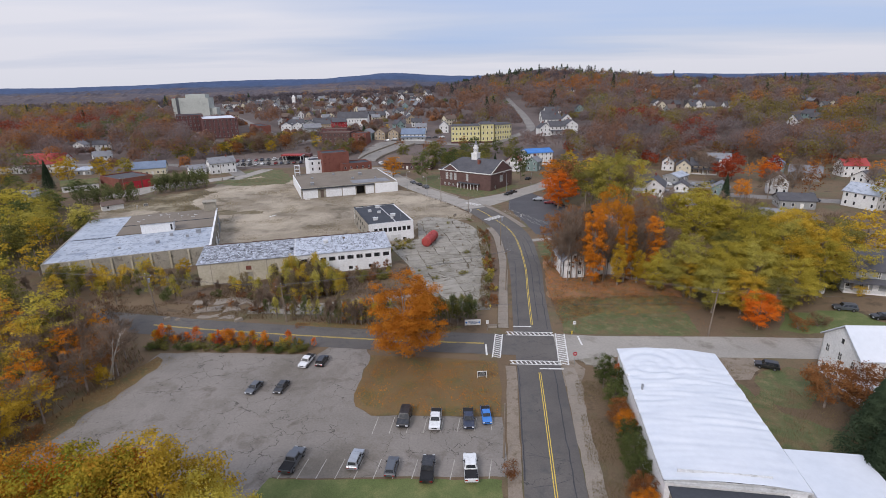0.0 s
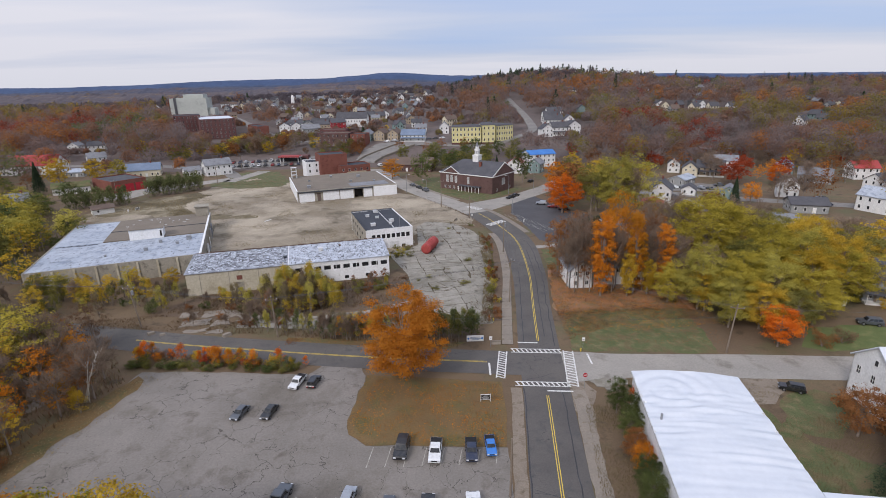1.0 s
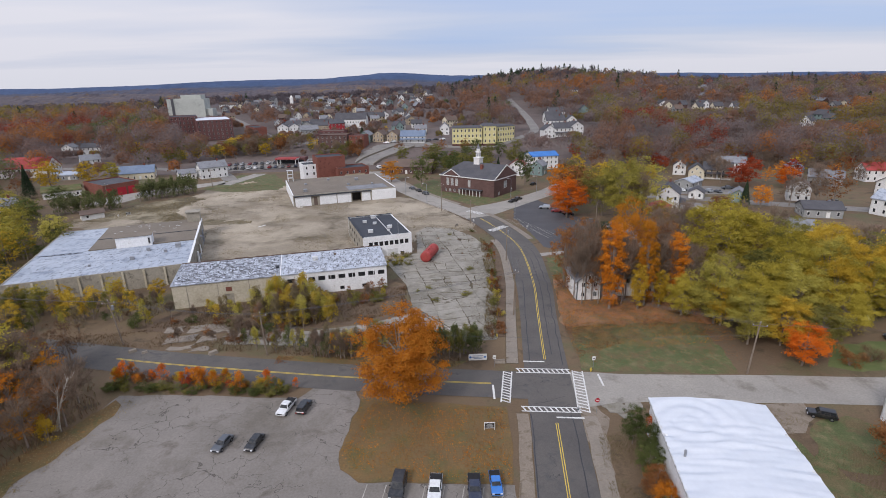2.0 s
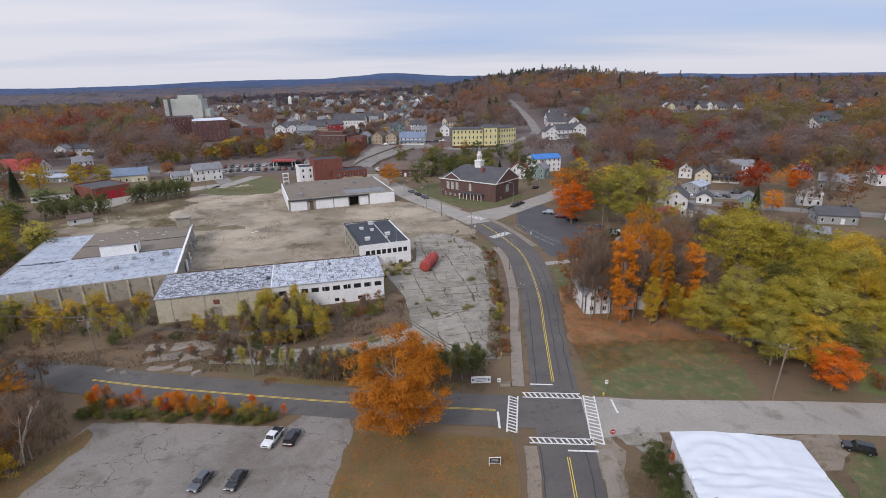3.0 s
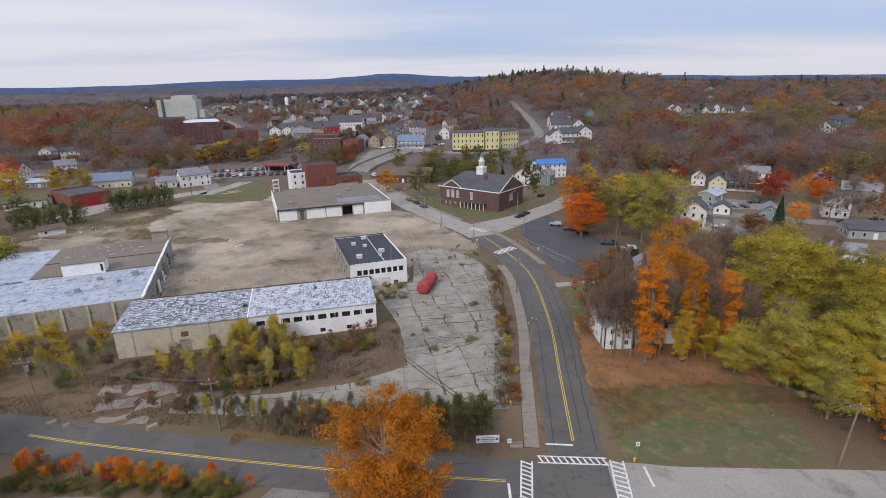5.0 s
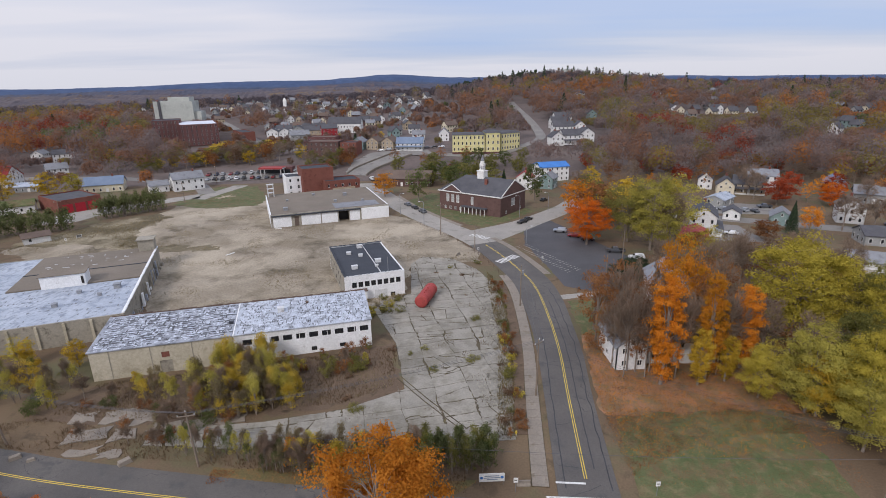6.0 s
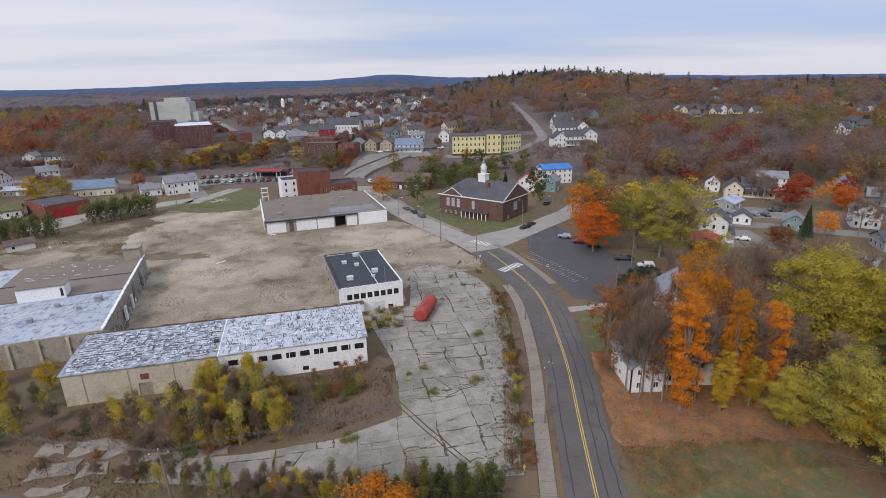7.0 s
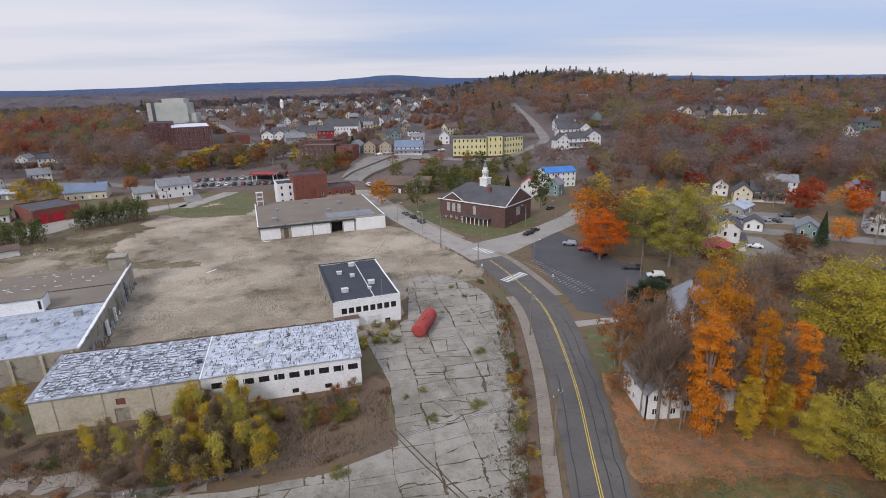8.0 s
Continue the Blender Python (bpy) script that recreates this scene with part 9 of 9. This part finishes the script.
def banner():
    ob = thing("banner_sign", "white banner sign on posts beside the street", "sign", 5.4, 107.6, 0, 0)
    part("board", MB().box(-1.75, -0.04, 0.7, 1.75, 0.04, 2.0), M["trim_white"], ob)
    for x in (-1.6, 1.6):
        part("post", MB().box(x - 0.05, 0.045, 0, x + 0.05, 0.14, 2.05), M["pole_wood"], ob)
    for i, (x0, x1, z) in enumerate(((-1.0, 1.0, 1.55), (-1.1, 1.15, 1.25), (-0.7, 0.8, 0.98))):
        part("text_bar", MB().box(x0, -0.048, z, x1, -0.041, z + 0.13), M["shingle_bluegrey"], ob)
    for x in (-1.4, 1.4):
        part("emblem", MB().tube([(x, -0.05, 1.35), (x, -0.041, 1.35)], [0.22, 0.22], 14), M["metal_blue"], ob)


def barrier(x, y, rz):
    ob = thing("concrete_barrier", "low pale concrete barrier block at the roadside", "barrier", x, y, 0, rz)
    part("block", MB().across([(-0.3, 0), (0.3, 0), (0.3, 0.18), (0.12, 0.4), (0.1, 0.8), (-0.1, 0.8), (-0.12, 0.4), (-0.3, 0.18)], -0.95, 0.95), M["sidewalk"], ob)


def road_sign(x, y, h, kind, rz, where):
    red = kind == "stop"
    ob = thing("stop_sign" if red else "road_sign", ("red octagonal stop sign " if red else "small white road sign ") + where, "sign", x, y, 0, rz)
    part("post", MB().cyl(0, 0, 0, h, 0.035, 6), M["pole_steel"], ob)
    if red:
        part("plate", MB().tube([(0, -0.06, h - 0.1), (0, -0.04, h - 0.1)], [0.42, 0.42], 8), M["door_red"], ob)
        part("text_bar", MB().box(-0.26, -0.068, h - 0.18, 0.26, -0.061, h - 0.02), M["trim_white"], ob)
    else:
        part("plate", MB().box(-0.3, -0.06, h - 0.75, 0.3, -0.04, h), M["trim_white"], ob)
        part("text_bar", MB().box(-0.2, -0.066, h - 0.45, 0.2, -0.061, h - 0.3), M["door_dark"], ob)


def lawn_board(x, y, rz):
    ob = thing("notice_board", "small dark notice board in a pale frame on two posts", "sign", x, y, 0, rz)
    part("board", MB().box(-0.75, -0.04, 0.45, 0.75, 0.04, 1.35), M["door_dark"], ob, "dark board")
    for px in (-0.8, 0.8):
        part("post", MB().box(px - 0.05, -0.05, 0, px + 0.05, 0.05, 1.5), M["trim_white"], ob)
    for z in (0.42, 1.35):
        part("rail", MB().box(-0.75, -0.05, z, 0.75, 0.05, z + 0.07), M["trim_white"], ob)
    for z, half in ((0.62, 0.5), (0.84, 0.58), (1.06, 0.4)):
        part("text_bar", MB().box(-half, -0.048, z, half, -0.041, z + 0.11), M["siding_grey"], ob)


def hydrant(x, y):
    ob = thing("fire_hydrant", "small yellow fire hydrant at the lawn corner", "hydrant", x, y, 0, 0)
    part("barrel", MB().cyl(0, 0, 0, 0.62, 0.13, 10).cyl(0, 0, 0.62, 0.8, 0.12, 10, 0.04), M["paint_yellow"], ob)
    part("outlet", MB().tube([(-0.22, 0, 0.45), (0.22, 0, 0.45)], [0.07, 0.07], 8), M["paint_yellow"], ob)


lying_tank()
banner()
barrier(9.7, 107.4, 0)
barrier(8.0, 206.5, 60)
road_sign(22.9, 90.6, 2.6, "stop", 0, "at the crossroads")
road_sign(8.4, 106.2, 2.4, "plain", 0, "at the crossroads")
road_sign(26.8, 104.4, 2.4, "plain", 0, "at the crossroads")
road_sign(14.4, 206.8, 2.4, "plain", 20, "by the main road")
road_sign(32.6, 196.5, 2.4, "plain", 20, "by the main road")
road_sign(-128, 230, 2.4, "plain", 20, "by the bare lot")
lawn_board(5.1, 87.5, 0)
lawn_board(-128.5, 238, 30)
hydrant(26.0, 103.2)
hydrant(10.6, 118.0)


def picnic_ring(x, y):
    ob = thing("ring_of_boards", "pale weathered boards lying on the lawn", "boards", x, y, 0.03, 15)
    for i in range(6):
        part("board", MB().box(-2.2, -0.5, 0, 2.2, 0.5, 0.16, pose(2.5 * math.cos(i), 2.2 * math.sin(i * 1.3), 0.002 * i, 0, 0, 57 * i)), M["siding_tan"], ob)


picnic_ring(-100, 307)
for i, (x, y, rz, length) in enumerate(((-66, 214, 55, 3.2), (-58, 244, 10, 2.4), (-28, 206, 80, 1.8))):
    ob = thing("plank", "pale loose plank lying on the bare lot", "plank", x, y, 0.05, rz)
    part("board", MB().box(-length / 2, -0.25, 0, length / 2, 0.25, 0.15), M["trim_white"], ob)

# rubble at the warehouse corner
RUBBLE = random.Random(23)
for x, y, w, d, rz in ((26.4, 91.8, 3.4, 2.6, 8), (29.6, 92.0, 2.6, 2.2, -12), (27.6, 89.8, 2.2, 1.2, 20)):
    ob = thing("concrete_pad", "broken dark grey concrete pad at the warehouse corner", "slab", x, y, 0, rz, "pads by the warehouse")
    poly = [(sx * w / 2 + RUBBLE.uniform(-0.3, 0.3), sy * d / 2 + RUBBLE.uniform(-0.3, 0.3)) for sx, sy in ((-1, -1), (0.1, -1.1), (1, -0.9), (1.1, 0.1), (1, 1), (0, 0.9), (-1, 1), (-0.9, 0))]
    part("slab", MB().prism(poly, 0.0, 0.1 + RUBBLE.uniform(0, 0.06)), M["concrete"], ob)

# broken slabs by the street
PADS = random.Random(17)
for x, y, w, d, rz in ((-60.4, 126.8, 4, 3.0, 14), (-54.6, 127.0, 6.4, 4.0, 14), (-49.6, 126.6, 3.4, 4.4, 10), (-57.2, 122.2, 6.2, 3.4, 8), (-51.6, 122.0, 4.2, 3.2, 4), (-45.2, 123.6, 5.0, 2.6, 6), (-40.2, 123.8, 4.6, 2.2, 8), (-35.4, 124.6, 4.6, 2.0, 10), (-55.5, 117.9, 5.0, 1.8, 12), (-51.0, 117.2, 3.4, 1.6, 10)):
    ob = thing("concrete_pad", "cracked grey concrete pad beside the street", "slab", x, y, 0, rz, "pads by the street")
    poly = [(sx * w / 2 + PADS.uniform(-0.7, 0.7), sy * d / 2 + PADS.uniform(-0.5, 0.5)) for sx, sy in ((-1, -1), (-0.3, -1.2), (0.3, -0.9), (1, -1), (1.1, 0.2), (1, 1), (-0.1, 0.8), (-1, 1), (-0.8, 0.1))]
    part("slab", MB().prism(poly, 0.0, 0.12 + PADS.uniform(0, 0.06)), M["sidewalk"], ob)
for x, y, s in ((-64.5, 117.2, 0.8), (-47.5, 115.2, 0.9), (-61.8, 116.6, 0.6)):
    ob = thing("rubble_block", "pale broken concrete block beside the street", "rubble", x, y, 0, s * 50, "rubble by the street")
    part("block", MB().taper(-s, -s * 0.6, s, s * 0.6, 0, s * 0.7, 0.15, 0.12), M["sidewalk"], ob)

# fence along the bend
fence_line = [p for p in main_curve if 186 < p.y < 262]
for start in range(0, len(fence_line) - 8, 8):
    seg = fence_line[start:start + 9]
    pts = []
    for i, p in enumerate(seg):
        d = (seg[min(i + 1, len(seg) - 1)] - seg[max(i - 1, 0)]).normalized()
        pts.append(p + Vector((-d.y, d.x, 0)) * 6.6)
    ob = thing("fence", "low rusty rail fence beside the road", "fence", 0, 0, 0, 0, "rail fence along the bend")
    for p in pts[:-1:2]:
        part("post", MB().cyl(p.x, p.y, 0, 1.1, 0.05, 6), M["rust"], ob)
    for z in (0.55, 1.05):
        part("rail", MB().tube([(p.x, p.y, z) for p in pts], [0.035] * len(pts), 4), M["rust"], ob)


# ---- concrete yard ----
yard = setting("yard", blob(YARD, 0.03, 0.5), M["joint"], "weedy derelict concrete yard", "yard")
SLABS = random.Random(5)


def clip(subject, convex):
    """What of a polygon lies inside a convex one."""
    out = subject
    for k in range(len(convex)):
        (ax, ay), (bx, by) = convex[k], convex[(k + 1) % len(convex)]

        def dist(p):
            return (bx - ax) * (p[1] - ay) - (by - ay) * (p[0] - ax)
        given, out = out, []
        for n in range(len(given)):
            p, q = given[n], given[(n + 1) % len(given)]
            dp, dq = dist(p), dist(q)
            if dp >= 0:
                out.append(p)
            if dp * dq < 0:
                t = dp / (dp - dq)
                out.append((p[0] + (q[0] - p[0]) * t, p[1] + (q[1] - p[1]) * t))
        if not out:
            break
    return out


def slabs():
    turn = pose(0, 0, 0, 0, 0, 9)
    nodes = {}
    sx, sy = 6.2, 5.4
    for i in range(-14, 16):
        for j in range(-4, 30):
            q = turn @ Vector((i * sx, 104 + j * sy, 0))
            nodes[i, j] = q + Vector((SLABS.uniform(-0.5, 0.5), SLABS.uniform(-0.5, 0.5), 0))
    for (i, j), a in list(nodes.items()):
        if (i + 1, j + 1) not in nodes:
            continue
        ring = [a, nodes[i + 1, j], nodes[i + 1, j + 1], nodes[i, j + 1]]
        centre = sum(ring, Vector()) / 4
        if sum(inside(YARD, p.x, p.y) for p in (*ring, centre)) < 1:
            continue
        pieces = [ring]
        if SLABS.random() < 0.62:
            k = SLABS.randrange(4)
            r = ring[k:] + ring[:k]
            m0, m1 = r[0].lerp(r[1], SLABS.uniform(0.25, 0.75)), r[3].lerp(r[2], SLABS.uniform(0.25, 0.75))
            pieces = [[r[0], m0, m1, r[3]], [m0, r[1], r[2], m1]]
        for piece in pieces:
            cut = clip(YARD, [(p.x, p.y) for p in piece])
            if len(cut) < 3:
                continue
            cut = [Vector((*p, 0)) for p in cut]
            c = sum(cut, Vector()) / len(cut)
            gap = SLABS.choice((0.02, 0.03, 0.06, 0.12, 0.2))
            poly = []
            for n, p in enumerate(cut):
                poly.append(p + (c - p).normalized() * gap * SLABS.uniform(0.8, 1.8))
                nxt = cut[(n + 1) % len(cut)]
                if (nxt - p).length > 1.5:
                    for t in (0.2, 0.4, 0.6, 0.8):
                        mid = p.lerp(nxt, t + SLABS.uniform(-0.06, 0.06))
                        poly.append(mid + (c - mid).normalized() * gap * SLABS.uniform(-0.3, 2.4))
            part("slab", MB().prism([(p.x, p.y) for p in poly], 0.0, 0.09 + SLABS.uniform(-0.02, 0.025)), M["concrete"], yard)


slabs()
trench = spline([(-8.2, 135.6), (-5.0, 130.6), (2.8, 119.4)], 1.0)
for off in (-0.45, 0.4):
    setting("yard_joint", ribbon(trench, off - 0.09, off + 0.09, 0.125, 0.04, wobble=0.2), M["joint"], "weed-grown trench edge across the yard", "trench")


def yard_wear():
    """The eastern side of the yard, where the top has scaled off in dark flakes, and loose grit in the joints."""
    rnd = random.Random(23)
    m = MB()
    made = 0
    while made < 1500:
        y = rnd.uniform(117, 196)
        east_edge = 10.4 + (y - 117) * 0.12 if y < 160 else 15.8
        x = east_edge - abs(rnd.gauss(0, 3.4))
        if not inside(YARD, x, y) or noise.noise(Vector((x * 0.2, y * 0.12, 6))) < -0.05:
            continue
        a, b = rnd.uniform(0.15, 0.9), rnd.uniform(0.08, 0.3)
        m.box(-a / 2, -b / 2, 0.0, a / 2, b / 2, 0.004, pose(x, y, 0.121, 0, 0, 9 + rnd.choice((0, 90, 45)) + rnd.gauss(0, 12)))
        made += 1
    ob = part("scaled_patch", m, M["wall_grey"], yard, "dark scaled flakes of the concrete")
    ob["kind"] = "stuff"
    rnd = random.Random(29)
    for k in range(34):
        x, y = rnd.uniform(-10, 14), rnd.uniform(118, 202)
        if not inside(YARD, x, y):
            continue
        turn = rnd.choice((9, 99)) + rnd.gauss(0, 14)
        run = rnd.uniform(2.0, 7.0)
        step = Vector((math.cos(radians(turn)), math.sin(radians(turn)), 0)) * run / 4
        pts = [Vector((x, y, 0)) + step * i + Vector((rnd.uniform(-0.35, 0.35), rnd.uniform(-0.35, 0.35), 0)) for i in range(5)]
        if all(inside(YARD, q.x, q.y) for q in pts):
            w = rnd.uniform(0.04, 0.13)
            setting("yard_joint", ribbon(spline(pts, 0.5), -w, w, 0.122, 0.02, wobble=0.25), M["joint"], "weedy crack wandering across the slabs", "crack")


yard_wear()
for (x, y), r in (((6.0, 141.2), 1.7), ((-1.8, 137.8), 1.2), ((8.4, 159.4), 1.5), ((14.5, 156.7), 1.7), ((-15.3, 126.1), 1.6), ((13.0, 198.3), 1.6)):
    plant("shrub", x, y, 0.75, r, "olive", "spreading over the broken yard", "weed mats in the yard")
